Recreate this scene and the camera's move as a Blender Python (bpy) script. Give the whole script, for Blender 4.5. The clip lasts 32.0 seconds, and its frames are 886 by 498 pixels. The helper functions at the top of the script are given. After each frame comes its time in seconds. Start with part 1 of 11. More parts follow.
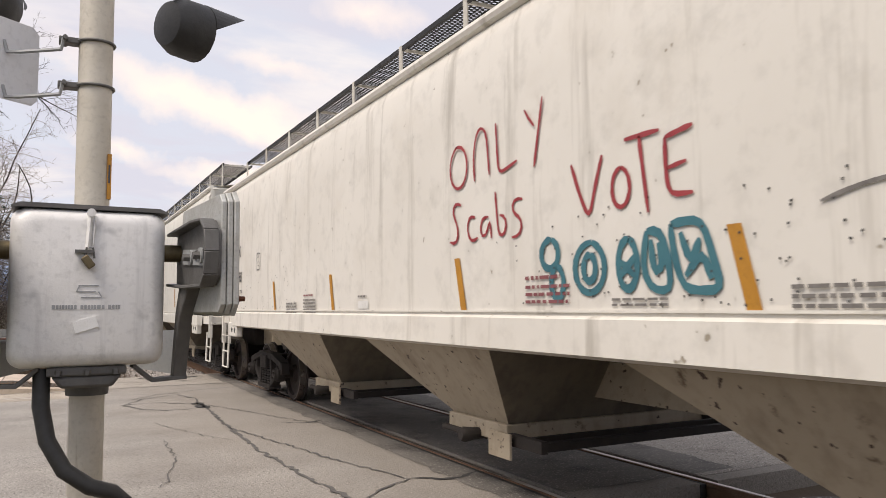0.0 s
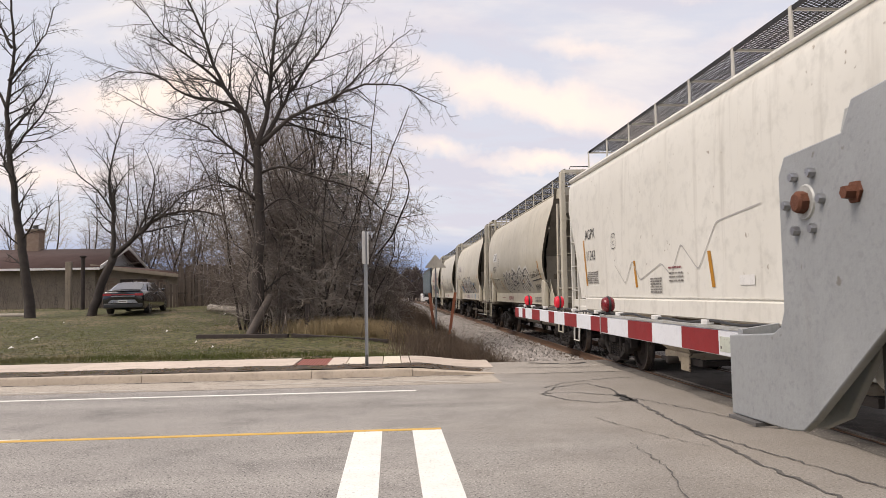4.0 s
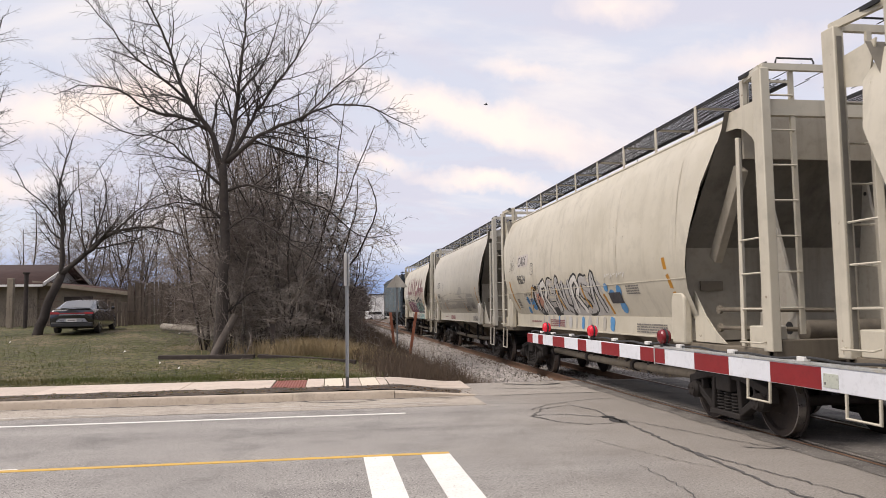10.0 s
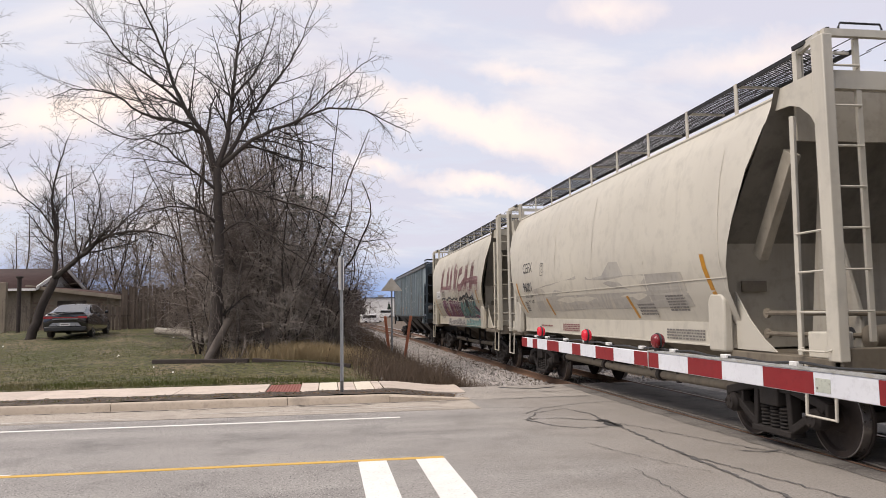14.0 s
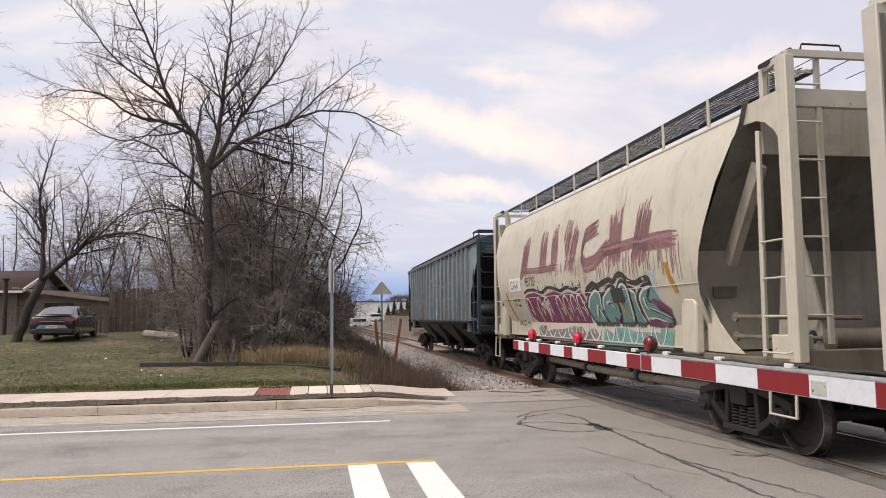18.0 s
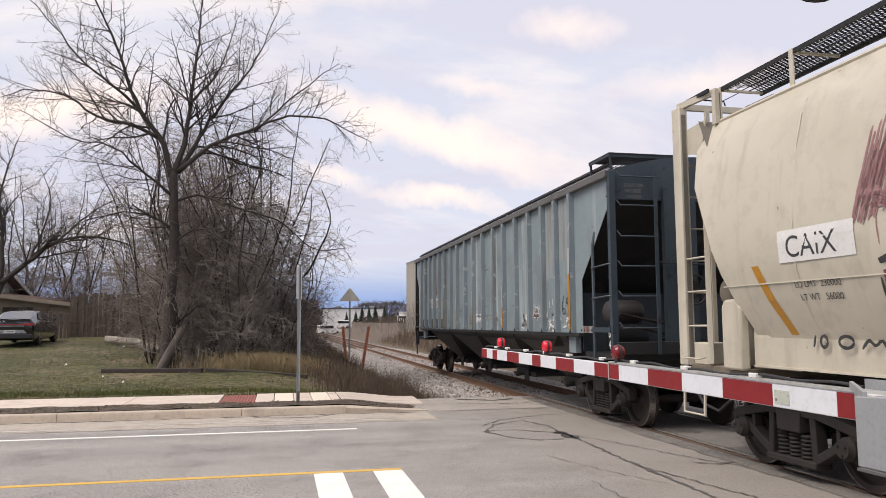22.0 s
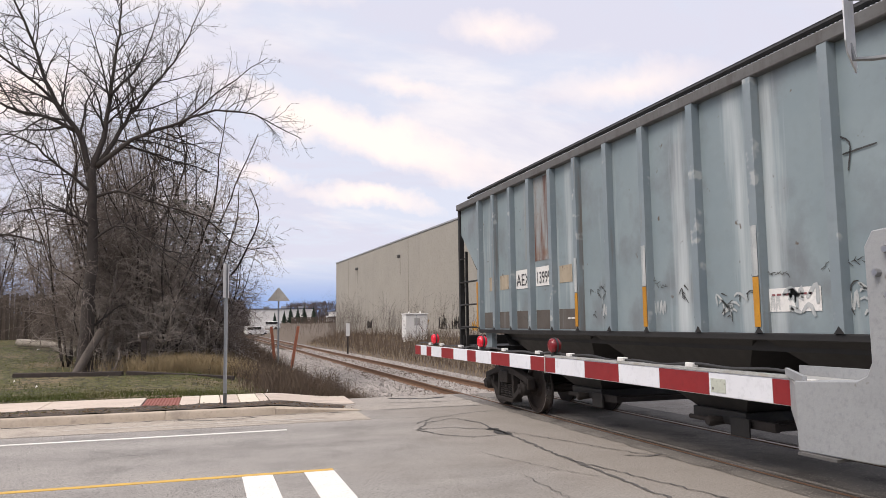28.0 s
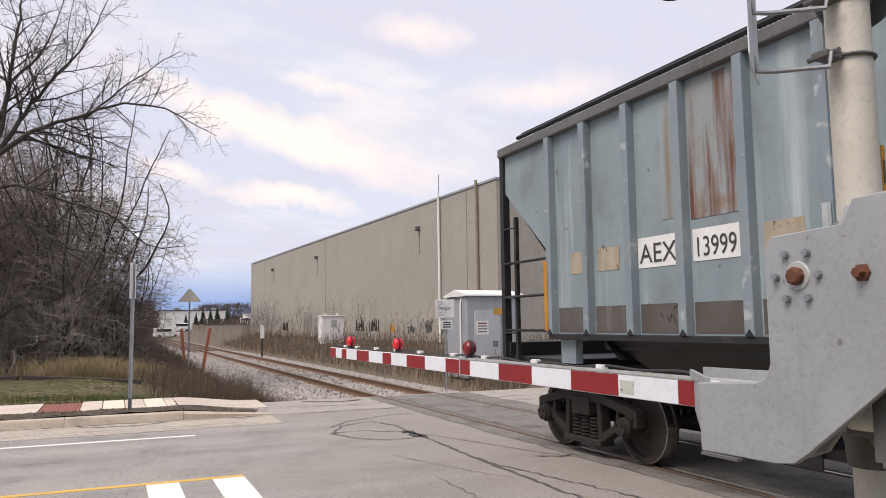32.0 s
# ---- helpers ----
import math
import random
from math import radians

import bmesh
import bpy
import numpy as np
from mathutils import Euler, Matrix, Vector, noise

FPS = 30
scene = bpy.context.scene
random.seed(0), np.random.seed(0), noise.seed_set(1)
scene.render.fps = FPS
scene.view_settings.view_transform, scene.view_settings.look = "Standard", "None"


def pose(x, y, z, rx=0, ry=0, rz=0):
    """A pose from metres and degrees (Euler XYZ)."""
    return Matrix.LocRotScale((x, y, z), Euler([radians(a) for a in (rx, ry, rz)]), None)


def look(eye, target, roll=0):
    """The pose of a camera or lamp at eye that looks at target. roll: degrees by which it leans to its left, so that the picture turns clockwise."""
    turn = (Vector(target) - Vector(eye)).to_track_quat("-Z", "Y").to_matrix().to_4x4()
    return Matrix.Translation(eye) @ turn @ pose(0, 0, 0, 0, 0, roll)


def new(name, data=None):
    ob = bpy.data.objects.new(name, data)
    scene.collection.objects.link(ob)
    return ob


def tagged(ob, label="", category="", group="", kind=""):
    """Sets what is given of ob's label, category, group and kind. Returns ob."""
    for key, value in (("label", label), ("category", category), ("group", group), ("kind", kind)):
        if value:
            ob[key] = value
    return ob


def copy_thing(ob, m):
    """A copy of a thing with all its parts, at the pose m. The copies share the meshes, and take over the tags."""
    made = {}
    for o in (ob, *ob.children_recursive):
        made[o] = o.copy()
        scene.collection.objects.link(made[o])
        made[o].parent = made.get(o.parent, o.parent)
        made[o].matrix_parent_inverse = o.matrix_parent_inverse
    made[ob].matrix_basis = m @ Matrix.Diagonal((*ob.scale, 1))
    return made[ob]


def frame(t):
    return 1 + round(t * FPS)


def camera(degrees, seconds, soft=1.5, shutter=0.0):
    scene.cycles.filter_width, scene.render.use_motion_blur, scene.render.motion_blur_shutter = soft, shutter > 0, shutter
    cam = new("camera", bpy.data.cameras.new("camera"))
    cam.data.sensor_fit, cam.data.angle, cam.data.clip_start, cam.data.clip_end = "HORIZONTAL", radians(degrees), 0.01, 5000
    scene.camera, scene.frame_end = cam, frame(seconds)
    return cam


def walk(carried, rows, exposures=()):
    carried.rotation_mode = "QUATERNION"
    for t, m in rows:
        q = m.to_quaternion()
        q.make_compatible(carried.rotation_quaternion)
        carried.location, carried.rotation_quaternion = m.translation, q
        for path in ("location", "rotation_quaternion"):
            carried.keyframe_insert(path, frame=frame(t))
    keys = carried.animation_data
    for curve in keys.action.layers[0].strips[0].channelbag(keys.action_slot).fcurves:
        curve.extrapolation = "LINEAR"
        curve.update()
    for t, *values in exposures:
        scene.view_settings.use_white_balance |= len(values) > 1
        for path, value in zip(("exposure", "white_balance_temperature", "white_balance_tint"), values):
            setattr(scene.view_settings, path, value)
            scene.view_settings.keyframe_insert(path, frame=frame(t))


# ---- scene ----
cam = camera(61.1, 32.0, soft=0.85, shutter=0.1)
PATH = [
    (0, look((2.077, -0.879, 1.616), (3.057, 1.003, 1.778), -0.5)),
    (0.5, look((2.147, -0.572, 1.602), (3.048, 1.349, 1.761), -0.7)),
    (1, look((2.239, -0.297, 1.58), (3.036, 1.668, 1.748), -0.1)),
    (1.5, look((2.273, -0.003, 1.6), (2.912, 2.02, 1.754), 0.1)),
    (2, look((2.105, 0.315, 1.588), (2.506, 2.4, 1.726), 0.5)),
    (2.5, look((1.831, 0.604, 1.581), (2.017, 2.72, 1.697), 0.0)),
    (3, look((1.537, 0.79, 1.633), (1.638, 2.913, 1.748), -0.5)),
    (3.5, look((1.136, 0.813, 1.663), (1.238, 2.934, 1.786), -0.5)),
    (4, look((0.794, 0.927, 1.652), (0.943, 3.046, 1.775), -1.0)),
    (4.5, look((0.571, 1.048, 1.666), (0.837, 3.156, 1.798), -1.4)),
    (6.5, look((-0.071, 0.899, 1.773), (0.361, 2.977, 1.928), -1.3)),
    (7, look((-0.079, 0.913, 1.764), (0.35, 2.993, 1.904), -1.3)),
    (8, look((-0.043, 0.898, 1.762), (0.384, 2.977, 1.911), -0.9)),
    (8.5, look((-0.054, 0.879, 1.765), (0.339, 2.963, 1.93), -0.8)),
    (9, look((-0.057, 0.906, 1.747), (0.295, 2.997, 1.926), -0.8)),
    (9.5, look((-0.072, 0.844, 1.769), (0.253, 2.938, 1.946), -0.8)),
    (10, look((-0.054, 0.851, 1.765), (0.261, 2.949, 1.934), -0.8)),
    (11, look((-0.071, 0.877, 1.756), (0.252, 2.973, 1.916), -0.5)),
    (12, look((-0.077, 0.836, 1.765), (0.266, 2.93, 1.932), -0.5)),
    (13, look((-0.065, 0.874, 1.755), (0.282, 2.966, 1.931), -0.7)),
    (14, look((-0.053, 0.841, 1.776), (0.277, 2.936, 1.954), -0.9)),
    (14.5, look((-0.053, 0.846, 1.771), (0.277, 2.939, 1.955), -1.0)),
    (16.5, look((-0.06, 0.912, 1.761), (0.291, 3.002, 1.945), -0.6)),
    (17, look((-0.065, 0.885, 1.762), (0.289, 2.974, 1.945), -0.7)),
    (18, look((-0.057, 0.891, 1.76), (0.3, 2.98, 1.949), -0.7)),
    (19, look((-0.063, 0.905, 1.761), (0.291, 2.995, 1.953), -0.7)),
    (20, look((-0.072, 0.867, 1.762), (0.282, 2.956, 1.953), -0.5)),
    (21, look((-0.071, 0.872, 1.762), (0.313, 2.955, 1.957), -0.3)),
    (21.5, look((-0.069, 0.883, 1.763), (0.352, 2.959, 1.963), -0.4)),
    (22, look((-0.068, 0.895, 1.762), (0.376, 2.965, 1.971), -0.3)),
    (23, look((-0.081, 0.863, 1.765), (0.351, 2.935, 1.978), -0.5)),
    (24, look((-0.1, 0.863, 1.767), (0.384, 2.923, 1.984), -0.3)),
    (25, look((-0.063, 0.888, 1.763), (0.49, 2.932, 1.979), -0.5)),
    (25.5, look((-0.067, 0.883, 1.764), (0.53, 2.914, 1.98), -0.6)),
    (27.5, look((-0.078, 1.015, 1.71), (0.57, 3.03, 1.927), -0.9)),
    (28, look((-0.079, 1.01, 1.724), (0.556, 3.03, 1.931), -0.8)),
    (29, look((-0.087, 0.977, 1.737), (0.534, 3.002, 1.937), -1.0)),
    (30, look((-0.098, 0.981, 1.728), (0.535, 3.002, 1.93), -1.0)),
    (31, look((-0.072, 1.006, 1.716), (0.609, 3.013, 1.917), -0.8)),
    (31.5, look((-0.078, 1.023, 1.712), (0.661, 3.007, 1.923), -0.5)),
    (32, look((-0.049, 1.043, 1.725), (0.801, 2.981, 1.935), -0.7)),
]
walk(cam, PATH, [(0, 0.25, 6900, 11), (2.2, 0.34, 6950, 12), (3.2, 0.25, 6950, 12), (4.5, 0.18, 6900, 12), (8, 0.22, 6720, 12), (19, 0.22, 6720, 12), (24, 0.26, 6640, 12), (32, 0.28, 6640, 12)])

# ---- light ----
world = bpy.data.worlds.new("sky")
scene.world = world
world.use_nodes = True
SUN_EL, SUN_AZ = radians(56), radians(250)


def sky():
    nt = world.node_tree
    nd, ln = nt.nodes, nt.links
    nd.clear()
    out, bg = nd.new("ShaderNodeOutputWorld"), nd.new("ShaderNodeBackground")
    bg.inputs["Strength"].default_value = 0.117
    nis = nd.new("ShaderNodeTexSky")
    nis.sky_type, nis.sun_disc, nis.sun_elevation, nis.sun_rotation = "NISHITA", False, SUN_EL, SUN_AZ
    nis.dust_density, nis.ozone_density = 2.0, 2.0
    co = nd.new("ShaderNodeTexCoord")
    # clouds on a flat ceiling: direction divided by its height
    sep = nd.new("ShaderNodeSeparateXYZ")
    ln.new(co.outputs["Generated"], sep.inputs[0])
    hz = nd.new("ShaderNodeMath"); hz.operation = "MAXIMUM"; hz.inputs[1].default_value = 0.0
    ln.new(sep.outputs["Z"], hz.inputs[0])
    ad = nd.new("ShaderNodeMath"); ad.operation = "ADD"; ad.inputs[1].default_value = 0.22
    ln.new(hz.outputs[0], ad.inputs[0])
    dv = nd.new("ShaderNodeVectorMath"); dv.operation = "DIVIDE"
    cmb = nd.new("ShaderNodeCombineXYZ")
    for k in range(3):
        ln.new(ad.outputs[0], cmb.inputs[k])
    ln.new(co.outputs["Generated"], dv.inputs[0]); ln.new(cmb.outputs[0], dv.inputs[1])
    mp = nd.new("ShaderNodeMapping")
    mp.inputs["Rotation"].default_value = (0, 0, radians(-24))
    mp.inputs["Scale"].default_value = (1.0, 1.9, 1.0)
    mp.inputs["Location"].default_value = (0.35, 0.2, 0.0)
    ln.new(dv.outputs[0], mp.inputs[0])

    def cloud(scale, detail, rough, lo, hi):
        n = nd.new("ShaderNodeTexNoise")
        n.inputs["Scale"].default_value, n.inputs["Detail"].default_value, n.inputs["Roughness"].default_value = scale, detail, rough
        n.inputs["Distortion"].default_value = 0.35
        ln.new(mp.outputs[0], n.inputs["Vector"])
        r = nd.new("ShaderNodeValToRGB")
        r.color_ramp.interpolation = "EASE"
        r.color_ramp.elements[0].position, r.color_ramp.elements[1].position = lo, hi
        ln.new(n.outputs["Fac"], r.inputs[0])
        return r.outputs[0]

    def mix(a, b, fac):
        m = nd.new("ShaderNodeMix"); m.data_type = "RGBA"
        for v, i in ((a, 6), (b, 7)):
            if isinstance(v, tuple):
                m.inputs[i].default_value = (*v, 1)
            else:
                ln.new(v, m.inputs[i])
        if isinstance(fac, float):
            m.inputs[0].default_value = fac
        else:
            ln.new(fac, m.inputs[0])
        return m.outputs[2]

    # long ragged cloud banks, laid out on the plane one unit to the north
    north = nd.new("ShaderNodeMath"); north.operation = "MAXIMUM"; north.inputs[1].default_value = 0.05
    ln.new(sep.outputs["Y"], north.inputs[0])
    n3 = nd.new("ShaderNodeCombineXYZ")
    for k in range(3):
        ln.new(north.outputs[0], n3.inputs[k])
    flat = nd.new("ShaderNodeVectorMath"); flat.operation = "DIVIDE"
    ln.new(co.outputs["Generated"], flat.inputs[0]); ln.new(n3.outputs[0], flat.inputs[1])
    fs = nd.new("ShaderNodeSeparateXYZ"); ln.new(flat.outputs[0], fs.inputs[0])
    uv = nd.new("ShaderNodeCombineXYZ")
    ln.new(fs.outputs["X"], uv.inputs[0]); ln.new(fs.outputs["Z"], uv.inputs[1])
    rag = nd.new("ShaderNodeTexNoise")
    rag.inputs["Scale"].default_value, rag.inputs["Detail"].default_value, rag.inputs["Roughness"].default_value = 13.0, 7.0, 0.6
    ln.new(uv.outputs[0], rag.inputs["Vector"])
    mv = nd.new("ShaderNodeVectorMath"); mv.operation = "MULTIPLY_ADD"
    mv.inputs[1].default_value = (0.11, 0.07, 0.0)
    sh = nd.new("ShaderNodeVectorMath"); sh.operation = "SUBTRACT"; sh.inputs[1].default_value = (0.5, 0.5, 0.5)
    ln.new(rag.outputs["Color"], sh.inputs[0]); ln.new(sh.outputs[0], mv.inputs[0]); ln.new(uv.outputs[0], mv.inputs[2])
    banks = None
    for cx, cy, hl, hw, deg, amount in ((0.2, 0.262, 0.27, 0.042, -15, 0.95), (0.21, 0.171, 0.12, 0.02, -7, 0.8), (-0.3, 0.272, 0.22, 0.045, 8, 0.9), (0.41, 0.43, 0.09, 0.035, 5, 0.55), (0.27, 0.332, 0.08, 0.02, -6, 0.5), (0.07, 0.2, 0.07, 0.02, -10, 0.6), (0.62, 0.37, 0.2, 0.04, 12, 0.5), (-0.45, 0.16, 0.2, 0.03, 4, 0.6), (0.05, 0.45, 0.22, 0.035, 10, 0.45), (-0.7, 0.4, 0.3, 0.06, 8, 0.6), (0.95, 0.3, 0.25, 0.05, -6, 0.6)):
        tm = nd.new("ShaderNodeMapping"); tm.vector_type = "TEXTURE"
        tm.inputs["Location"].default_value, tm.inputs["Rotation"].default_value, tm.inputs["Scale"].default_value = (cx, cy, 0), (0, 0, radians(deg)), (hl, hw, 1)
        ln.new(mv.outputs[0], tm.inputs[0])
        gr = nd.new("ShaderNodeTexGradient"); gr.gradient_type = "SPHERICAL"
        ln.new(tm.outputs[0], gr.inputs[0])
        ml = nd.new("ShaderNodeMath"); ml.operation = "MULTIPLY"; ml.inputs[1].default_value = 1.5 * amount; ml.use_clamp = True
        ln.new(gr.outputs["Fac"], ml.inputs[0])
        if banks is None:
            banks = ml.outputs[0]
        else:
            mx = nd.new("ShaderNodeMath"); mx.operation = "MAXIMUM"
            ln.new(banks, mx.inputs[0]); ln.new(ml.outputs[0], mx.inputs[1])
            banks = mx.outputs[0]
    veil = mix(nis.outputs[0], (5.75, 6.0, 6.95), 0.86)
    grey = mix(veil, (5.25, 5.35, 6.3), cloud(1.5, 8, 0.6, 0.43, 0.58))
    pale = mix(grey, (7.0, 6.75, 6.9), cloud(1.0, 8, 0.56, 0.5, 0.72))
    peach = mix(pale, (8.3, 7.25, 6.75), banks)
    low = nd.new("ShaderNodeValToRGB")
    low.color_ramp.elements[0].position, low.color_ramp.elements[1].position = 0.03, 0.085
    low.color_ramp.elements[0].color, low.color_ramp.elements[1].color = (1, 1, 1, 1), (0, 0, 0, 1)
    ln.new(sep.outputs["Z"], low.inputs[0])
    col = mix(peach, (2.5, 3.5, 5.9), low.outputs[0])
    ln.new(col, bg.inputs["Color"])
    ln.new(bg.outputs[0], out.inputs[0])


sky()
sun = new("sun", bpy.data.lights.new("sun", "SUN"))
sun.data.energy, sun.data.angle, sun.data.color = 2.7, radians(30), (1.0, 0.93, 0.86)
sun.matrix_world = look((0, 0, 30), (-math.sin(SUN_AZ), -math.cos(SUN_AZ), 30 - math.tan(SUN_EL)))
scene.view_settings.exposure = 0.2


# ---- materials ----
def material(name, c1, c2=None, scale=6.0, rough=0.6, metal=0.0, bump=0.15, bscale=60.0, streak=None, blotch=None, speck=None, vary=0.0, emit=0.0, coat=0.0, speck2=None):
    """Two-scale procedural surface. streak/blotch/speck: (colour, low, high[, scale]) laid over the base."""
    m = bpy.data.materials.new(name)
    m.use_nodes = True
    nd, ln = m.node_tree.nodes, m.node_tree.links
    b = nd["Principled BSDF"]
    co = nd.new("ShaderNodeTexCoord")
    inf = nd.new("ShaderNodeObjectInfo")
    off = nd.new("ShaderNodeVectorMath"); off.operation = "MULTIPLY_ADD"
    rnd = nd.new("ShaderNodeCombineXYZ")
    for k in range(3):
        ln.new(inf.outputs["Random"], rnd.inputs[k])
    off.inputs[1].default_value = (37.0, 53.0, 11.0) if vary > 0 else (0, 0, 0)
    ln.new(rnd.outputs[0], off.inputs[0]); ln.new(co.outputs["Object"], off.inputs[2])
    vec = off.outputs[0]

    def noise_of(s, detail=5.0, stretch=None):
        n = nd.new("ShaderNodeTexNoise")
        n.inputs["Scale"].default_value, n.inputs["Detail"].default_value = s, detail
        n.inputs["Roughness"].default_value = 0.62
        if stretch:
            mp = nd.new("ShaderNodeMapping"); mp.inputs["Scale"].default_value = stretch
            ln.new(vec, mp.inputs[0]); ln.new(mp.outputs[0], n.inputs["Vector"])
        else:
            ln.new(vec, n.inputs["Vector"])
        return n.outputs["Fac"]

    def ramp(v, lo, hi):
        r = nd.new("ShaderNodeValToRGB")
        r.color_ramp.elements[0].position, r.color_ramp.elements[1].position = lo, hi
        ln.new(v, r.inputs[0])
        return r.outputs[0]

    def mix(a, c, fac):
        x = nd.new("ShaderNodeMix"); x.data_type = "RGBA"
        for v, i in ((a, 6), (c, 7)):
            if isinstance(v, (tuple, list)):
                x.inputs[i].default_value = (*v, 1)
            else:
                ln.new(v, x.inputs[i])
        if isinstance(fac, float):
            x.inputs[0].default_value = fac
        else:
            ln.new(fac, x.inputs[0])
        return x.outputs[2]

    c2 = c2 or tuple(v * 0.78 for v in c1)
    col = mix(c1, c2, ramp(noise_of(scale), 0.3, 0.72))
    col = mix(col, tuple(v * 0.8 for v in c2), ramp(noise_of(scale * 9.0), 0.5, 0.85))
    if blotch:
        col = mix(col, blotch[0], ramp(noise_of(blotch[3] if len(blotch) > 3 else scale * 0.5, 8.0), blotch[1], blotch[2]))
    if streak:
        col = mix(col, streak[0], ramp(noise_of(streak[3] if len(streak) > 3 else 3.0, 6.0, (1.0, 1.0, 0.07)), streak[1], streak[2]))
    if speck:
        col = mix(col, speck[0], ramp(noise_of(speck[3] if len(speck) > 3 else 90.0, 2.0), speck[1], speck[2]))
    if speck2:
        col = mix(col, speck2[0], ramp(noise_of(speck2[3], 2.0), speck2[1], speck2[2]))
    if vary > 0:
        hsv = nd.new("ShaderNodeHueSaturation")
        mr = nd.new("ShaderNodeMapRange")
        mr.inputs["To Min"].default_value, mr.inputs["To Max"].default_value = 1 - vary, 1 + vary
        ln.new(inf.outputs["Random"], mr.inputs["Value"]); ln.new(mr.outputs[0], hsv.inputs["Value"])
        ln.new(col, hsv.inputs["Color"])
        col = hsv.outputs[0]
    ln.new(col, b.inputs["Base Color"])
    rr = nd.new("ShaderNodeMapRange")
    rr.inputs["To Min"].default_value, rr.inputs["To Max"].default_value = max(0.03, rough - 0.12), min(1.0, rough + 0.12)
    ln.new(noise_of(scale * 3.0), rr.inputs["Value"]); ln.new(rr.outputs[0], b.inputs["Roughness"])
    b.inputs["Metallic"].default_value = metal
    b.inputs["Coat Weight"].default_value = coat
    if bump:
        bp = nd.new("ShaderNodeBump")
        bp.inputs["Strength"].default_value, bp.inputs["Distance"].default_value = bump, 0.01
        ln.new(noise_of(bscale, 4.0), bp.inputs["Height"]); ln.new(bp.outputs[0], b.inputs["Normal"])
    if emit:
        b.inputs["Emission Color"].default_value = (*c1, 1)
        b.inputs["Emission Strength"].default_value = emit
    return m


def glass(name, tint=(0.02, 0.025, 0.03)):
    m = material(name, tint, tint, 3, 0.12, 0.0, 0.0, coat=1.0)
    m.node_tree.nodes["Principled BSDF"].inputs["IOR"].default_value = 1.7
    return m


M = {}
M["asphalt"] = material("asphalt", (0.268, 0.25, 0.23), (0.325, 0.303, 0.278), 0.35, 0.92, bump=1.0, bscale=60, blotch=((0.175, 0.165, 0.153), 0.5, 0.72, 1.1), speck=((0.5, 0.475, 0.44), 0.56, 0.64, 55.0), speck2=((0.075, 0.07, 0.065), 0.56, 0.65, 38.0))
M["apron"] = material("apron_concrete", (0.36, 0.325, 0.282), (0.29, 0.262, 0.23), 0.5, 0.92, bump=1.0, bscale=55, blotch=((0.185, 0.165, 0.145), 0.53, 0.72, 1.2), speck=((0.52, 0.48, 0.43), 0.56, 0.65, 50.0), speck2=((0.09, 0.08, 0.072), 0.57, 0.67, 35.0))
M["gutter"] = material("sandy_gutter_concrete", (0.44, 0.385, 0.32), (0.34, 0.295, 0.245), 0.7, 0.92, bump=0.8, bscale=50, blotch=((0.24, 0.205, 0.17), 0.54, 0.72, 1.3), speck=((0.55, 0.5, 0.43), 0.57, 0.66, 45.0), speck2=((0.1, 0.085, 0.07), 0.6, 0.68, 30.0))
M["oily"] = material("dirt_and_shade_asphalt", (0.15, 0.137, 0.122), (0.19, 0.174, 0.156), 0.8, 0.85, bump=0.9, bscale=45, blotch=((0.075, 0.067, 0.06), 0.47, 0.66, 1.6), speck=((0.3, 0.275, 0.245), 0.58, 0.66, 40.0))
M["leaf"] = material("dead_leaf", (0.2, 0.12, 0.06), (0.12, 0.075, 0.04), 3, 0.9, bump=0.0, vary=0.3)
M["kerb"] = material("kerb_concrete", (0.5, 0.42, 0.335), (0.39, 0.325, 0.255), 1.5, 0.9, bump=0.3, blotch=((0.2, 0.17, 0.14), 0.55, 0.8, 2.0), vary=0.06)
M["walk"] = material("walk_concrete", (0.6, 0.51, 0.43), (0.5, 0.42, 0.35), 1.2, 0.9, bump=0.3, vary=0.07, blotch=((0.33, 0.28, 0.23), 0.55, 0.8, 1.5))
M["walk_new"] = material("walk_pale_concrete", (0.72, 0.65, 0.53), (0.64, 0.57, 0.46), 1.2, 0.9, bump=0.3)
M["tactile"] = material("tactile_brick_red", (0.3, 0.11, 0.085), (0.22, 0.085, 0.07), 4, 0.85)
M["white_line"] = material("white_road_paint", (0.82, 0.8, 0.75), (0.7, 0.68, 0.63), 3, 0.7, bump=0.3, speck=((0.4, 0.39, 0.37), 0.62, 0.75, 40.0))
M["yellow_line"] = material("yellow_road_paint", (0.68, 0.42, 0.075), (0.56, 0.35, 0.08), 3, 0.7, bump=0.3, speck=((0.42, 0.35, 0.22), 0.6, 0.75, 40.0))
M["old_line"] = material("worn_white_paint", (0.6, 0.56, 0.5), (0.42, 0.39, 0.34), 5, 0.85, speck=((0.3, 0.27, 0.24), 0.52, 0.62, 30.0))
M["tar"] = material("tar", (0.035, 0.033, 0.032), (0.06, 0.057, 0.054), 8, 0.8)
M["tar_thin"] = material("dusty_crack", (0.085, 0.08, 0.075), (0.13, 0.122, 0.115), 8, 0.9)
M["dirt"] = material("dark_soil", (0.085, 0.064, 0.047), (0.042, 0.032, 0.025), 5, 0.95, bump=1.0, bscale=20, speck=((0.2, 0.15, 0.1), 0.6, 0.68, 16.0), blotch=((0.13, 0.1, 0.07), 0.55, 0.7, 2.0))
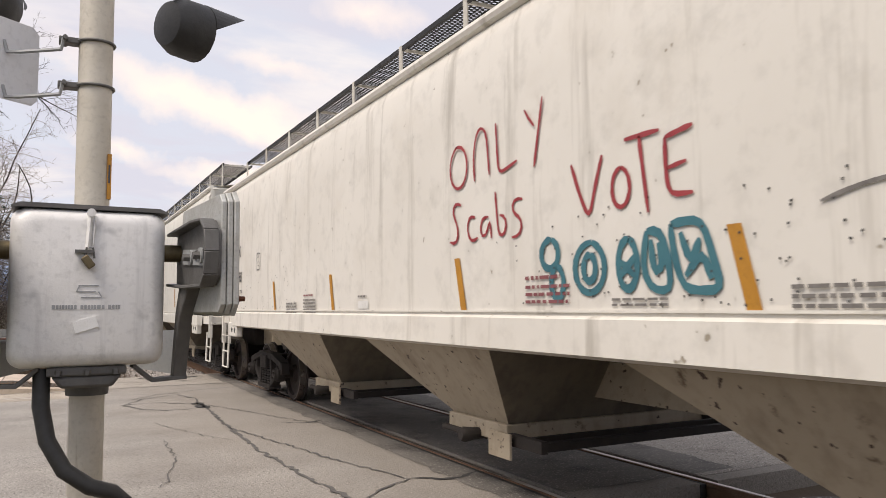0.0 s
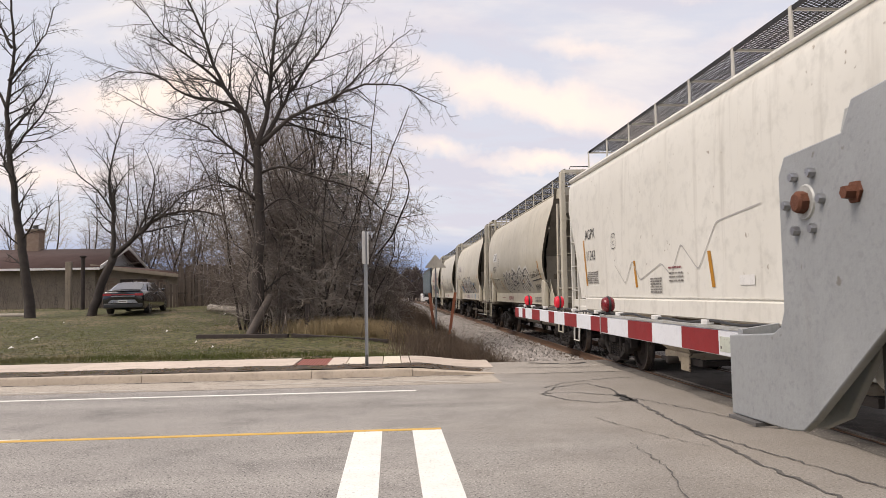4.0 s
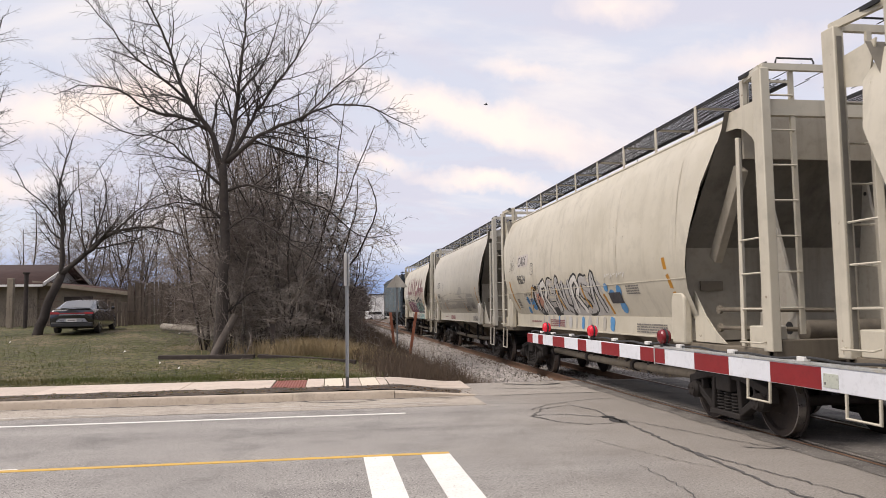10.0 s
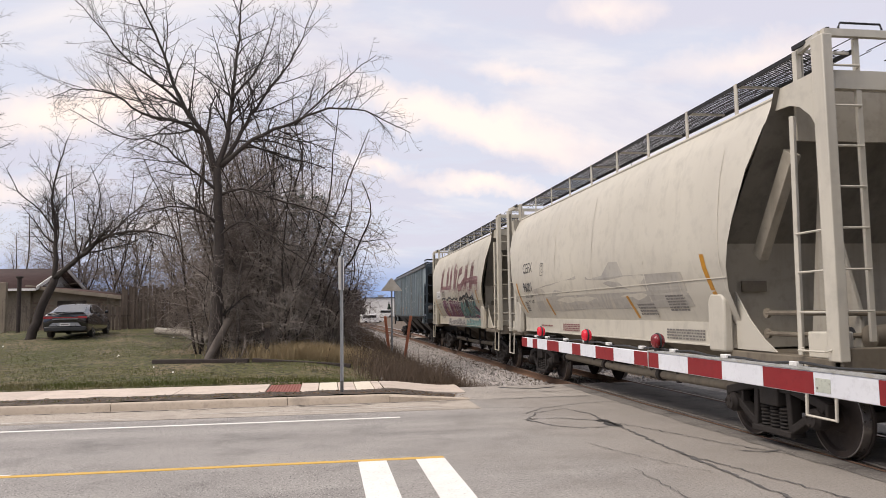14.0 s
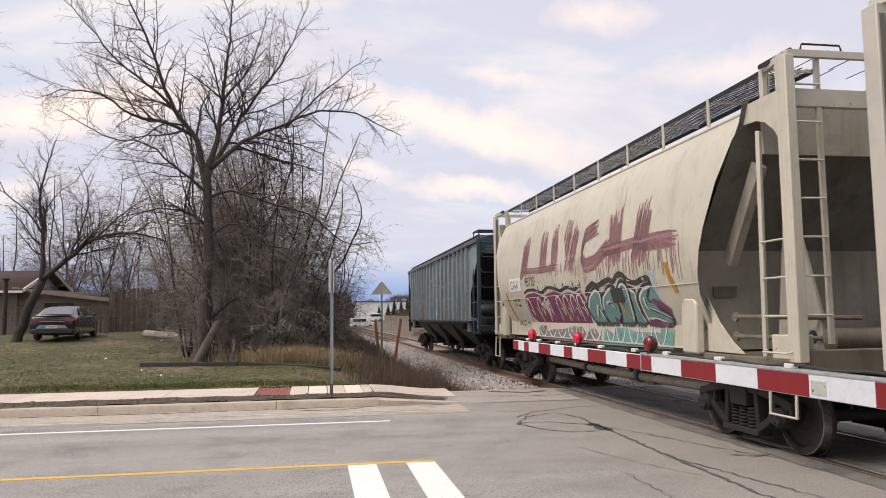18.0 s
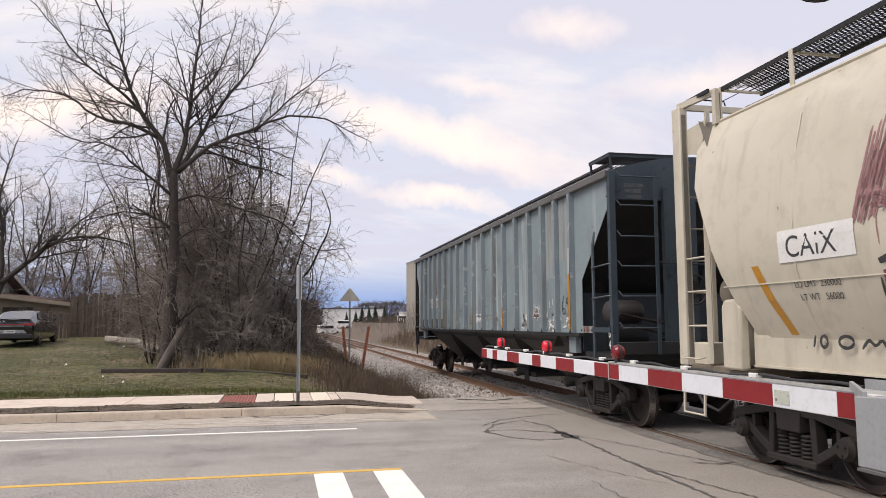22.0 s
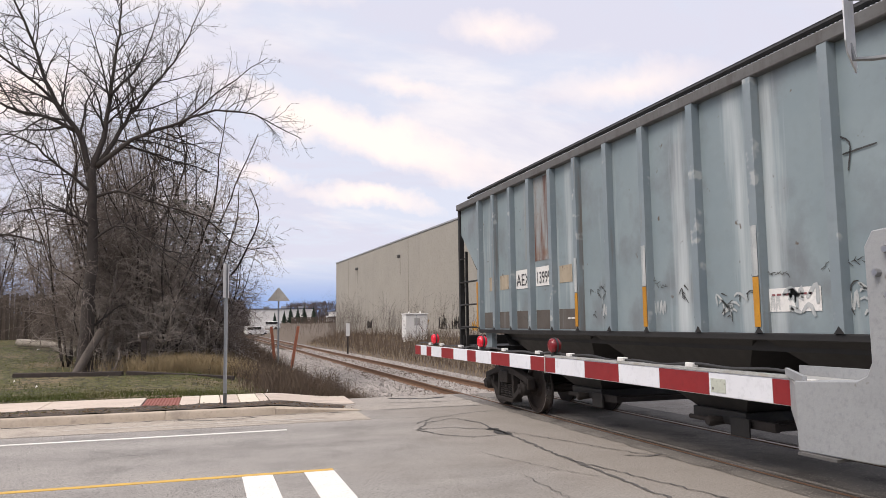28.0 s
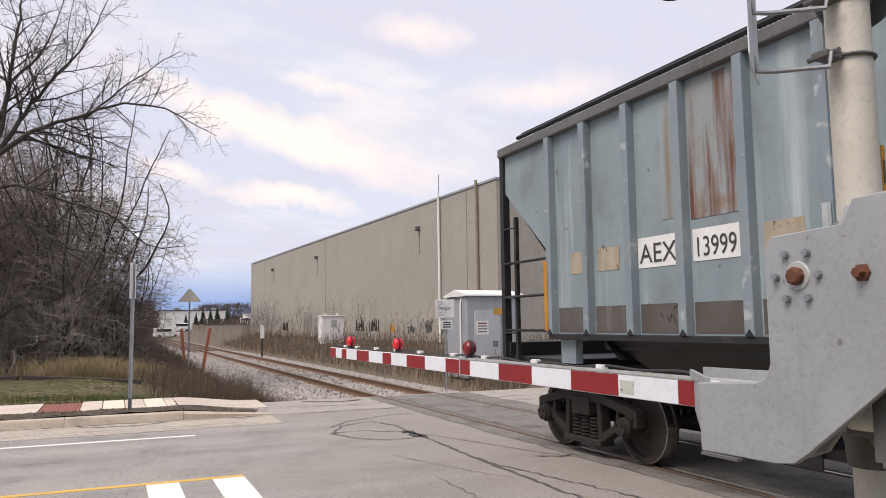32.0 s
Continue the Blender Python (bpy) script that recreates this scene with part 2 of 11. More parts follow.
M["ground"] = material("lawn_soil", (0.06, 0.07, 0.014), (0.105, 0.092, 0.03), 0.5, 0.95, bump=0.9, bscale=16, blotch=((0.19, 0.145, 0.085), 0.48, 0.62, 0.35), speck=((0.026, 0.027, 0.012), 0.48, 0.6, 7.0), speck2=((0.15, 0.12, 0.07), 0.56, 0.68, 4.0))


def brown_beyond(m):
    """Bare brown soil instead of lawn beside and beyond the track."""
    nd, ln = m.node_tree.nodes, m.node_tree.links
    b = nd["Principled BSDF"]
    old = b.inputs["Base Color"].links[0].from_socket
    co = nd.new("ShaderNodeTexCoord")
    sp = nd.new("ShaderNodeSeparateXYZ")
    ln.new(co.outputs["Object"], sp.inputs[0])
    mr = nd.new("ShaderNodeMapRange")
    mr.inputs["From Min"].default_value, mr.inputs["From Max"].default_value = 0.5, 3.5
    ln.new(sp.outputs["X"], mr.inputs["Value"])
    n = nd.new("ShaderNodeTexNoise"); n.inputs["Scale"].default_value, n.inputs["Detail"].default_value = 1.4, 8.0
    ln.new(co.outputs["Object"], n.inputs["Vector"])
    soil = nd.new("ShaderNodeMix"); soil.data_type = "RGBA"
    soil.inputs[6].default_value, soil.inputs[7].default_value = (0.075, 0.056, 0.04, 1), (0.13, 0.098, 0.068, 1)
    ln.new(n.outputs["Fac"], soil.inputs[0])
    mx = nd.new("ShaderNodeMix"); mx.data_type = "RGBA"
    ln.new(mr.outputs[0], mx.inputs[0]); ln.new(old, mx.inputs[6]); ln.new(soil.outputs[2], mx.inputs[7])
    ln.new(mx.outputs[2], b.inputs["Base Color"])


brown_beyond(M["ground"])


def worn_lanes(m):
    """Faint wheel tracks along the lanes; the asphalt turns dusty and sandy towards the track."""
    nd, ln = m.node_tree.nodes, m.node_tree.links
    b = nd["Principled BSDF"]
    old = b.inputs["Base Color"].links[0].from_socket
    co = nd.new("ShaderNodeTexCoord")
    mp = nd.new("ShaderNodeMapping"); mp.inputs["Scale"].default_value = (0.03, 0.8, 0.0)
    ln.new(co.outputs["Object"], mp.inputs[0])
    n = nd.new("ShaderNodeTexNoise"); n.inputs["Scale"].default_value, n.inputs["Detail"].default_value = 1.5, 4.0
    ln.new(mp.outputs[0], n.inputs["Vector"])
    mr = nd.new("ShaderNodeMapRange")
    mr.inputs["From Min"].default_value, mr.inputs["From Max"].default_value = 0.35, 0.68
    mr.inputs["To Min"].default_value, mr.inputs["To Max"].default_value = 0.88, 1.12
    ln.new(n.outputs["Fac"], mr.inputs["Value"])
    hs = nd.new("ShaderNodeHueSaturation")
    ln.new(mr.outputs[0], hs.inputs["Value"]); ln.new(old, hs.inputs["Color"])
    sp = nd.new("ShaderNodeSeparateXYZ"); ln.new(co.outputs["Object"], sp.inputs[0])
    big = nd.new("ShaderNodeTexNoise"); big.inputs["Scale"].default_value, big.inputs["Detail"].default_value = 0.55, 8.0
    ln.new(co.outputs["Object"], big.inputs["Vector"])
    ad = nd.new("ShaderNodeMath"); ad.operation = "MULTIPLY_ADD"; ad.inputs[1].default_value = 5.0
    ln.new(big.outputs["Fac"], ad.inputs[0]); ln.new(sp.outputs["X"], ad.inputs[2])
    ed = nd.new("ShaderNodeMapRange")
    ed.inputs["From Min"].default_value, ed.inputs["From Max"].default_value = 4.0, 7.2
    ed.inputs["To Max"].default_value = 0.75
    ln.new(ad.outputs[0], ed.inputs["Value"])
    dust = nd.new("ShaderNodeMix"); dust.data_type = "RGBA"; dust.blend_type = "MIX"
    sand = nd.new("ShaderNodeMix"); sand.data_type = "RGBA"
    fine = nd.new("ShaderNodeTexNoise"); fine.inputs["Scale"].default_value, fine.inputs["Detail"].default_value = 40.0, 4.0
    ln.new(co.outputs["Object"], fine.inputs["Vector"]); ln.new(fine.outputs["Fac"], sand.inputs[0])
    sand.inputs[6].default_value, sand.inputs[7].default_value = (0.12, 0.106, 0.09, 1), (0.39, 0.348, 0.3, 1)
    ln.new(ed.outputs[0], dust.inputs[0]); ln.new(hs.outputs[0], dust.inputs[6]); ln.new(sand.outputs[2], dust.inputs[7])
    ln.new(dust.outputs[2], b.inputs["Base Color"])


worn_lanes(M["asphalt"])
M["grass"] = material("grass_blades", (0.058, 0.084, 0.012), (0.105, 0.1, 0.026), 0.6, 0.9, bump=0.0, blotch=((0.17, 0.13, 0.07), 0.5, 0.7, 0.3))
M["dry"] = material("dry_grass", (0.42, 0.325, 0.185), (0.28, 0.21, 0.115), 1.2, 0.95, bump=0.0)
M["weed"] = material("brown_weeds", (0.085, 0.06, 0.042), (0.135, 0.096, 0.066), 1.0, 0.95, bump=0.0)
M["ballast"] = material("ballast_bed", (0.13, 0.115, 0.1), (0.075, 0.064, 0.055), 3.0, 0.95, bump=1.0, bscale=18, speck=((0.42, 0.39, 0.36), 0.53, 0.62, 13.0))
M["stone"] = material("ballast_stone", (0.5, 0.46, 0.425), (0.27, 0.245, 0.225), 3.0, 0.9, bump=0.3, speck=((0.14, 0.125, 0.11), 0.58, 0.66, 7.0))
M["sleeper"] = material("weathered_sleeper", (0.105, 0.078, 0.058), (0.16, 0.125, 0.1), 5, 0.95, vary=0.2, bump=0.6, bscale=30)
M["rail"] = material("rusty_rail", (0.155, 0.085, 0.05), (0.21, 0.13, 0.085), 6, 0.8, 0.2)
M["railhead"] = material("polished_railhead", (0.42, 0.37, 0.33), (0.3, 0.25, 0.22), 8, 0.35, 0.9)
M["white_car"] = material("grey_white_paint", (0.72, 0.69, 0.63), (0.65, 0.62, 0.56), 0.5, 0.5, bump=0.06, bscale=14, streak=((0.4, 0.37, 0.32), 0.57, 0.76, 4.2), blotch=((0.58, 0.54, 0.47), 0.55, 0.8, 0.7), vary=0.015, speck=((0.3, 0.26, 0.2), 0.72, 0.76, 9.0))
M["white_car2"] = material("off_white_paint", (0.70, 0.68, 0.62), (0.63, 0.61, 0.55), 0.5, 0.5, bump=0.06, bscale=14, streak=((0.45, 0.425, 0.375), 0.56, 0.8, 3.4), vary=0.015, speck=((0.33, 0.29, 0.23), 0.72, 0.77, 8.0))
M["beige"] = material("beige_paint", (0.56, 0.515, 0.415), (0.5, 0.46, 0.37), 0.45, 0.45, bump=0.05, bscale=12, streak=((0.36, 0.325, 0.255), 0.55, 0.8, 3.4), blotch=((0.44, 0.4, 0.31), 0.5, 0.78, 0.7), vary=0.02, speck=((0.25, 0.2, 0.14), 0.73, 0.77, 8.0))
M["beige_grey"] = material("pale_grey_beige_paint", (0.55, 0.515, 0.43), (0.47, 0.44, 0.375), 0.4, 0.5, bump=0.05, bscale=12, streak=((0.38, 0.35, 0.3), 0.55, 0.85, 2.2), vary=0.02)
# grimy beige, darkened further for the shade under the wagons
M["beige_dirty"] = material("grimy_shaded_beige_paint", (0.19, 0.16, 0.118), (0.12, 0.1, 0.073), 0.8, 0.75, bump=0.15, streak=((0.07, 0.058, 0.043), 0.5, 0.8, 3.0))
# the next two darken the set-back wagon ends for recess shade
M["end_grey"] = material("grimy_shaded_grey_end_paint", (0.2, 0.185, 0.155), (0.145, 0.132, 0.11), 0.8, 0.7, bump=0.12, streak=((0.09, 0.08, 0.065), 0.5, 0.8, 3.0))
M["end_wall"] = material("dusty_shaded_beige_end_paint", (0.36, 0.325, 0.26), (0.29, 0.258, 0.205), 0.8, 0.65, bump=0.1, streak=((0.19, 0.165, 0.13), 0.5, 0.8, 3.0))
M["end_fin"] = material("worn_beige_web_paint", (0.4, 0.37, 0.31), (0.33, 0.305, 0.255), 1.2, 0.6, bump=0.08, streak=((0.24, 0.2, 0.15), 0.55, 0.8, 4.0))
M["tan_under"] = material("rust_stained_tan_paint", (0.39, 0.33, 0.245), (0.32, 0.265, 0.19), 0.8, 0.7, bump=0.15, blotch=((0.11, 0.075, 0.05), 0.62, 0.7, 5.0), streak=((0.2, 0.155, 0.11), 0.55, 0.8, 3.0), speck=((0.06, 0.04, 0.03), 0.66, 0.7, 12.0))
M["blue_grey"] = material("faded_blue_grey_paint", (0.18, 0.228, 0.246), (0.245, 0.295, 0.306), 0.6, 0.42, bump=0.1, bscale=8, streak=((0.46, 0.5, 0.505), 0.54, 0.7, 1.5), blotch=((0.165, 0.185, 0.195), 0.5, 0.68, 1.3), speck=((0.1, 0.075, 0.055), 0.71, 0.76, 6.0))
M["chord"] = material("grey_brown_roof_chord", (0.125, 0.125, 0.122), (0.09, 0.085, 0.08), 1.5, 0.55, bump=0.1, streak=((0.06, 0.052, 0.045), 0.52, 0.75, 5.0))
M["blue_rib"] = material("blue_grey_rib_paint", (0.17, 0.212, 0.235), (0.225, 0.265, 0.28), 1.0, 0.45, bump=0.1, streak=((0.15, 0.115, 0.085), 0.57, 0.72, 4.0), speck=((0.36, 0.38, 0.38), 0.62, 0.72, 5.0))
M["rust_patch"] = material("rust_streaked_paint", (0.24, 0.275, 0.285), (0.26, 0.25, 0.235), 2.0, 0.7, bump=0.2, streak=((0.12, 0.05, 0.03), 0.43, 0.56, 6.0), blotch=((0.2, 0.12, 0.08), 0.52, 0.7, 2.0))
M["beige_stain"] = material("brown_stained_paint", (0.235, 0.28, 0.298), (0.27, 0.295, 0.295), 1.2, 0.55, bump=0.12, streak=((0.19, 0.15, 0.105), 0.5, 0.7, 5.0))
M["worn_white"] = material("scuffed_white_paint", (0.46, 0.47, 0.46), (0.34, 0.36, 0.36), 4.0, 0.7, bump=0.1, streak=((0.22, 0.26, 0.27), 0.5, 0.7, 9.0))
M["pale_patch"] = material("pale_lilac_patch", (0.54, 0.49, 0.45), (0.5, 0.455, 0.41), 1.0, 0.55, bump=0.05)
M["skin_spray"] = material("salmon_spray", (0.5, 0.26, 0.19), (0.42, 0.21, 0.15), 3.0, 0.6, bump=0.0)
M["wash"] = material("greyish_overpaint_wash", (0.42, 0.395, 0.345), (0.34, 0.32, 0.285), 0.8, 0.55, bump=0.05, streak=((0.48, 0.44, 0.36), 0.5, 0.68, 4.0), blotch=((0.27, 0.255, 0.235), 0.52, 0.75, 1.2))
M["silver_spray"] = material("silver_spray", (0.5, 0.49, 0.47), (0.4, 0.39, 0.375), 3, 0.45, bump=0.0, streak=((0.27, 0.26, 0.25), 0.55, 0.75, 9.0))
M["grime"] = material("brown_black_grime", (0.07, 0.058, 0.048), (0.1, 0.088, 0.078), 2.0, 0.8, bump=0.2, streak=((0.16, 0.165, 0.16), 0.55, 0.75, 4.0))
# near-black also stands for the shade under the wagon and in its ends
M["black_car"] = material("shade_blackened_paint", (0.008, 0.008, 0.0085), (0.018, 0.017, 0.016), 2.0, 0.6, bump=0.15, blotch=((0.08, 0.07, 0.06), 0.6, 0.85, 1.5))
# navy, darkened for the shade in the wagon's end recess
M["navy"] = material("shaded_navy_end_paint", (0.02, 0.029, 0.037), (0.032, 0.043, 0.05), 1.5, 0.5, bump=0.1, streak=((0.06, 0.065, 0.065), 0.6, 0.8, 3.0))
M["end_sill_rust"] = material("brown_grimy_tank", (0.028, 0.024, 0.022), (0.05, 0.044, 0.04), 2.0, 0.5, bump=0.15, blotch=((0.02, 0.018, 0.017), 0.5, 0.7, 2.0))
# the wagon's blue with the shade of its front end mixed in
M["end_blue"] = material("shaded_blue_end_paint", (0.026, 0.041, 0.054), (0.045, 0.062, 0.076), 1.2, 0.45, bump=0.1, streak=((0.12, 0.14, 0.15), 0.58, 0.8, 3.0), speck=((0.02, 0.022, 0.025), 0.6, 0.72, 5.0))
M["truck"] = material("grimy_cast_steel", (0.014, 0.011, 0.0095), (0.026, 0.02, 0.0165), 4.0, 0.8, 0.0, bump=0.35, bscale=40, blotch=((0.055, 0.04, 0.03), 0.6, 0.82, 3.0))
M["wheel"] = material("rusty_wheel_steel", (0.022, 0.016, 0.013), (0.04, 0.027, 0.02), 6, 0.8, 0.0, bump=0.2)
M["tread"] = material("polished_tread", (0.45, 0.42, 0.4), (0.33, 0.31, 0.3), 6, 0.3, 1.0)
M["grate"] = material("dark_walkway_steel", (0.018, 0.018, 0.019), (0.035, 0.034, 0.033), 6, 0.6, 0.4)
M["steel_white"] = material("dirty_white_steel", (0.62, 0.6, 0.54), (0.48, 0.455, 0.4), 2.0, 0.6, streak=((0.36, 0.29, 0.21), 0.55, 0.8, 4.0))
M["orange"] = material("amber_reflector", (0.5, 0.235, 0.02), (0.39, 0.18, 0.02), 5, 0.4, bump=0.05)
M["black"] = material("black_lettering", (0.03, 0.03, 0.035), (0.055, 0.055, 0.06), 9, 0.6, bump=0.0)
M["white"] = material("white_sign_face", (0.72, 0.71, 0.68), (0.64, 0.63, 0.6), 4, 0.5, bump=0.05)
M["faded"] = material("faded_stencil", (0.12, 0.11, 0.1), (0.22, 0.205, 0.19), 12, 0.7, bump=0.0)
M["maroon_text"] = material("maroon_stencil", (0.17, 0.045, 0.055), (0.26, 0.1, 0.1), 12, 0.7, bump=0.0)
M["red_spray"] = material("dark_red_spray", (0.25, 0.022, 0.03), (0.34, 0.05, 0.055), 8, 0.6, bump=0.0)
M["teal_spray"] = material("teal_spray", (0.028, 0.12, 0.155), (0.05, 0.17, 0.2), 8, 0.6, bump=0.0)
M["black_spray"] = material("black_spray", (0.02, 0.02, 0.022), (0.06, 0.058, 0.055), 6, 0.6, bump=0.0)
M["white_spray"] = material("white_spray", (0.7, 0.68, 0.64), (0.55, 0.53, 0.48), 3, 0.6, bump=0.0)
M["grey_spray"] = material("silver_grey_spray", (0.33, 0.32, 0.31), (0.47, 0.45, 0.42), 3, 0.5, bump=0.0)
M["purple_spray"] = material("plum_spray", (0.15, 0.035, 0.085), (0.21, 0.06, 0.12), 2, 0.6, bump=0.0)
M["dull_spray"] = material("dull_grey_spray", (0.17, 0.152, 0.146), (0.24, 0.215, 0.205), 3, 0.6, bump=0.05, blotch=((0.1, 0.085, 0.08), 0.5, 0.7, 3.0))
M["sea_spray"] = material("sea_green_spray", (0.105, 0.24, 0.225), (0.15, 0.3, 0.27), 2, 0.6, bump=0.0)
M["mauve_spray"] = material("mauve_brown_brushed_paint", (0.25, 0.125, 0.13), (0.32, 0.18, 0.175), 3, 0.7, bump=0.0, streak=((0.42, 0.33, 0.28), 0.62, 0.72, 16.0))
M["blue_spray"] = material("sky_blue_spray", (0.06, 0.2, 0.4), (0.1, 0.27, 0.48), 3, 0.6, bump=0.0)
M["yellow_spray"] = material("ochre_spray", (0.5, 0.27, 0.04), (0.4, 0.2, 0.03), 3, 0.6, bump=0.0)
M["arm_red"] = material("retroreflective_red", (0.24, 0.009, 0.011), (0.2, 0.008, 0.01), 3, 0.6, bump=0.05)
M["arm_white"] = material("retroreflective_white", (0.72, 0.73, 0.76), (0.66, 0.67, 0.7), 3, 0.4, bump=0.05)
M["old_label"] = material("faded_greenish_label", (0.5, 0.52, 0.44), (0.42, 0.44, 0.38), 9, 0.6, bump=0.0, speck=((0.3, 0.3, 0.26), 0.6, 0.7, 60.0))
M["lamp_red"] = material("lit_red_lens", (0.6, 0.012, 0.03), (0.5, 0.01, 0.025), 20, 0.2, bump=0.3, emit=0.18)
M["lamp_off"] = material("dark_red_lens", (0.2, 0.008, 0.014), (0.15, 0.008, 0.01), 20, 0.2, bump=0.3)
M["paper"] = material("white_paper", (0.86, 0.86, 0.85), (0.8, 0.8, 0.78), 30, 0.6, bump=0.05)
M["galv"] = material("galvanised_steel", (0.345, 0.355, 0.362), (0.29, 0.3, 0.307), 6, 0.55, 0.2, bump=0.12, blotch=((0.4, 0.41, 0.415), 0.5, 0.8, 3.0), streak=((0.24, 0.235, 0.225), 0.62, 0.8, 7.0), speck=((0.2, 0.19, 0.175), 0.7, 0.76, 22.0))
M["galv_edge"] = material("zinc_plate_edge", (0.5, 0.51, 0.5), (0.36, 0.35, 0.32), 9, 0.55, 0.3, bump=0.25, streak=((0.33, 0.26, 0.16), 0.6, 0.8, 8.0))
M["alu"] = material("cast_aluminium_paint", (0.8, 0.79, 0.775), (0.72, 0.71, 0.695), 4, 0.45, 0.1, bump=0.12, bscale=90, streak=((0.5, 0.49, 0.48), 0.57, 0.78, 9.0), speck=((0.46, 0.455, 0.45), 0.62, 0.8, 10.0))
M["iron"] = material("grey_cast_iron", (0.1, 0.098, 0.095), (0.145, 0.14, 0.135), 8, 0.6, 0.2, bump=0.25, streak=((0.08, 0.075, 0.07), 0.5, 0.8, 8.0))
M["mast"] = material("weathered_mast_paint", (0.58, 0.54, 0.465), (0.5, 0.46, 0.39), 5, 0.55, 0.1, bump=0.14, streak=((0.26, 0.215, 0.165), 0.62, 0.72, 14.0), blotch=((0.66, 0.62, 0.55), 0.5, 0.8, 3.0))
M["rust"] = material("rust", (0.16, 0.06, 0.03), (0.1, 0.035, 0.02), 30, 0.85, 0.1, bump=0.4)
M["brass"] = material("tarnished_brass", (0.2, 0.16, 0.09), (0.13, 0.1, 0.06), 20, 0.5, 0.8)
M["rubber"] = material("black_rubber", (0.018, 0.018, 0.019), (0.03, 0.03, 0.03), 20, 0.55, bump=0.1)
M["bark"] = material("grey_brown_bark", (0.034, 0.027, 0.023), (0.064, 0.052, 0.044), 3.0, 0.95, bump=0.9, bscale=25)
M["twig"] = material("twig_bark", (0.082, 0.066, 0.056), (0.13, 0.106, 0.092), 1.2, 0.95, bump=0.0)
M["twig_dark"] = material("dark_twig_bark", (0.032, 0.026, 0.023), (0.056, 0.046, 0.04), 1.2, 0.95, bump=0.0)
M["twig_mid"] = material("brown_grey_twig_bark", (0.14, 0.112, 0.095), (0.21, 0.172, 0.148), 1.2, 0.95, bump=0.0)
M["twig_pale"] = material("pale_twig_bark", (0.46, 0.405, 0.355), (0.26, 0.22, 0.19), 1.2, 0.95, bump=0.0)
M["dead_wood"] = material("grey_dead_wood", (0.13, 0.108, 0.09), (0.075, 0.062, 0.052), 4.0, 0.95, bump=0.6, bscale=20, streak=((0.09, 0.075, 0.065), 0.5, 0.75, 6.0))
M["far_wood"] = material("far_bare_wood", (0.13, 0.1, 0.09), (0.09, 0.072, 0.066), 0.1, 1.0, bump=0.0)
M["spruce"] = material("spruce_needles", (0.022, 0.04, 0.027), (0.035, 0.055, 0.035), 1.0, 0.95, bump=0.0)
M["log"] = material("bleached_log", (0.38, 0.34, 0.28), (0.27, 0.24, 0.2), 4, 0.9, bump=0.5)
M["fence"] = material("weathered_fence_wood", (0.125, 0.096, 0.073), (0.07, 0.053, 0.042), 3, 0.95, vary=0.3, bump=0.4, streak=((0.04, 0.03, 0.024), 0.5, 0.75, 6.0))
M["roof"] = material("brown_roof_shingle", (0.075, 0.043, 0.036), (0.1, 0.06, 0.05), 2, 0.95, bump=0.6, bscale=12)
M["roof_dark"] = material("dark_slate_shingle", (0.05, 0.052, 0.062), (0.075, 0.077, 0.088), 2, 0.95, bump=0.6, bscale=12)
M["brickpale"] = material("dull_wall", (0.27, 0.225, 0.17), (0.2, 0.165, 0.125), 2, 0.9, vary=0.08, bump=0.3)
M["brick"] = material("dull_brick", (0.2, 0.135, 0.1), (0.26, 0.2, 0.15), 4, 0.95, vary=0.2, bump=0.3)
M["siding"] = material("white_siding", (0.6, 0.6, 0.6), (0.52, 0.52, 0.52), 2, 0.7, vary=0.04)
M["timber_dark"] = material("dark_stained_timber", (0.03, 0.023, 0.02), (0.055, 0.042, 0.036), 4, 0.9, bump=0.5)
M["block"] = material("beige_grey_block", (0.36, 0.335, 0.29), (0.31, 0.29, 0.25), 0.4, 0.95, vary=0.05, bump=0.25, streak=((0.25, 0.23, 0.2), 0.6, 0.85, 0.8))
M["corr"] = material("corrugated_grey_cladding", (0.46, 0.47, 0.49), (0.4, 0.41, 0.43), 1, 0.55, 0.1)
M["corr_blue"] = material("blue_band_cladding", (0.025, 0.085, 0.14), (0.02, 0.07, 0.12), 1, 0.5)
M["far_white"] = material("far_white_wall", (0.78, 0.76, 0.72), (0.7, 0.68, 0.65), 0.2, 0.8, bump=0.0)
M["cabinet"] = material("white_painted_metal", (0.76, 0.75, 0.72), (0.7, 0.69, 0.66), 1.5, 0.55, streak=((0.42, 0.36, 0.28), 0.62, 0.8, 4.0))
M["shed"] = material("grey_painted_metal", (0.33, 0.34, 0.36), (0.28, 0.29, 0.31), 1.5, 0.55, streak=((0.22, 0.22, 0.23), 0.55, 0.8, 3.0))
M["post_orange"] = material("faded_orange_marker", (0.46, 0.16, 0.085), (0.38, 0.14, 0.08), 4, 0.8)
M["car_paint"] = material("near_black_metallic_paint", (0.006, 0.0065, 0.009), (0.008, 0.0085, 0.012), 1, 0.16, 0.0, bump=0.0, coat=1.0)
M["glass"] = glass("dark_window_glass", (0.015, 0.018, 0.02))
M["chrome"] = material("bright_trim", (0.4, 0.4, 0.41), (0.32, 0.32, 0.33), 3, 0.3, 0.9, bump=0.0)
M["tail"] = material("tail_lamp_red", (0.4, 0.03, 0.04), (0.3, 0.02, 0.03), 5, 0.15, bump=0.0, coat=1.0)
M["bird"] = material("dark_feathers", (0.02, 0.02, 0.022), (0.03, 0.03, 0.032), 5, 0.8, bump=0.0)


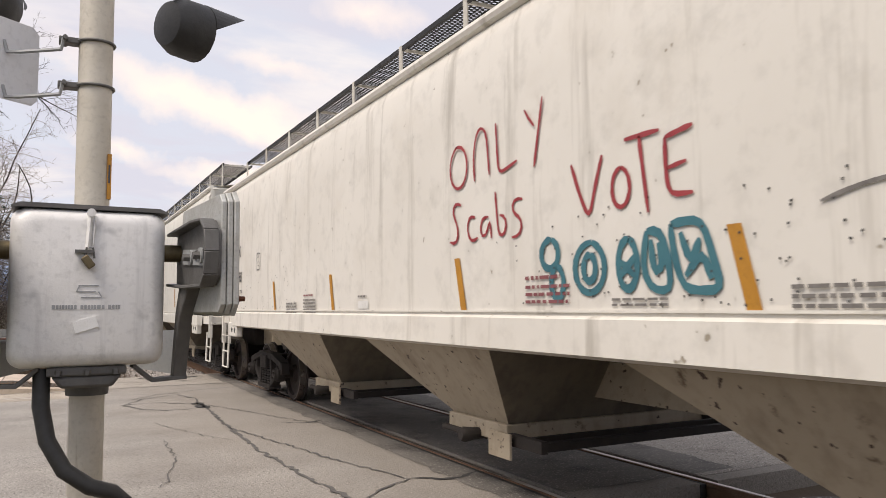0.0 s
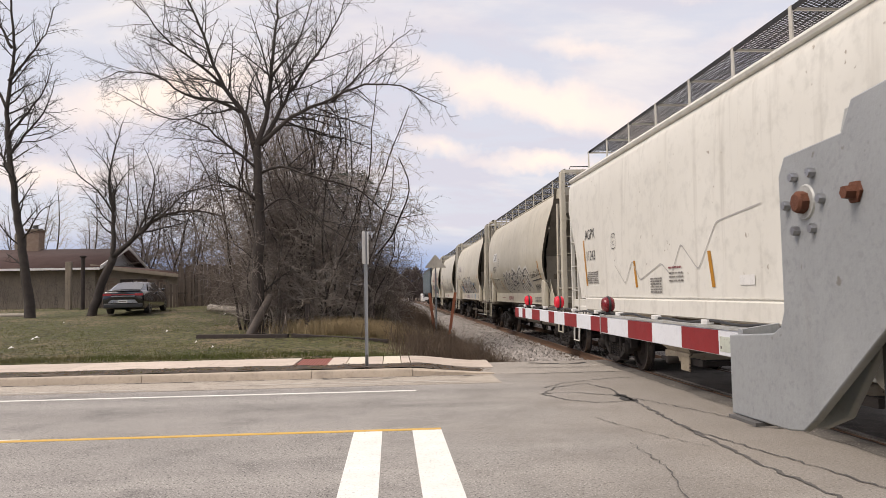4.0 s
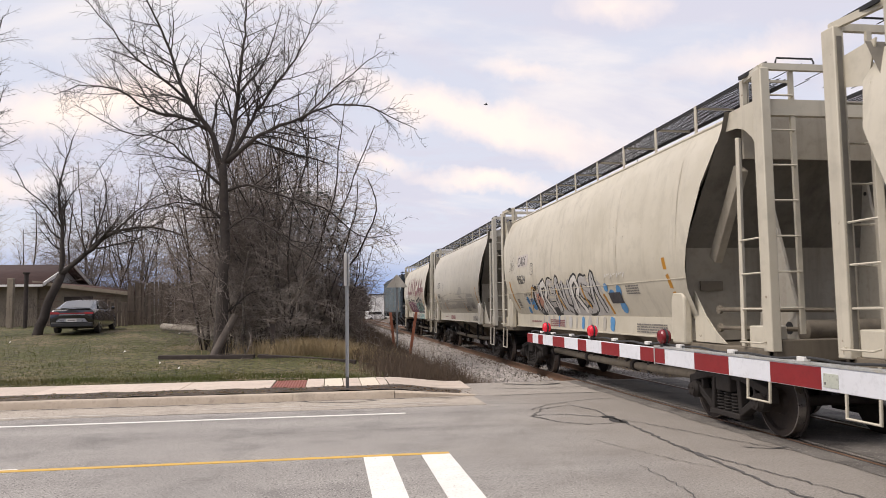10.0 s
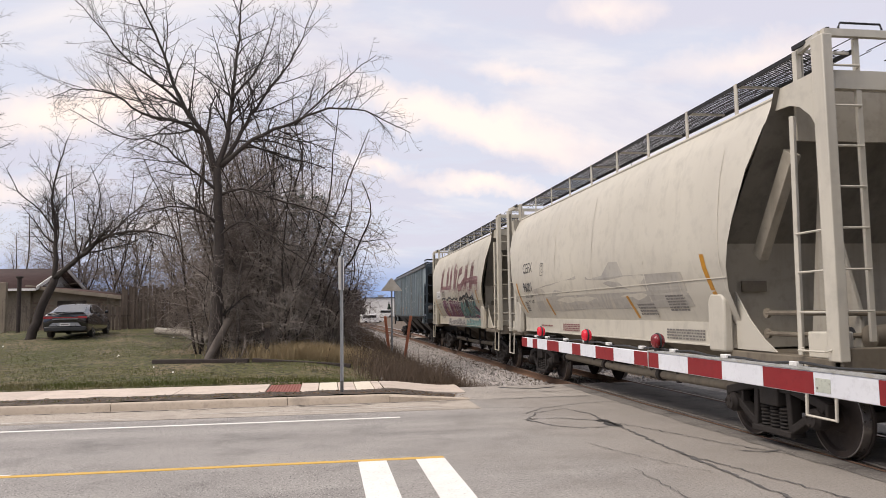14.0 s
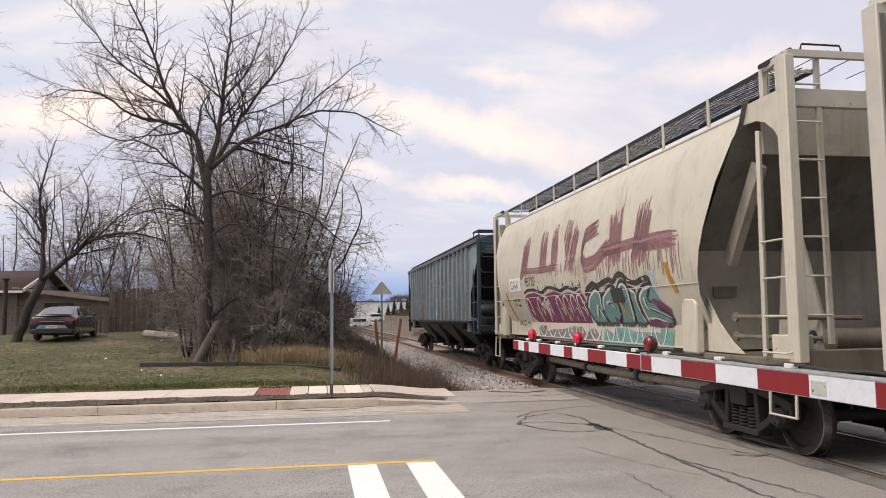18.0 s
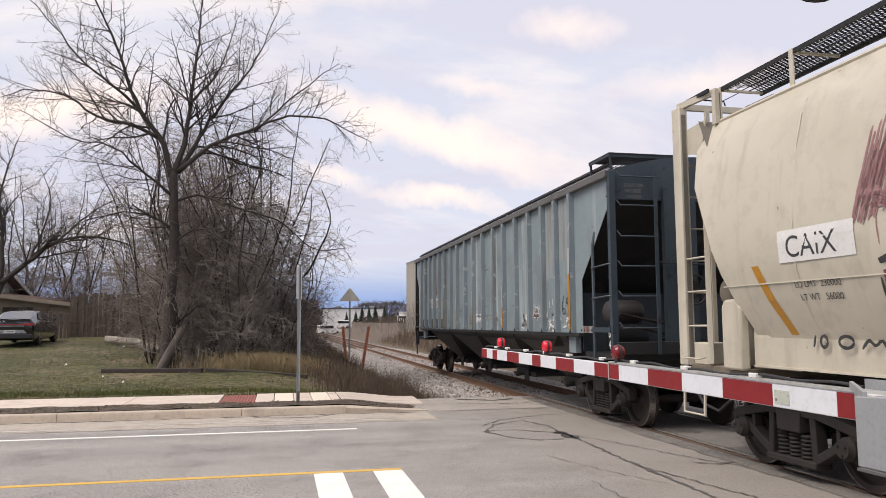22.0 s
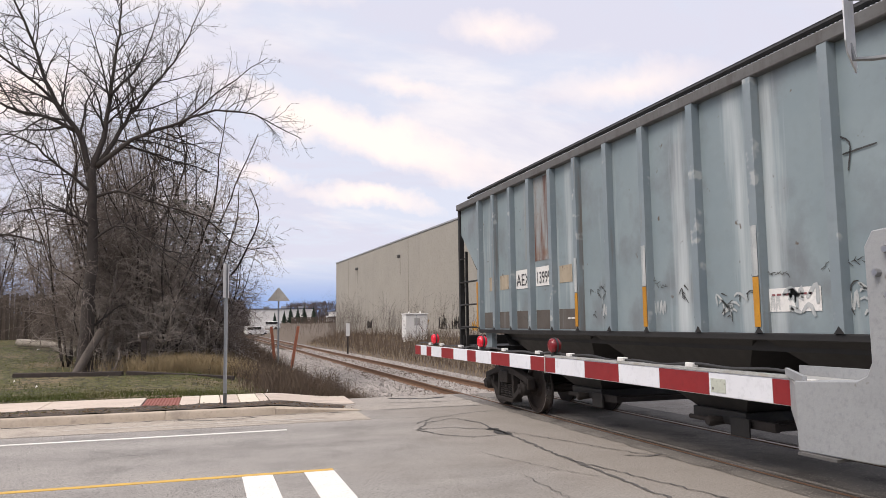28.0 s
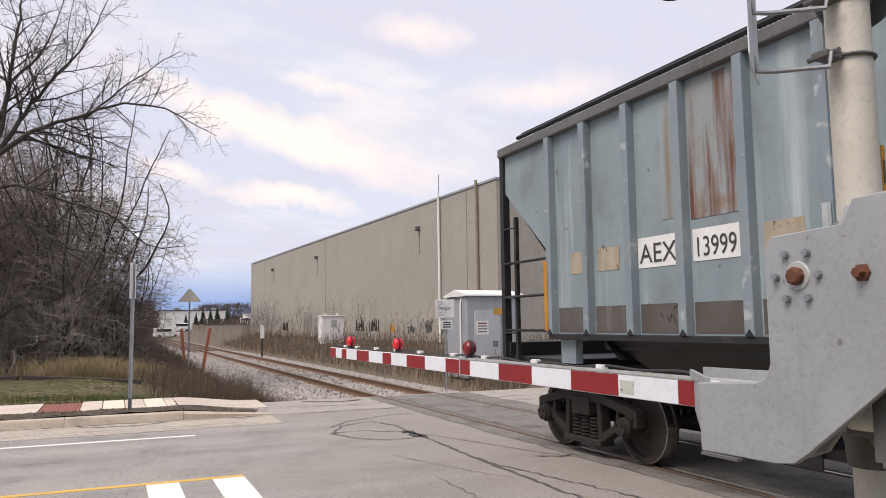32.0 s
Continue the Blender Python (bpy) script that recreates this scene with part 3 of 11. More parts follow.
# ---- geometry helpers ----
class Geo:
    def __init__(self):
        self.v, self.f = [], []

    def add(self, verts, faces):
        n = len(self.v)
        self.v.extend(tuple(p) for p in verts)
        self.f.extend(tuple(i + n for i in q) for q in faces)
        return self

    def box(self, x0, x1, y0, y1, z0, z1):
        v = [(x, y, z) for x in (x0, x1) for y in (y0, y1) for z in (z0, z1)]
        return self.add(v, [(0, 1, 3, 2), (4, 6, 7, 5), (0, 4, 5, 1), (2, 3, 7, 6), (0, 2, 6, 4), (1, 5, 7, 3)])

    def beam(self, a, b, w, h, up=(0, 0, 1)):
        """A bar of w by h from a to b."""
        a, b = Vector(a), Vector(b)
        d = (b - a).normalized()
        s = d.cross(Vector(up))
        s = s.normalized() if s.length > 1e-4 else Vector((1, 0, 0))
        u = s.cross(d)
        v = [p + s * (i * w / 2) + u * (j * h / 2) for p in (a, b) for i, j in ((-1, -1), (1, -1), (1, 1), (-1, 1))]
        return self.add(v, [(3, 2, 1, 0), (4, 5, 6, 7), (0, 1, 5, 4), (1, 2, 6, 5), (2, 3, 7, 6), (3, 0, 4, 7)])

    def tube(self, pts, r, n=8, r1=None, cap=True):
        pts = [Vector(p) for p in pts]
        r1 = r if r1 is None else r1
        rings, k, side = [], len(pts), None
        for i, p in enumerate(pts):
            d = (pts[min(i + 1, k - 1)] - pts[max(i - 1, 0)]).normalized()
            if side is None:
                side = d.cross(Vector((0, 0, 1))) if abs(d.z) < 0.95 else d.cross(Vector((0, 1, 0)))
            side = (side - d * side.dot(d)).normalized()
            up = d.cross(side)
            rad = r + (r1 - r) * i / max(1, k - 1)
            rings.append([p + (side * math.cos(2 * math.pi * j / n) + up * math.sin(2 * math.pi * j / n)) * rad for j in range(n)])
        base = len(self.v)
        for ring in rings:
            self.v.extend(tuple(p) for p in ring)
        for i in range(k - 1):
            for j in range(n):
                a, b = base + i * n + j, base + i * n + (j + 1) % n
                self.f.append((a, a + n, b + n, b))
        if cap:
            self.f.append(tuple(base + j for j in range(n)))
            self.f.append(tuple(base + (k - 1) * n + j for j in reversed(range(n))))
        return self

    def lathe(self, profile, origin, axis="x", n=20):
        """profile: (along, radius)."""
        base = len(self.v)
        for a, r in profile:
            for j in range(n):
                c, s = math.cos(2 * math.pi * j / n) * r, math.sin(2 * math.pi * j / n) * r
                p = {"x": (a, c, s), "y": (s, a, c), "z": (c, s, a)}[axis]
                self.v.append((p[0] + origin[0], p[1] + origin[1], p[2] + origin[2]))
        for i in range(len(profile) - 1):
            for j in range(n):
                a, b = base + i * n + j, base + i * n + (j + 1) % n
                self.f.append((a, b, b + n, a + n))
        self.f.append(tuple(base + j for j in reversed(range(n))))
        self.f.append(tuple(base + (len(profile) - 1) * n + j for j in range(n)))
        return self

    def slab(self, poly, x0, x1, plane="yz"):
        """A polygon, given in the plane, pushed out from x0 to x1 along the third axis."""
        n = len(poly)

        def at(p, x):
            return {"yz": (x, p[0], p[1]), "xz": (p[0], x, p[1]), "xy": (p[0], p[1], x)}[plane]
        v = [at(p, x0) for p in poly] + [at(p, x1) for p in poly]
        f = [tuple(range(n)), tuple(range(2 * n - 1, n - 1, -1))]
        f += [(i, i + n, (i + 1) % n + n, (i + 1) % n) for i in range(n)]
        return self.add(v, f)

    def sheet(self, rows):
        """A grid of points, row by row."""
        m = len(rows[0])
        base = len(self.v)
        for r in rows:
            self.v.extend(tuple(p) for p in r)
        for i in range(len(rows) - 1):
            for j in range(m - 1):
                a = base + i * m + j
                self.f.append((a, a + 1, a + m + 1, a + m))
        return self

    def mirror_x(self):
        n = len(self.v)
        self.v += [(-x, y, z) for x, y, z in self.v]
        self.f += [tuple(i + n for i in reversed(q)) for q in self.f]
        return self

    def mesh(self, name, material, angle=35.0):
        me = bpy.data.meshes.new(name)
        me.from_pydata(self.v, [], self.f)
        bm = bmesh.new()
        bm.from_mesh(me)
        bmesh.ops.recalc_face_normals(bm, faces=bm.faces)
        bm.to_mesh(me)
        bm.free()
        for m in material if isinstance(material, (list, tuple)) else [material]:
            me.materials.append(m)
        if angle:
            me.polygons.foreach_set("use_smooth", [True] * len(me.polygons))
            me.set_sharp_from_angle(angle=radians(angle))
        me.update()
        return me


CACHE = {}


def part(name, geo, mat_, parent=None, label="", bevel=0.0, at=None, key=None, angle=35.0):
    """One mesh object; key: share the mesh with alike parts."""
    if key and key in CACHE:
        me = CACHE[key]
    else:
        me = geo.mesh(name, M[mat_] if isinstance(mat_, str) else mat_, angle)
        if key:
            CACHE[key] = me
    ob = new(name, me)
    if parent:
        ob.parent = parent
    if at:
        ob.matrix_basis = at if isinstance(at, Matrix) else Matrix.Translation(at)
    if label:
        ob["label"] = label
    if bevel:
        b = ob.modifiers.new("bevel", "BEVEL")
        b.width, b.segments, b.limit_method = bevel, 2, "ANGLE"
    return ob


def thing(name, x, y, z, label, category, group="", kind="", rz=0.0):
    ob = new(name)
    ob.matrix_basis = pose(x, y, z, 0, 0, rz)
    ob.empty_display_size = 0.2
    return tagged(ob, label, category, group, kind)


def words(s, height):
    """The built-in font as a flat mesh: vertices and faces, baseline at 0, capitals of that height."""
    cu = bpy.data.curves.new("words", "FONT")
    cu.body, cu.size = s, height / 0.69
    ob = new("words", cu)
    bpy.context.view_layer.update()
    me = ob.to_mesh()
    v = [tuple(p.co) for p in me.vertices]
    f = [tuple(p.vertices) for p in me.polygons]
    ob.to_mesh_clear()
    bpy.data.objects.remove(ob)
    bpy.data.curves.remove(cu)
    return v, f


# ---- ground, road, track ----
TRACK = 6.68
RAILS = (TRACK - 0.7525, TRACK + 0.7525)
KERB_Y, NEAR_Y = 16.0, 4.2


def smooth(v, a, b):
    u = min(1.0, max(0.0, (v - a) / (b - a)))
    return u * u * (3 - 2 * u)


def ground_z(x, y):
    """Height of the land."""
    lawn = 0.15 + 0.045 * min(max(y - 19.2, 0.0), 22.0)
    near = 0.12
    left = lawn if y > 10 else near
    verge = -0.42
    right = 0.1 + 0.5 * smooth(x, 10.0, 14.0)
    if x < TRACK:
        z = left + (verge - left) * smooth(x, -1.0, 4.6)
    else:
        z = verge + (right - verge) * smooth(x, 8.6, 12.0)
    z += 0.012 * max(0.0, min(y, 330) - 90) * smooth(abs(x - TRACK), 4.0, 14.0)
    bumps = 0.05 * noise.noise((x * 0.35, y * 0.35, 0.0)) + 0.02 * noise.noise((x * 1.3, y * 1.3, 3.0))
    z += bumps * smooth(abs(x - TRACK), 2.5, 6.0) * (1 if y > 19.6 or y < 3.0 else 0)
    inroad = smooth(y, NEAR_Y - 0.5, NEAR_Y) * (1 - smooth(y, 16.1, 16.4))
    z = z + (-0.2 - z) * inroad
    if x > 2.6:
        over = smooth(x, 2.6, 3.1) * smooth(y, 15.0, 16.0) * (1 - smooth(y, 18.3, 19.2))
        z = z + (-0.2 - z) * over
    if 16.0 < y < 19.45 and x <= 3.0:
        z = min(z, 0.10 - 0.2 * smooth(x, 0.6, 1.1))
    return z


def steps(*runs):
    out = []
    for a, b, s in runs:
        n = max(1, round((b - a) / s))
        out += [a + (b - a) * i / n for i in range(n)]
    return out + [runs[-1][1]]


def build_ground():
    xs = steps((-2500, -400, 300), (-400, -60, 40), (-60, -26, 4), (-26, 13, 0.5), (13, 40, 2), (40, 200, 20), (200, 2500, 300))
    ys = steps((-2500, -300, 300), (-300, -20, 40), (-20, 3, 2), (3, 21, 0.4), (21, 48, 0.75), (48, 120, 6), (120, 400, 20), (400, 2600, 300))
    g = Geo().sheet([[(x, y, ground_z(x, y)) for x in xs] for y in ys])
    tagged(part("ground", g, "ground", angle=80), "patchy green and straw lawn over dark soil", "ground", kind="structure")


build_ground()


def strip(name, mat_, x0, x1, y0, y1, z, label, nx=1, ny=1, thick=0.06, cat="road"):
    g = Geo()
    g.box(x0, x1, y0, y1, z - thick, z)
    return tagged(part(name, g, mat_), label, cat, kind="structure")


# road slabs, broken by the flangeways of the two rails
road = thing("road", 0, 0, 0, "pale worn grey asphalt road with cracks", "road", kind="structure")
for a, b in ((-600, RAILS[0] - 0.11), (RAILS[0] + 0.115, RAILS[1] - 0.115), (RAILS[1] + 0.11, 600)):
    part("asphalt_slab", Geo().box(a, b, NEAR_Y, KERB_Y, -0.25, 0.0), "asphalt", road)
for a, b in ((2.6, RAILS[0] - 0.11), (RAILS[0] + 0.115, RAILS[1] - 0.115), (RAILS[1] + 0.11, 12.5)):
    part("apron_slab", Geo().box(a, b, KERB_Y + 0.003, 18.45, -0.25, 0.002), "apron", road, "sandy concrete apron beside the track")
# the old concrete in the crossing shows paler than the road
part("crossing_patch", Geo().box(RAILS[1] + 0.12, 10.6, NEAR_Y + 0.2, KERB_Y - 0.005, -0.05, 0.004), "apron", road, "pale patched crossing surface")
for x in RAILS:
    for s in (-1, 1):
        part("flangeway_seal", Geo().box(x + s * 0.072 - 0.035, x + s * 0.072 + 0.035, NEAR_Y, 18.4, -0.2, -0.035 if s > 0 else -0.012), "tar", road, "black flangeway filler")


def wander(pts, width, z, seed, step=0.09):
    """A wavering crack along a line of points."""
    rng = random.Random(seed)
    out, d = [], 0.0
    for (x0, y0), (x1, y1) in zip(pts, pts[1:]):
        n = max(2, int(math.hypot(x1 - x0, y1 - y0) / step))
        for i in range(n):
            u = i / n
            out.append((x0 + (x1 - x0) * u + rng.uniform(-0.03, 0.03), y0 + (y1 - y0) * u + rng.uniform(-0.03, 0.03)))
    out.append(pts[-1])
    g = Geo()
    left, right = [], []
    for i, p in enumerate(out):
        a, b = out[max(0, i - 1)], out[min(len(out) - 1, i + 1)]
        dx, dy = b[0] - a[0], b[1] - a[1]
        l = math.hypot(dx, dy) or 1
        w = width * rng.uniform(0.35, 1.2) * (0.25 if i in (0, len(out) - 1) else 1)
        left.append((p[0] - dy / l * w / 2, p[1] + dx / l * w / 2, z))
        right.append((p[0] + dy / l * w / 2, p[1] - dx / l * w / 2, z))
    return g.sheet([left, right])


CRACKS = (
    ([(4.30, 12.6), (4.35, 12.2), (4.32, 11.0), (4.25, 9.7), (4.2, 8.0), (4.3, 5.9), (4.45, 4.4)], 0.05, "tar_thin"),
    ([(4.22, 9.7), (4.5, 8.4), (4.75, 7.0), (5.1, 5.6)], 0.03, "tar_thin"),
    ([(4.35, 12.45), (3.7, 13.0), (3.15, 12.94), (3.4, 12.2), (3.75, 11.85), (4.2, 11.9)], 0.04, "tar_thin"),
    ([(3.2, 12.9), (3.56, 13.7), (4.2, 14.1), (4.4, 13.3), (4.32, 12.4)], 0.035, "tar_thin"),
    ([(4.36, 12.65), (4.3, 12.2), (4.38, 11.85)], 0.2, "tar"),
    ([(5.1, 5.65), (5.45, 5.45), (5.8, 5.6)], 0.06, "tar"),
    ([(5.1, 5.65), (4.6, 5.3), (4.3, 4.9)], 0.035, "tar_thin"),
    ([(5.0, 9.7), (5.3, 9.5), (5.55, 9.6)], 0.05, "tar_thin"),
    ([(3.0, 6.4), (3.3, 7.6), (3.35, 9.0)], 0.015, "tar_thin"),
    ([(3.2, 15.86), (4.3, 15.93), (5.4, 15.9)], 0.05, "tar_thin"),
    ([(3.9, 18.1), (4.7, 17.6), (5.2, 17.9)], 0.16, "tar"),
    ([(3.4, 17.2), (4.6, 16.9), (5.6, 17.1)], 0.04, "tar_thin"),
    ([(7.7, 16.6), (8.8, 16.9), (10.2, 16.4)], 0.06, "tar_thin"),
    ([(-30, 12.1), (-15, 12.2), (-4, 12.0), (2.5, 12.1)], 0.012, "tar_thin"),
    ([(-16, 15.82), (-9, 15.9), (-3, 15.84), (0.2, 15.9), (2.6, 15.84)], 0.05, "tar"),
    ([(-0.6, 15.85), (-0.3, 15.6), (0.4, 15.5), (0.9, 15.75)], 0.06, "tar_thin"),
    ([(-14, 14.5), (-6, 14.62), (-1, 14.5), (2.7, 14.6), (4.4, 14.3)], 0.02, "tar_thin"),
    ([(3.3, 13.6), (3.9, 14.3), (4.9, 14.8), (5.6, 14.9)], 0.03, "tar_thin"),
    ([(4.4, 12.3), (4.8, 11.2), (5.1, 10.2), (5.5, 9.2)], 0.025, "tar_thin"),
    ([(3.4, 10.6), (3.8, 9.2), (4.1, 8.6)], 0.015, "tar_thin"),
)
for k, (pts, w, m_) in enumerate(CRACKS):
    part("crack", wander(pts, w, 0.0095, k), m_, road, "dark tar-filled crack")

# dusty gutter along the far kerb, and strips beside and between the rails, darkened for dirt and train shade
part("gutter", Geo().box(-200, 2.78, 14.55, KERB_Y - 0.004, -0.05, 0.0035), "gutter", road, "sandy dusty gutter strip")
for a, b in ((RAILS[0] - 0.55, RAILS[0] - 0.125), (RAILS[0] + 0.12, RAILS[1] - 0.12), (RAILS[1] + 0.125, RAILS[1] + 0.7)):
    wave = lambda y, k: 0.1 * noise.noise((y * 0.8, k, 0)) + 0.07 * noise.noise((y * 3.0, k, 4.0))
    part("oily_strip", Geo().sheet([[(a + (wave(y, 1) + 0.1 if a < RAILS[0] - 0.2 else 0.0), y, 0.006), (b + (wave(y, 2) if b > RAILS[1] + 0.2 else 0.0), y, 0.006)] for y in steps((NEAR_Y + 0.3, 18.3, 0.12))]), "oily", road, "strip along the rail, darkened for dirt and train shade", angle=80)
# painted lines
part("edge_line", Geo().box(-200, 1.2, 13.72, 13.83, -0.01, 0.005), "white_line", road, "white painted edge line")
part("edge_line", Geo().box(-200, -3.6, 10.20, 10.24, -0.01, 0.005), "white_line", road, "white sliver beside the centre line")
part("centre_line", Geo().box(-200, 1.38, 10.08, 10.19, -0.01, 0.0055), "yellow_line", road, "yellow painted centre line")
for a, b in ((0.33, 0.67), (1.03, 1.38)):
    part("stop_bar", Geo().box(a, b, 4.45, 10.07, -0.01, 0.005), "white_line", road, "broad white stop bar across the lane")
for k, (a, b, y) in enumerate(((-6.5, -3.2, 14.75), (-2.5, 1.9, 15.1), (-1.0, 2.2, 14.85), (-9.0, -6.0, 15.0))):
    part("worn_line", wander([(a, y), ((a + b) / 2, y + 0.05), (b, y + 0.02)], 0.1, 0.0075, 40 + k, 0.3), "old_line", road, "worn ghost of an old white line")


def kerb_piece(x0, x1, y, sign=1, h=0.15, h2=None):
    h2 = h if h2 is None else h2
    prof = lambda hh: [(y, -0.2), (y, hh * 0.72), (y + sign * 0.02, hh * 0.94), (y + sign * 0.05, hh), (y + sign * 0.19, hh), (y + sign * 0.19, -0.2)]
    a, b = prof(h), prof(h2)
    g = Geo()
    n = len(a)
    g.add([(x0 + 0.004, *p) for p in a] + [(x1 - 0.004, *p) for p in b], [tuple(range(n)), tuple(range(2 * n - 1, n - 1, -1))] + [(i, i + n, (i + 1) % n + n, (i + 1) % n) for i in range(n)])
    return g


kerb = thing("kerb", 0, 0, 0, "sandy concrete kerb with open joints", "kerb", kind="structure")
XJ = [-0.79 - 3.27 * i for i in range(0, 12)]
for a, b in zip(XJ[1:], XJ[:-1]):
    part("kerbstone", kerb_piece(a, b, KERB_Y), "kerb", kerb)
part("kerbstone", kerb_piece(-0.79, 1.2, KERB_Y), "kerb", kerb)
part("kerbstone", kerb_piece(1.2, 2.85, KERB_Y, 1, 0.15, 0.015), "kerb", kerb, "kerb end dropping to the crossing")
part("kerbstone", kerb_piece(-400, XJ[-1], KERB_Y), "kerb", kerb)
part("kerbstone", kerb_piece(10.8, 400, KERB_Y), "kerb", kerb)
part("kerbstone", kerb_piece(-400, -6.0, NEAR_Y, -1), "kerb", kerb)
part("kerbstone", kerb_piece(-6.0, 4.2, NEAR_Y, -1), "kerb", kerb)
part("kerbstone", kerb_piece(10.0, 400, NEAR_Y, -1), "kerb", kerb)

walkway = thing("pavement", 0, 0, 0, "pale pinkish concrete slab pavement", "pavement", kind="structure")
edges = [-30.0, -26.5, -23.0, -19.5, -16.0, -12.6, -9.2, -6.1, -3.2, -1.32, -0.6, -0.2, 0.22, 0.6, 1.0, 1.2]
for a, b in zip(edges, edges[1:]):
    tac = abs(a + 1.32) < 0.01
    pale = a in (-0.2, 0.6)
    part("paving_slab", Geo().box(a + 0.008, b - 0.008, 17.1, 19.1, -0.1, 0.15 - (0.02 if tac else 0.0)), "tactile" if tac else "walk_new" if pale else "walk", walkway, "brick-red tactile ramp slab" if tac else "", bevel=0.008)
    if tac:
        dome = Geo().lathe([(0.0, 0.016), (0.006, 0.011)], (0, 0, 0), "z", 6)
        for i in range(10):
            for j in range(24):
                part("dome", dome, "tactile", walkway, at=(a + 0.07 + i * 0.064, 17.2 + j * 0.08, 0.13), key="dome")
def end_fall(x):
    """Height of the pavement's last slab, falling to the crossing."""
    return 0.15 - 0.138 * smooth(x, 1.2, 2.9)


rows_ = [[(x, 17.1 + 2.0 * v + (x - 1.2) * 0.12 * (1 - v), end_fall(x)) for x in steps((1.208, 3.0 + 0.06 * v, 0.15))] for v in (0.0, 0.25, 0.5, 0.75, 1.0)]
g = Geo().sheet(rows_)
g.sheet([rows_[0], [(x, y, -0.1) for x, y, z in rows_[0]]])
g.sheet([[r[-1] for r in rows_], [(r[-1][0], r[-1][1], -0.1) for r in rows_]])
part("paving_slab", g, "walk", walkway, "end slab sloping to the crossing")
part("paving_slab", Geo().box(-400, -30.008, 17.1, 19.1, -0.1, 0.15), "walk", walkway)
# strip of soil between kerb and slabs
def soil_z(x, y):
    return end_fall(x) + 0.012 - 0.03 * smooth(x, 1.2, 2.2) + 0.03 * noise.noise((x * 2, y * 3, 0)) * (1 - 0.6 * smooth(x, 1.8, 2.8)) - 0.03 * smooth(x, 2.85, 3.15)


tagged(part("verge", Geo().sheet([[(x, y + (max(0.0, x - 1.2) * 0.12 if y > 17 else 0.0), soil_z(x, y)) for x in steps((-40, -12, 2), (-12, 3.2, 0.2))] for y in steps((16.15, 17.12, 0.12))]), "dirt", angle=80), "strip of dark soil and thin grass", "verge", kind="structure")

rng = random.Random(77)
g = Geo()
for _ in range(420):
    x, y, a, l = -9 + 12 * rng.random() ** 0.6, rng.uniform(16.22, 17.08), rng.uniform(0, 6.28), rng.uniform(0.02, 0.045)
    z = soil_z(x, y) + 0.006
    c, q = math.cos(a) * l, math.sin(a) * l
    g.add([(x - c, y - q, z), (x - q * 0.5, y + c * 0.5, z + 0.012), (x + c, y + q, z + 0.004), (x + q * 0.5, y - c * 0.5, z + 0.015)], [(0, 1, 2, 3)])
tagged(part("dead_leaves", g, "leaf", angle=0), "scattered brown dead leaves on the kerb strip", "leaves", kind="stuff")
# track
track = thing("railway_track", 0, 0, 0, "single railway track on pale stone ballast", "railway track", kind="structure")
RP = [(-0.07, -0.172), (0.07, -0.172), (0.07, -0.16), (0.012, -0.14), (0.012, -0.045), (0.036, -0.035), (0.036, -0.004), (0.028, 0.0), (-0.028, 0.0), (-0.036, -0.004), (-0.036, -0.035), (-0.012, -0.045), (-0.012, -0.14), (-0.07, -0.16)]
for x in RAILS:
    for a, b in ((-260, 3.9), (3.9, 18.9), (18.9, 70), (70, 420)):
        part("rail", Geo().slab([(x + u, w) for u, w in RP], a, b, "xz"), "rail", track, "rusty steel rail")
        part("railhead", Geo().box(x - 0.024, x + 0.024, a, b, -0.002, 0.0035), "railhead", track, "wheel-polished rail top")
rng = random.Random(4)
tie = Geo().box(-1.3, 1.3, -0.115, 0.115, -0.33, -0.165)
for i in range(96):
    part("sleeper", tie, "sleeper", track, at=pose(TRACK + rng.uniform(-0.05, 0.05), 18.75 + i * 0.54, rng.uniform(-0.012, 0.008), 0, 0, rng.uniform(-1.2, 1.2)), key="sleeper")
g = Geo()
for i in range(260):
    y = 70.6 + i * 0.54
    g.box(TRACK - 1.3, TRACK + 1.3, y - 0.11, y + 0.11, -0.33, -0.17)
for i in range(90):
    y = 3.6 - i * 0.54
    g.box(TRACK - 1.3, TRACK + 1.3, y - 0.11, y + 0.11, -0.33, -0.17)
tagged(part("far_sleepers", g, "sleeper", track), kind="stuff")


def bed_z(x):
    d = abs(x - TRACK)
    return -0.2 - 0.2 * smooth(d, 1.5, 3.4)


g = Geo().sheet([[(x, y, bed_z(x) + 0.03 * noise.noise((x * 2.0, y * 1.1, 7.0))) for x in steps((TRACK - 3.7, TRACK + 3.2, 0.32))] for y in steps((18.3, 60, 0.5), (60, 420, 12))])
part("ballast_bed", g, "ballast", track, "pale grey stone ballast", angle=80)
g = Geo().sheet([[(x, y, bed_z(x)) for x in steps((TRACK - 3.2, TRACK + 3.2, 0.4))] for y in steps((-260, 4.0, 12))])
part("ballast_bed", g, "ballast", track, "pale grey stone ballast", angle=80)


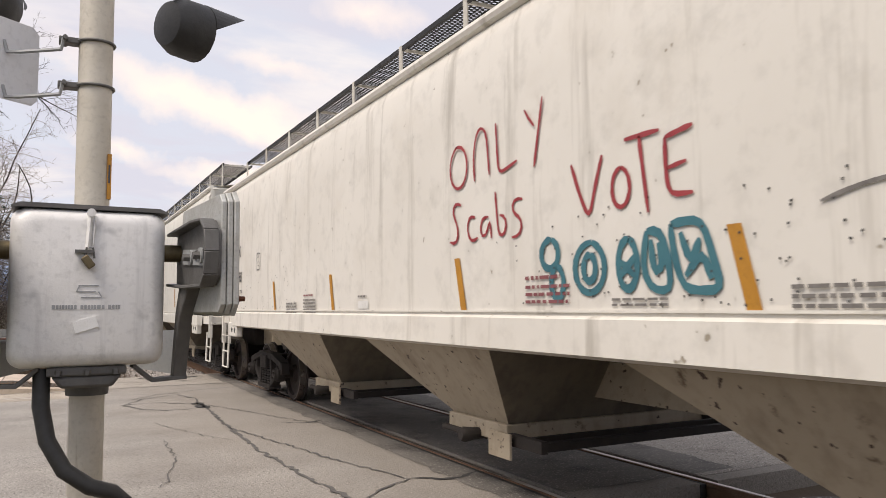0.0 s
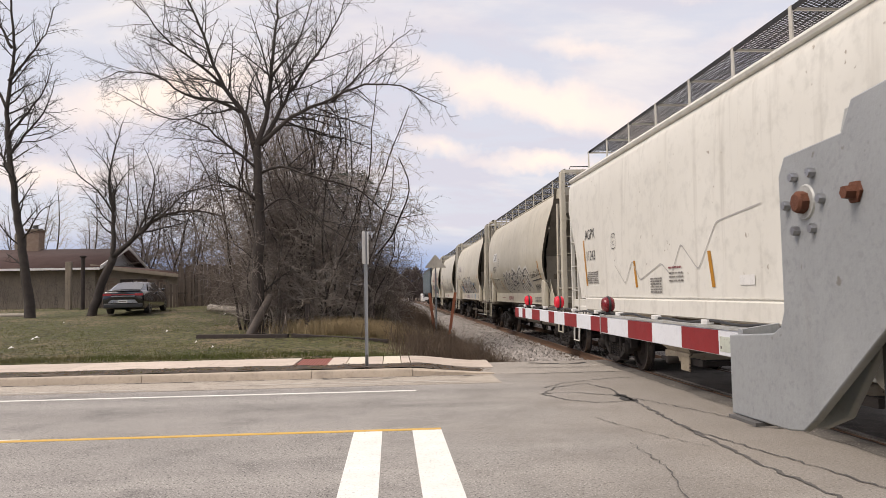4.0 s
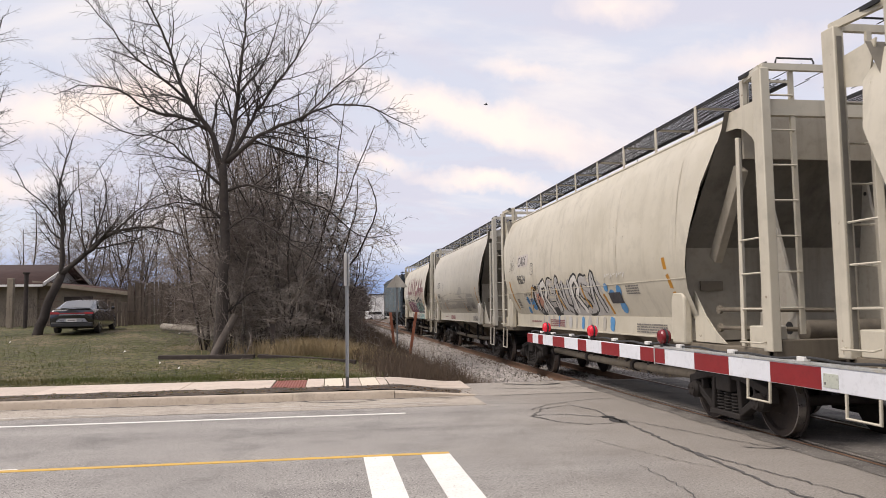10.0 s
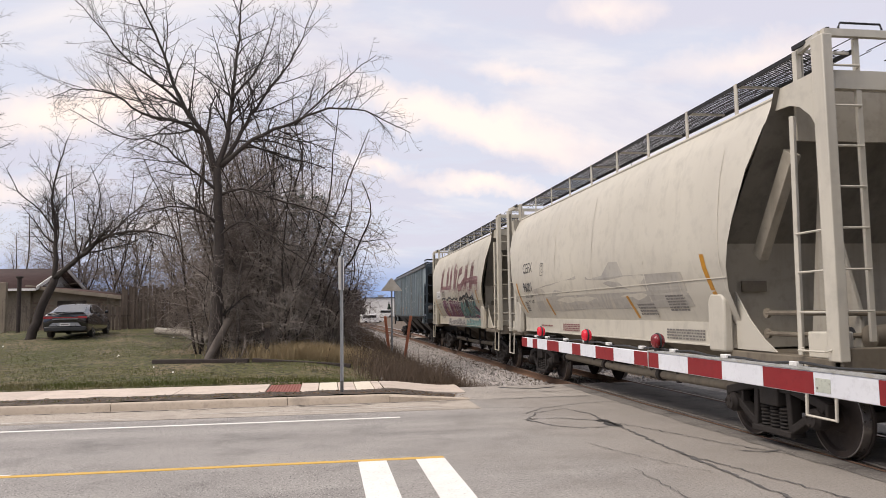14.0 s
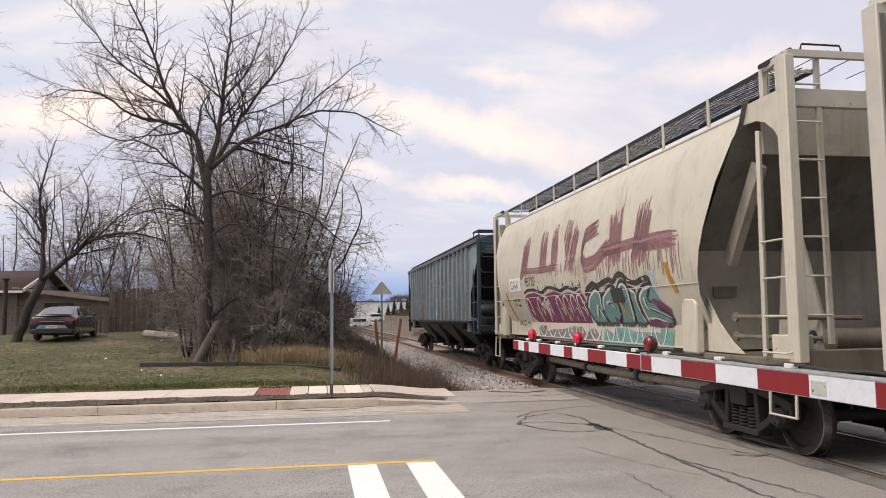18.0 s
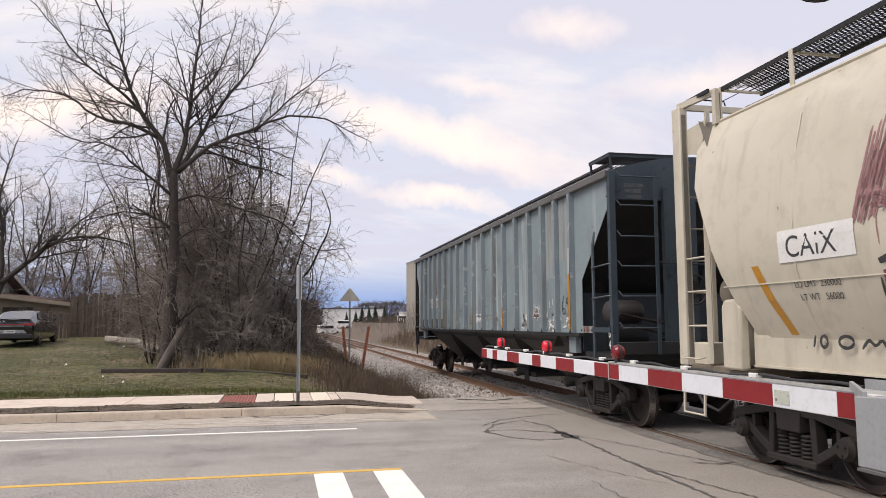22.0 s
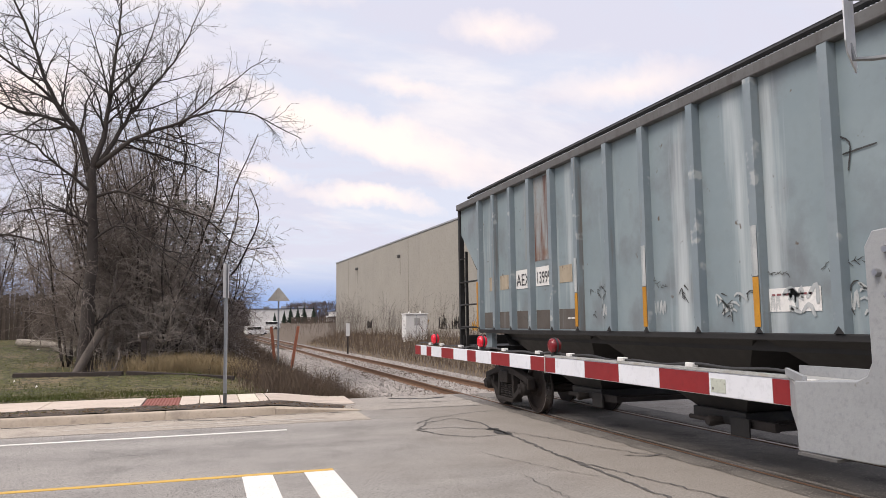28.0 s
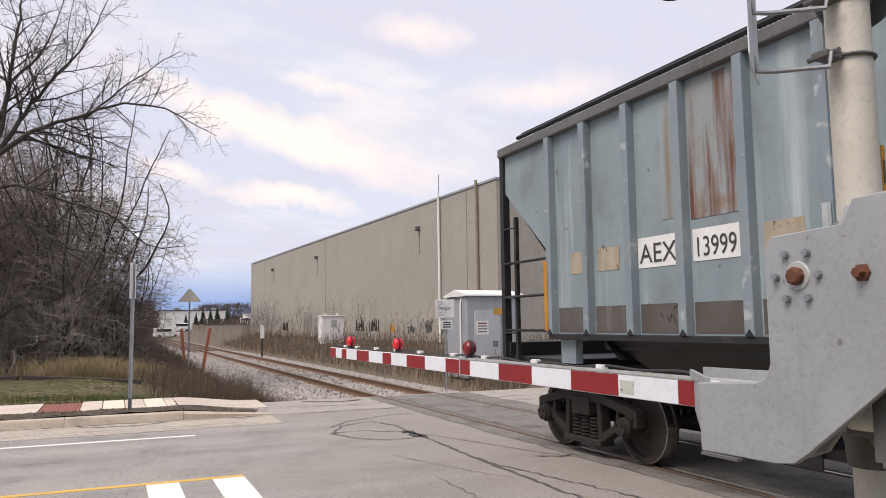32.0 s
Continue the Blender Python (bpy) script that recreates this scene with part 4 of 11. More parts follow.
def stones(n, seed):
    rng = np.random.default_rng(seed)
    y = 18.55 + (rng.random(n) ** 1.7) * 42
    x = TRACK + rng.uniform(-3.5, 2.9, n)
    keep = np.ones(n, bool)
    for r in RAILS:
        keep &= np.abs(x - r) > 0.09
    x, y = x[keep], y[keep]
    base = np.array([(1, 0, -0.4), (-0.5, 0.87, -0.4), (-0.5, -0.87, -0.4), (0, 0, 1.0), (-0.7, 0.1, 0.45), (0.35, 0.62, 0.4), (0.4, -0.6, 0.42)])
    tris = [(0, 1, 5), (1, 2, 4), (2, 0, 6), (0, 5, 6), (1, 4, 5), (2, 6, 4), (3, 5, 4), (3, 6, 5), (3, 4, 6)]
    verts, faces = [], []
    ang, s = rng.uniform(0, 6.28, len(x)), rng.uniform(0.025, 0.062, len(x))
    for k in range(len(x)):
        c, q = math.cos(ang[k]), math.sin(ang[k])
        bz = bed_z(x[k]) + 0.02
        sc = s[k] * rng.uniform(0.7, 1.3, 3)
        p = base * sc
        b0 = len(verts)
        verts += [(x[k] + c * a - q * b, y[k] + q * a + c * b, bz + d) for a, b, d in p]
        faces += [(a + b0, b + b0, d + b0) for a, b, d in tris]
    g = Geo()
    g.v, g.f = verts, faces
    return g


ob = part("ballast_stones", stones(17000, 2), "stone", track, "loose pale ballast stones", angle=0)
tagged(ob, kind="stuff")


# ---- the gate: mast, mechanism, arm ----
GX, GY = 2.205, 2.44
MX, MY = 0.018, 0.316   # the mast, behind the case


def build_gate():
    gate = thing("crossing_gate", GX, GY, 0.0, "railway crossing gate mast with cast aluminium mechanism and lowered arm", "crossing gate")

    def P(name, geo, mat_, label="", bevel=0.0, parent=gate, angle=35.0):
        return part(name, geo, mat_, parent, label, bevel, angle=angle)

    P("mast", Geo().lathe([(0.1, 0.0705), (4.6, 0.0705)], (MX, MY, 0), "z", 32), "mast", "weathered cream-grey steel mast")
    P("mast_base", Geo().lathe([(0.0, 0.2), (0.1, 0.2), (0.14, 0.16), (0.4, 0.09), (0.46, 0.085)], (MX, MY, 0), "z", 20), "mast", "cast mast base")
    P("concrete_foot", Geo().box(-0.35, 0.38, -0.05, 0.68, -0.1, 0.13), "kerb", bevel=0.02)
    # case: a rounded box with a lid on the road side
    x0, x1, z0, z1 = -0.276, 0.276, 1.395, 2.005

    def rounded(x0, x1, z0, z1, r, n=6):
        pts = []
        for cx, cz, a0 in ((x1 - r, z1 - r, 0), (x0 + r, z1 - r, 90), (x0 + r, z0 + r, 180), (x1 - r, z0 + r, 270)):
            pts += [(cx + r * math.cos(radians(a0 + 90 * i / n)), cz + r * math.sin(radians(a0 + 90 * i / n))) for i in range(n + 1)]
        return pts
    rows = []
    for y, k in ((0.20, 0.0), (-0.05, 0.0), (-0.09, 0.002), (-0.125, 0.012), (-0.143, 0.03), (-0.15, 0.055)):
        rows.append([(x, y, z) for x, z in rounded(x0 + k, x1 - k, z0 + k, z1 - k, 0.055 + k * 0.25)])
    g = Geo()
    n = len(rows[0])
    for r in rows:
        g.v.extend(r)
    for i in range(len(rows) - 1):
        for j in range(n):
            g.f.append((i * n + j, i * n + (j + 1) % n, (i + 1) * n + (j + 1) % n, (i + 1) * n + j))
    g.f.append(tuple(range(n)))
    g.f.append(tuple(range((len(rows) - 1) * n, len(rows) * n)))
    case = P("mechanism_case", g, "alu", "cast aluminium mechanism cover with faint scratches", angle=50)
    P("cover_gasket", Geo().slab([(-0.25, 2.003), (-0.272, 2.0), (-0.274, 2.007), (-0.24, 2.02), (0.25, 2.016), (0.284, 2.0), (0.282, 1.994), (0.25, 2.0)], -0.135, 0.2, "xz"), "iron", "dark gasket on the cover top", parent=case)
    P("mounting_flange", Geo().box(-0.14, 0.14, -0.11, 0.3, 1.362, 1.397), "iron", bevel=0.008)
    P("mounting_clamp", Geo().slab([(-0.125, 1.362), (-0.09, 1.315), (0.09, 1.315), (0.125, 1.362)], -0.1, 0.24, "xz"), "iron", bevel=0.012)
    P("mast_collar", Geo().lathe([(1.25, 0.085), (1.32, 0.09), (1.36, 0.1)], (MX, MY, 0), "z", 24), "iron")
    for a in (-0.1, 0.0, 0.1):
        P("flange_bolt", Geo().lathe([(1.365, 0.013), (1.385, 0.013)], (a, -0.11, 0), "z", 6), "iron")
    # hasp and padlock
    P("hasp", Geo().beam((-0.005, -0.158, 1.975), (-0.012, -0.163, 1.845), 0.018, 0.012).beam((0.012, -0.158, 1.975), (0.008, -0.163, 1.86), 0.006, 0.008), "alu", "cast hasp bar", parent=case, bevel=0.002)
    P("hasp_pivot", Geo().lathe([(-0.175, 0.016), (-0.15, 0.016)], (-0.002, 0, 1.985), "y", 14), "alu", parent=case)
    P("lock_lug", Geo().box(-0.055, 0.01, -0.175, -0.15, 1.83, 1.842), "iron", parent=case)
    P("padlock", Geo().beam((-0.025, -0.178, 1.815), (0.005, -0.178, 1.775), 0.05, 0.028), "brass", "dark tarnished padlock", parent=case, bevel=0.004)
    P("lock_shackle", Geo().tube([(-0.02, -0.17, 1.82), (-0.016, -0.17, 1.85), (0.006, -0.17, 1.85), (0.012, -0.17, 1.81)], 0.004, 6), "iron", parent=case)
    # embossed maker's device and line of raised lettering, as plain bars
    em = Geo()
    for a, b, c, d in ((-0.04, 0.03, 1.705, 1.709), (-0.046, 0.02, 1.682, 1.686), (-0.03, 0.04, 1.66, 1.664)):
        em.box(a, b, -0.153, -0.148, c, d)
    em.beam((-0.046, -0.151, 1.684), (-0.036, -0.151, 1.707), 0.004, 0.004).beam((0.03, -0.151, 1.684), (0.042, -0.151, 1.662), 0.004, 0.004)
    P("raised_emblem", em, "galv", parent=case)
    tx = Geo()
    u = -0.128
    for w in (0.014, 0.012, 0.008, 0.012, 0.008, 0.009, 0.012, 0.012, -1, 0.013, 0.012, 0.012, 0.008, 0.012, 0.017, 0.012, -1, 0.014, 0.012, 0.008, 0.012):
        if w < 0:
            u += 0.01
            continue
        tx.box(u, u + w * 0.75, -0.1525, -0.148, 1.617, 1.633)
        u += w
    P("raised_lettering", tx, "galv", "line of small raised lettering", parent=case)
    P("sticker", Geo().slab([(-0.046, 1.526), (0.034, 1.55), (0.022, 1.592), (-0.058, 1.568)], -0.156, -0.1495, "xz"), "paper", "white paper sticker, stuck on askew", parent=case)
    # the two arm supports on the cross shaft
    for s in (-1, 1):
        P("shaft", Geo().lathe([(s * 0.27, 0.036), (s * 0.36, 0.036)], (0, -0.02, 1.845), "x", 18), "brass", "tarnished cross shaft")
        # lever reaching towards the kerb, a flat web with a flange round it
        k = 0.9 if s < 0 else 1.2
        web = [(0.03, 1.715), (0.03, 1.925), (-0.3 * k, 1.945), (-0.41 * k, 1.94), (-0.455 * k, 1.90), (-0.47 * k, 1.82), (-0.455 * k, 1.74), (-0.42 * k, 1.70), (-0.22, 1.70)]
        lx = 0.0 if s < 0 else -0.022
        lv = P("arm_support", Geo().slab(web, s * (0.362 + lx), s * (0.38 + lx)), "iron", "grey cast support lever with a raised flange")
        rim = web[1:] + web[:1]
        for (a, b), (c, d) in zip(rim[:-1], rim[1:]):
            P("flange", Geo().beam((s * (0.345 + lx), a, b), (s * (0.345 + lx), c, d), 0.012, 0.052, up=(1, 0, 0)), "iron", parent=lv, bevel=0.003)
        P("slot_strip", Geo().beam((s * (0.358 + lx), -0.43 * k, 1.80), (s * (0.358 + lx), -0.12, 1.825), 0.006, 0.06, up=(0, 0, 1)), "galv", "zinc strip with slots", parent=lv)
        for yy, w in ((-0.38, 0.035), (-0.28, 0.022), (-0.2, 0.03)):
            P("slot_hole", Geo().box(s * (0.354 + lx) - 0.003, s * (0.354 + lx) + 0.003, yy * k - w, yy * k + w, 1.80, 1.838), "rubber", parent=lv)
        for yy in (-0.33, -0.21):
            P("lever_washer", Geo().lathe([(s * (0.356 + lx), 0.03), (s * (0.346 + lx), 0.03)], (0, yy * k, 1.815), "x", 16), "galv", parent=lv)
            P("lever_bolt", Geo().lathe([(s * (0.35 + lx), 0.017), (s * (0.322 + lx), 0.015)], (0, yy * k, 1.815), "x", 6), "iron", parent=lv)
        leg = Geo()
        leg.add([(s * x, y, z) for x in (0.318, 0.37) for y, z in ((-0.27, 1.705), (-0.13, 1.705), (-0.075, 1.6), (0.01, 1.335), (-0.055, 1.335), (-0.14, 1.58))],
                [(0, 1, 2, 3, 4, 5), (11, 10, 9, 8, 7, 6), (0, 6, 7, 1), (1, 7, 8, 2), (2, 8, 9, 3), (3, 9, 10, 4), (4, 10, 11, 5), (5, 11, 6, 0)])
        P("support_leg", leg, "iron", "cast leg under the lever", parent=lv, bevel=0.005)
        P("leg_web", Geo().slab([(-0.1, 1.70), (0.03, 1.72), (0.03, 1.34), (-0.02, 1.34)], s * 0.352, s * 0.366), "iron", parent=lv)
        P("support_foot", Geo().beam((s * 0.375, -0.025, 1.335), (s * 0.235, -0.03, 1.328), 0.06, 0.016), "iron", "iron strap under the case", parent=lv, bevel=0.003)
        P("foot_bend", Geo().beam((s * 0.24, -0.03, 1.328), (s * 0.165, -0.04, 1.392), 0.06, 0.016), "iron", parent=lv, bevel=0.003)
        # plate pack outside the lever
        for j, xx in enumerate((0.394, 0.4155) if s < 0 else (0.394, 0.4155, 0.437)):
            q = 0.006 * j
            near = -0.405 if s < 0 else -0.54
            plate = [(0.05, 1.62), (0.05, 1.99), (0.03, 2.03 + q), (near + 0.03, 2.035 + q), (near - q, 2.005), (near - q, 1.63), (near + 0.03, 1.60 - q), (0.02, 1.60 - q)]
            P("counter_plate", Geo().slab(plate, s * (xx + lx - 0.0095), s * (xx + lx + 0.0095)), "galv_edge", "zinc-grey steel plate in a stack", parent=lv, bevel=0.003)
        if s > 0:
            for yy, zz in ((-0.33, 1.835), (-0.49, 1.65)):
                P("pack_bolt", Geo().lathe([(0.425, 0.02), (0.441, 0.02), (0.443, 0.012), (0.464, 0.01)], (0, yy, zz), "x", 6), "rust", parent=lv)
    # outer plate on the arm side, shaped like a hook that reaches down to the arm
    hook = [(0.31, 1.93), (0.28, 1.975), (0.04, 1.985), (0.0, 2.05), (-0.37, 2.06), (-0.405, 2.03), (-0.405, 1.63), (-0.38, 1.60), (-0.11, 1.58), (0.19, 1.34), (0.24, 1.305), (0.31, 1.295), (0.62, 1.29), (0.62, 1.515), (0.37, 1.532), (0.33, 1.55), (0.31, 1.59)]
    plate = P("arm_plate", Geo().slab(hook, -0.43, -0.408), "galv", "grey galvanised hook-shaped arm plate", bevel=0.004)
    P("arm_plate", Geo().slab([(0.2, 1.62), (0.31, 1.59), (0.37, 1.532), (0.62, 1.515), (0.62, 1.29), (0.31, 1.295), (0.2, 1.34), (0.0, 1.6)], -0.345, -0.325), "galv", "inner arm plate", bevel=0.004)
    for yy in (-0.03, -0.21):
        P("plate_slot", Geo().box(-0.4315, -0.4285, yy - 0.007, yy + 0.007, 1.77, 1.96), "iron", parent=plate)
    for yy, zz in ((-0.03, 1.845), (-0.21, 1.845), (-0.34, 1.655)):
        P("plate_nut", Geo().lathe([(-0.475, 0.014), (-0.455, 0.016), (-0.453, 0.025), (-0.43, 0.025)], (0, yy, zz), "x", 6), "rust", "rusty hexagon nut and bolt", parent=plate)
        P("washer", Geo().lathe([(-0.436, 0.034), (-0.429, 0.034)], (0, yy, zz), "x", 18), "galv_edge", parent=plate)
    P("shear_bolt", Geo().lathe([(-0.457, 0.02), (-0.452, 0.026), (-0.43, 0.027)], (0, 0.19, 1.85), "x", 8), "rust", "rusty pivot bolt", parent=plate)
    P("pivot_ring", Geo().lathe([(-0.434, 0.04), (-0.429, 0.044)], (0, 0.19, 1.85), "x", 24), "galv_edge", parent=plate)
    for k in range(6):
        a = radians(60 * k + 30)
        P("small_bolt", Geo().lathe([(-0.446, 0.01), (-0.441, 0.012), (-0.429, 0.012)], (0, 0.19 + 0.075 * math.sin(a), 1.85 + 0.075 * math.cos(a)), "x", 8), "chrome", "small zinc bolt", parent=plate)
    P("lower_lip", Geo().box(-0.45, -0.38, 0.44, 0.6, 1.282, 1.291), "iron", parent=plate)
    # the arm: two telescoped boards with red and white sheeting, held between the arm plates
    z0, z1 = 1.364, 1.476
    arm = P("gate_arm", Geo().box(-0.014, 0.022, 1.03, 3.44, z0, z1), "arm_white", "long white boom of the gate arm", bevel=0.003)
    P("outer_boom", Geo().box(-0.0125, 0.0185, 3.44, 6.88, z0 + 0.006, z1 - 0.002), "arm_white", "slimmer outer half of the boom", parent=arm, bevel=0.003)
    for k, (a, b) in enumerate(((1.09, 1.2), (1.62, 2.03), (2.44, 2.85), (3.27, 3.68), (4.08, 4.48), (4.86, 5.09), (5.49, 5.88), (6.24, 6.42), (6.65, 6.88))):
        for u, v, m_ in (((a, b, "arm_red"),) + (() if k == 8 else ((b, (1.62, 2.44, 3.27, 4.08, 4.86, 5.49, 6.24, 6.65)[k], "arm_white"),))):
            tip = 0.004 if u > 3.2 else 0.0
            P("stripe", Geo().box(-0.0185, -0.0135, u + 0.001, v - 0.001, z0 + 0.004 + tip, z1 - 0.006), m_, "red stripe" if m_ == "arm_red" else "white stripe", parent=arm)
    P("arm_patch", Geo().box(-0.0205, -0.0175, 1.5, 1.605, z0 + 0.018, z1 - 0.03), "old_label", "faded greenish patch on a white stripe", parent=arm)
    P("patch_dot", Geo().box(-0.0215, -0.02, 1.585, 1.597, z0 + 0.03, z0 + 0.042), "faded", parent=arm)
    P("arm_joint", Geo().box(-0.022, -0.0175, 3.425, 3.437, z0 - 0.004, z1 + 0.01), "galv_edge", parent=arm)
    P("top_channel", Geo().box(-0.02, 0.028, 1.03, 3.44, z1, z1 + 0.012), "galv_edge", "bright edge along the top of the boom", parent=arm)
    P("arm_cable", Geo().tube([(0.006, 1.08 + 0.06 * i, z1 + 0.022 + 0.006 * math.sin(i * 0.7) + 0.005 * math.sin(i * 0.23)) for i in range(96)], 0.007, 6), "rubber", "black cable along the top of the arm", parent=arm)
    for yy in (1.75, 2.4, 3.05, 3.55, 4.2, 4.75, 5.3, 5.9, 6.3):
        P("cable_clip", Geo().box(-0.014, 0.022, yy, yy + 0.06, z1 + 0.012, z1 + 0.034), "white", "white cable clip", parent=arm, bevel=0.003)
    for yy in (3.31, 4.74, 6.15):
        P("lamp_foot", Geo().box(-0.02, 0.028, yy - 0.02, yy + 0.02, z1 + 0.008, z1 + 0.045), "rubber", parent=arm)
        P("arm_lamp", Geo().lathe([(-0.04, 0.02), (-0.034, 0.04), (-0.02, 0.05), (0.02, 0.05), (0.034, 0.04), (0.04, 0.02)], (0, yy, z1 + 0.078), "x", 20), "lamp_red" if yy > 3.5 else "lamp_off", "red lamp standing on the arm", parent=arm)
        P("lamp_hood", Geo().lathe([(-0.006, 0.055), (0.008, 0.055)], (0, yy, z1 + 0.078), "x", 20), "rubber", parent=arm)
    # bracket that carries the arm from the two plates
    for sx in (-1, 1):
        P("arm_bracket", Geo().add([(sx * 0.425, 0.6, 1.295), (sx * 0.425, 0.6, 1.512), (sx * 0.028, 1.09, 1.485), (sx * 0.028, 1.09, 1.355), (sx * 0.415, 0.6, 1.295), (sx * 0.415, 0.6, 1.512), (sx * 0.02, 1.09, 1.485), (sx * 0.02, 1.09, 1.355)],
                                   [(0, 1, 2, 3), (7, 6, 5, 4), (0, 4, 5, 1), (1, 5, 6, 2), (2, 6, 7, 3), (3, 7, 4, 0)]), "galv", "grey converging arm bracket", parent=plate)
    P("arm_tray", Geo().slab([(-0.428, 0.33), (-0.428, 0.6), (-0.03, 1.09), (0.03, 1.09), (0.08, 0.9), (0.0, 0.5), (-0.2, 0.28)], 1.483, 1.491, "xy"), "galv_edge", "folded sheet tray over the arm foot", parent=plate)
    P("tray_rim", Geo().beam((-0.405, 0.6, 1.516), (-0.03, 1.1, 1.506), 0.014, 0.03).beam((0.0, 0.5, 1.51), (0.03, 1.09, 1.505), 0.012, 0.05).beam((-0.2, 0.28, 1.52), (0.0, 0.5, 1.51), 0.012, 0.06), "galv", parent=plate)
    P("tray_stain", Geo().slab([(-0.42, 0.34), (-0.42, 0.52), (-0.2, 0.62), (-0.1, 0.48), (-0.25, 0.31)], 1.4915, 1.4935, "xy"), "rust", "rust stain in the tray", parent=plate)
    P("tray_clip", Geo().box(-0.26, -0.22, 0.72, 0.78, 1.49, 1.504), "white", parent=plate)
    # cable hose from under the case
    P("hose", Geo().tube([(-0.155, -0.03, 1.39), (-0.155, -0.04, 1.25), (-0.13, -0.06, 1.12), (-0.07, -0.09, 1.01), (0.02, -0.1, 0.94), (0.1, -0.09, 0.91), (0.17, -0.06, 0.84), (0.2, 0.0, 0.5), (0.16, 0.1, 0.05)], 0.031, 12), "rubber", "ribbed black cable hose")
    # the yellow sticker on the mast
    P("mast_sticker", Geo().slab([(MX + 0.055, 2.1), (MX + 0.055, 2.3), (MX + 0.0725, 2.3), (MX + 0.0725, 2.1)], MY - 0.05, MY - 0.02, "xz"), "orange", "yellow strip with a black mark on the mast")
    P("sticker_mark", Geo().box(MX + 0.06, MX + 0.067, MY - 0.052, MY - 0.03, 2.17, 2.25), "black")
    # mast-mounted sign and its straps
    for zz in (2.6, 2.8):
        P("strap", Geo().tube([(MX + 0.077 * math.cos(radians(a)), MY + 0.077 * math.sin(radians(a)), zz) for a in range(0, 361, 15)], 0.0065, 6), "iron", "iron band clamp round the mast")
        P("clamp_lug", Geo().box(MX - 0.15, MX - 0.06, MY - 0.03, MY + 0.03, zz - 0.014, zz + 0.012), "iron", bevel=0.004)
        P("clamp_bolt", Geo().lathe([(MY - 0.06, 0.01), (MY + 0.06, 0.01)], (MX - 0.125, 0, zz), "y", 8), "iron")
        P("sign_arm", Geo().tube([(MX - 0.13, MY - 0.035, zz), (MX - 0.14, MY - 0.03, zz - 0.05), (-0.28, 0.37, zz - 0.06), (-0.33, 0.39, zz - 0.06), (-0.345, 0.39, zz - 0.01)], 0.009, 6), "galv", "bent steel sign bracket")
    pn = P("sign_panel", Geo().slab([(-0.15, 2.56), (-0.12, 2.53), (0.12, 2.53), (0.15, 2.56), (0.15, 2.86), (0.12, 2.89), (-0.12, 2.89), (-0.15, 2.86)], -0.002, 0.002, "xz"), "arm_white", "small pale blue-grey sign panel")
    pn.matrix_basis = pose(-0.33, 0.40, 0, 0, 0, 38)
    # flashing lamp unit above, seen from behind
    for x, turn in ((0.42, -62), (-0.45, -10)):
        lampu = P("flasher_housing", Geo().lathe([(-0.1, 0.05), (-0.085, 0.11), (-0.02, 0.145), (0.1, 0.15)], (0, 0, 0), "y", 28), "rubber", "black housing of a flashing signal lamp")
        lampu.matrix_basis = pose(x, MY + 0.28, 3.04, 0, 0, turn)
        hood = Geo()
        for i in range(18):
            a0, a1 = radians(10 * i), radians(10 + 10 * i)
            q = lambda a, y: (0.152 * math.cos(a), y, 0.152 * math.sin(a))
            l0, l1 = 0.12 + 0.26 * math.sin(a0), 0.12 + 0.26 * math.sin(a1)
            hood.add([q(a0, 0.1), q(a1, 0.1), q(a1, l1), q(a0, l0)], [(0, 1, 2, 3)])
        P("hood", hood, "rubber", "black sun hood", parent=lampu)
        P("lens", Geo().lathe([(0.09, 0.14), (0.11, 0.05)], (0, 0, 0), "y", 24), "lamp_off", parent=lampu)
        P("lamp_bracket", Geo().tube([(MX, MY, 3.3), (x * 0.6, MY + 0.1, 3.3), (x * 0.95, MY + 0.25, 3.18)], 0.022, 10), "galv")
    # the levers and their plates splay outwards towards the kerb
    for ob in gate.children_recursive:
        if ob.name.split(".")[0] in ("arm_support", "flange", "slot_strip", "slot_hole", "lever_washer", "lever_bolt", "counter_plate", "pack_bolt", "arm_plate", "plate_slot", "plate_nut", "washer", "support_leg"):
            for v in ob.data.vertices:
                v.co.x += math.copysign(0.1 * max(0.0, -v.co.y - 0.04), v.co.x)
    return gate


build_gate()


# ---- the train ----
# metres that each moment still lies ahead of the train's place at the end
TRAVEL = [(0.0, 104.5), (0.5, 102.55), (1.0, 100.55), (1.5, 98.74), (2.0, 96.88), (2.5, 94.95), (3.0, 92.9), (3.5, 90.8), (4.0, 88.7), (4.5, 86.6), (5.5, 82.36), (6.5, 77.96), (7.0, 75.8), (8.0, 71.42), (9.0, 67.1), (10.0, 62.92), (11.0, 58.65), (12.0, 54.5), (13.0, 50.42), (14.0, 46.3), (15.0, 42.5), (16.0, 38.8), (17.0, 35.15), (18.0, 31.6), (19.0, 28.2), (20.0, 24.95), (21.0, 22.05), (22.0, 19.35), (23.0, 16.65), (24.0, 14.0), (25.0, 11.52), (26.0, 9.36), (27.0, 7.4), (28.0, 5.68), (29.0, 4.03), (30.0, 2.58), (31.0, 1.22), (32.0, 0.06)]
WHEEL_R = 0.46
CARS, WHEELS = [], []


def lerp(table, v):
    for (a, p), (b, q) in zip(table, table[1:]):
        if v <= b:
            return p + (q - p) * (v - a) / (b - a)
    return table[-1][1]


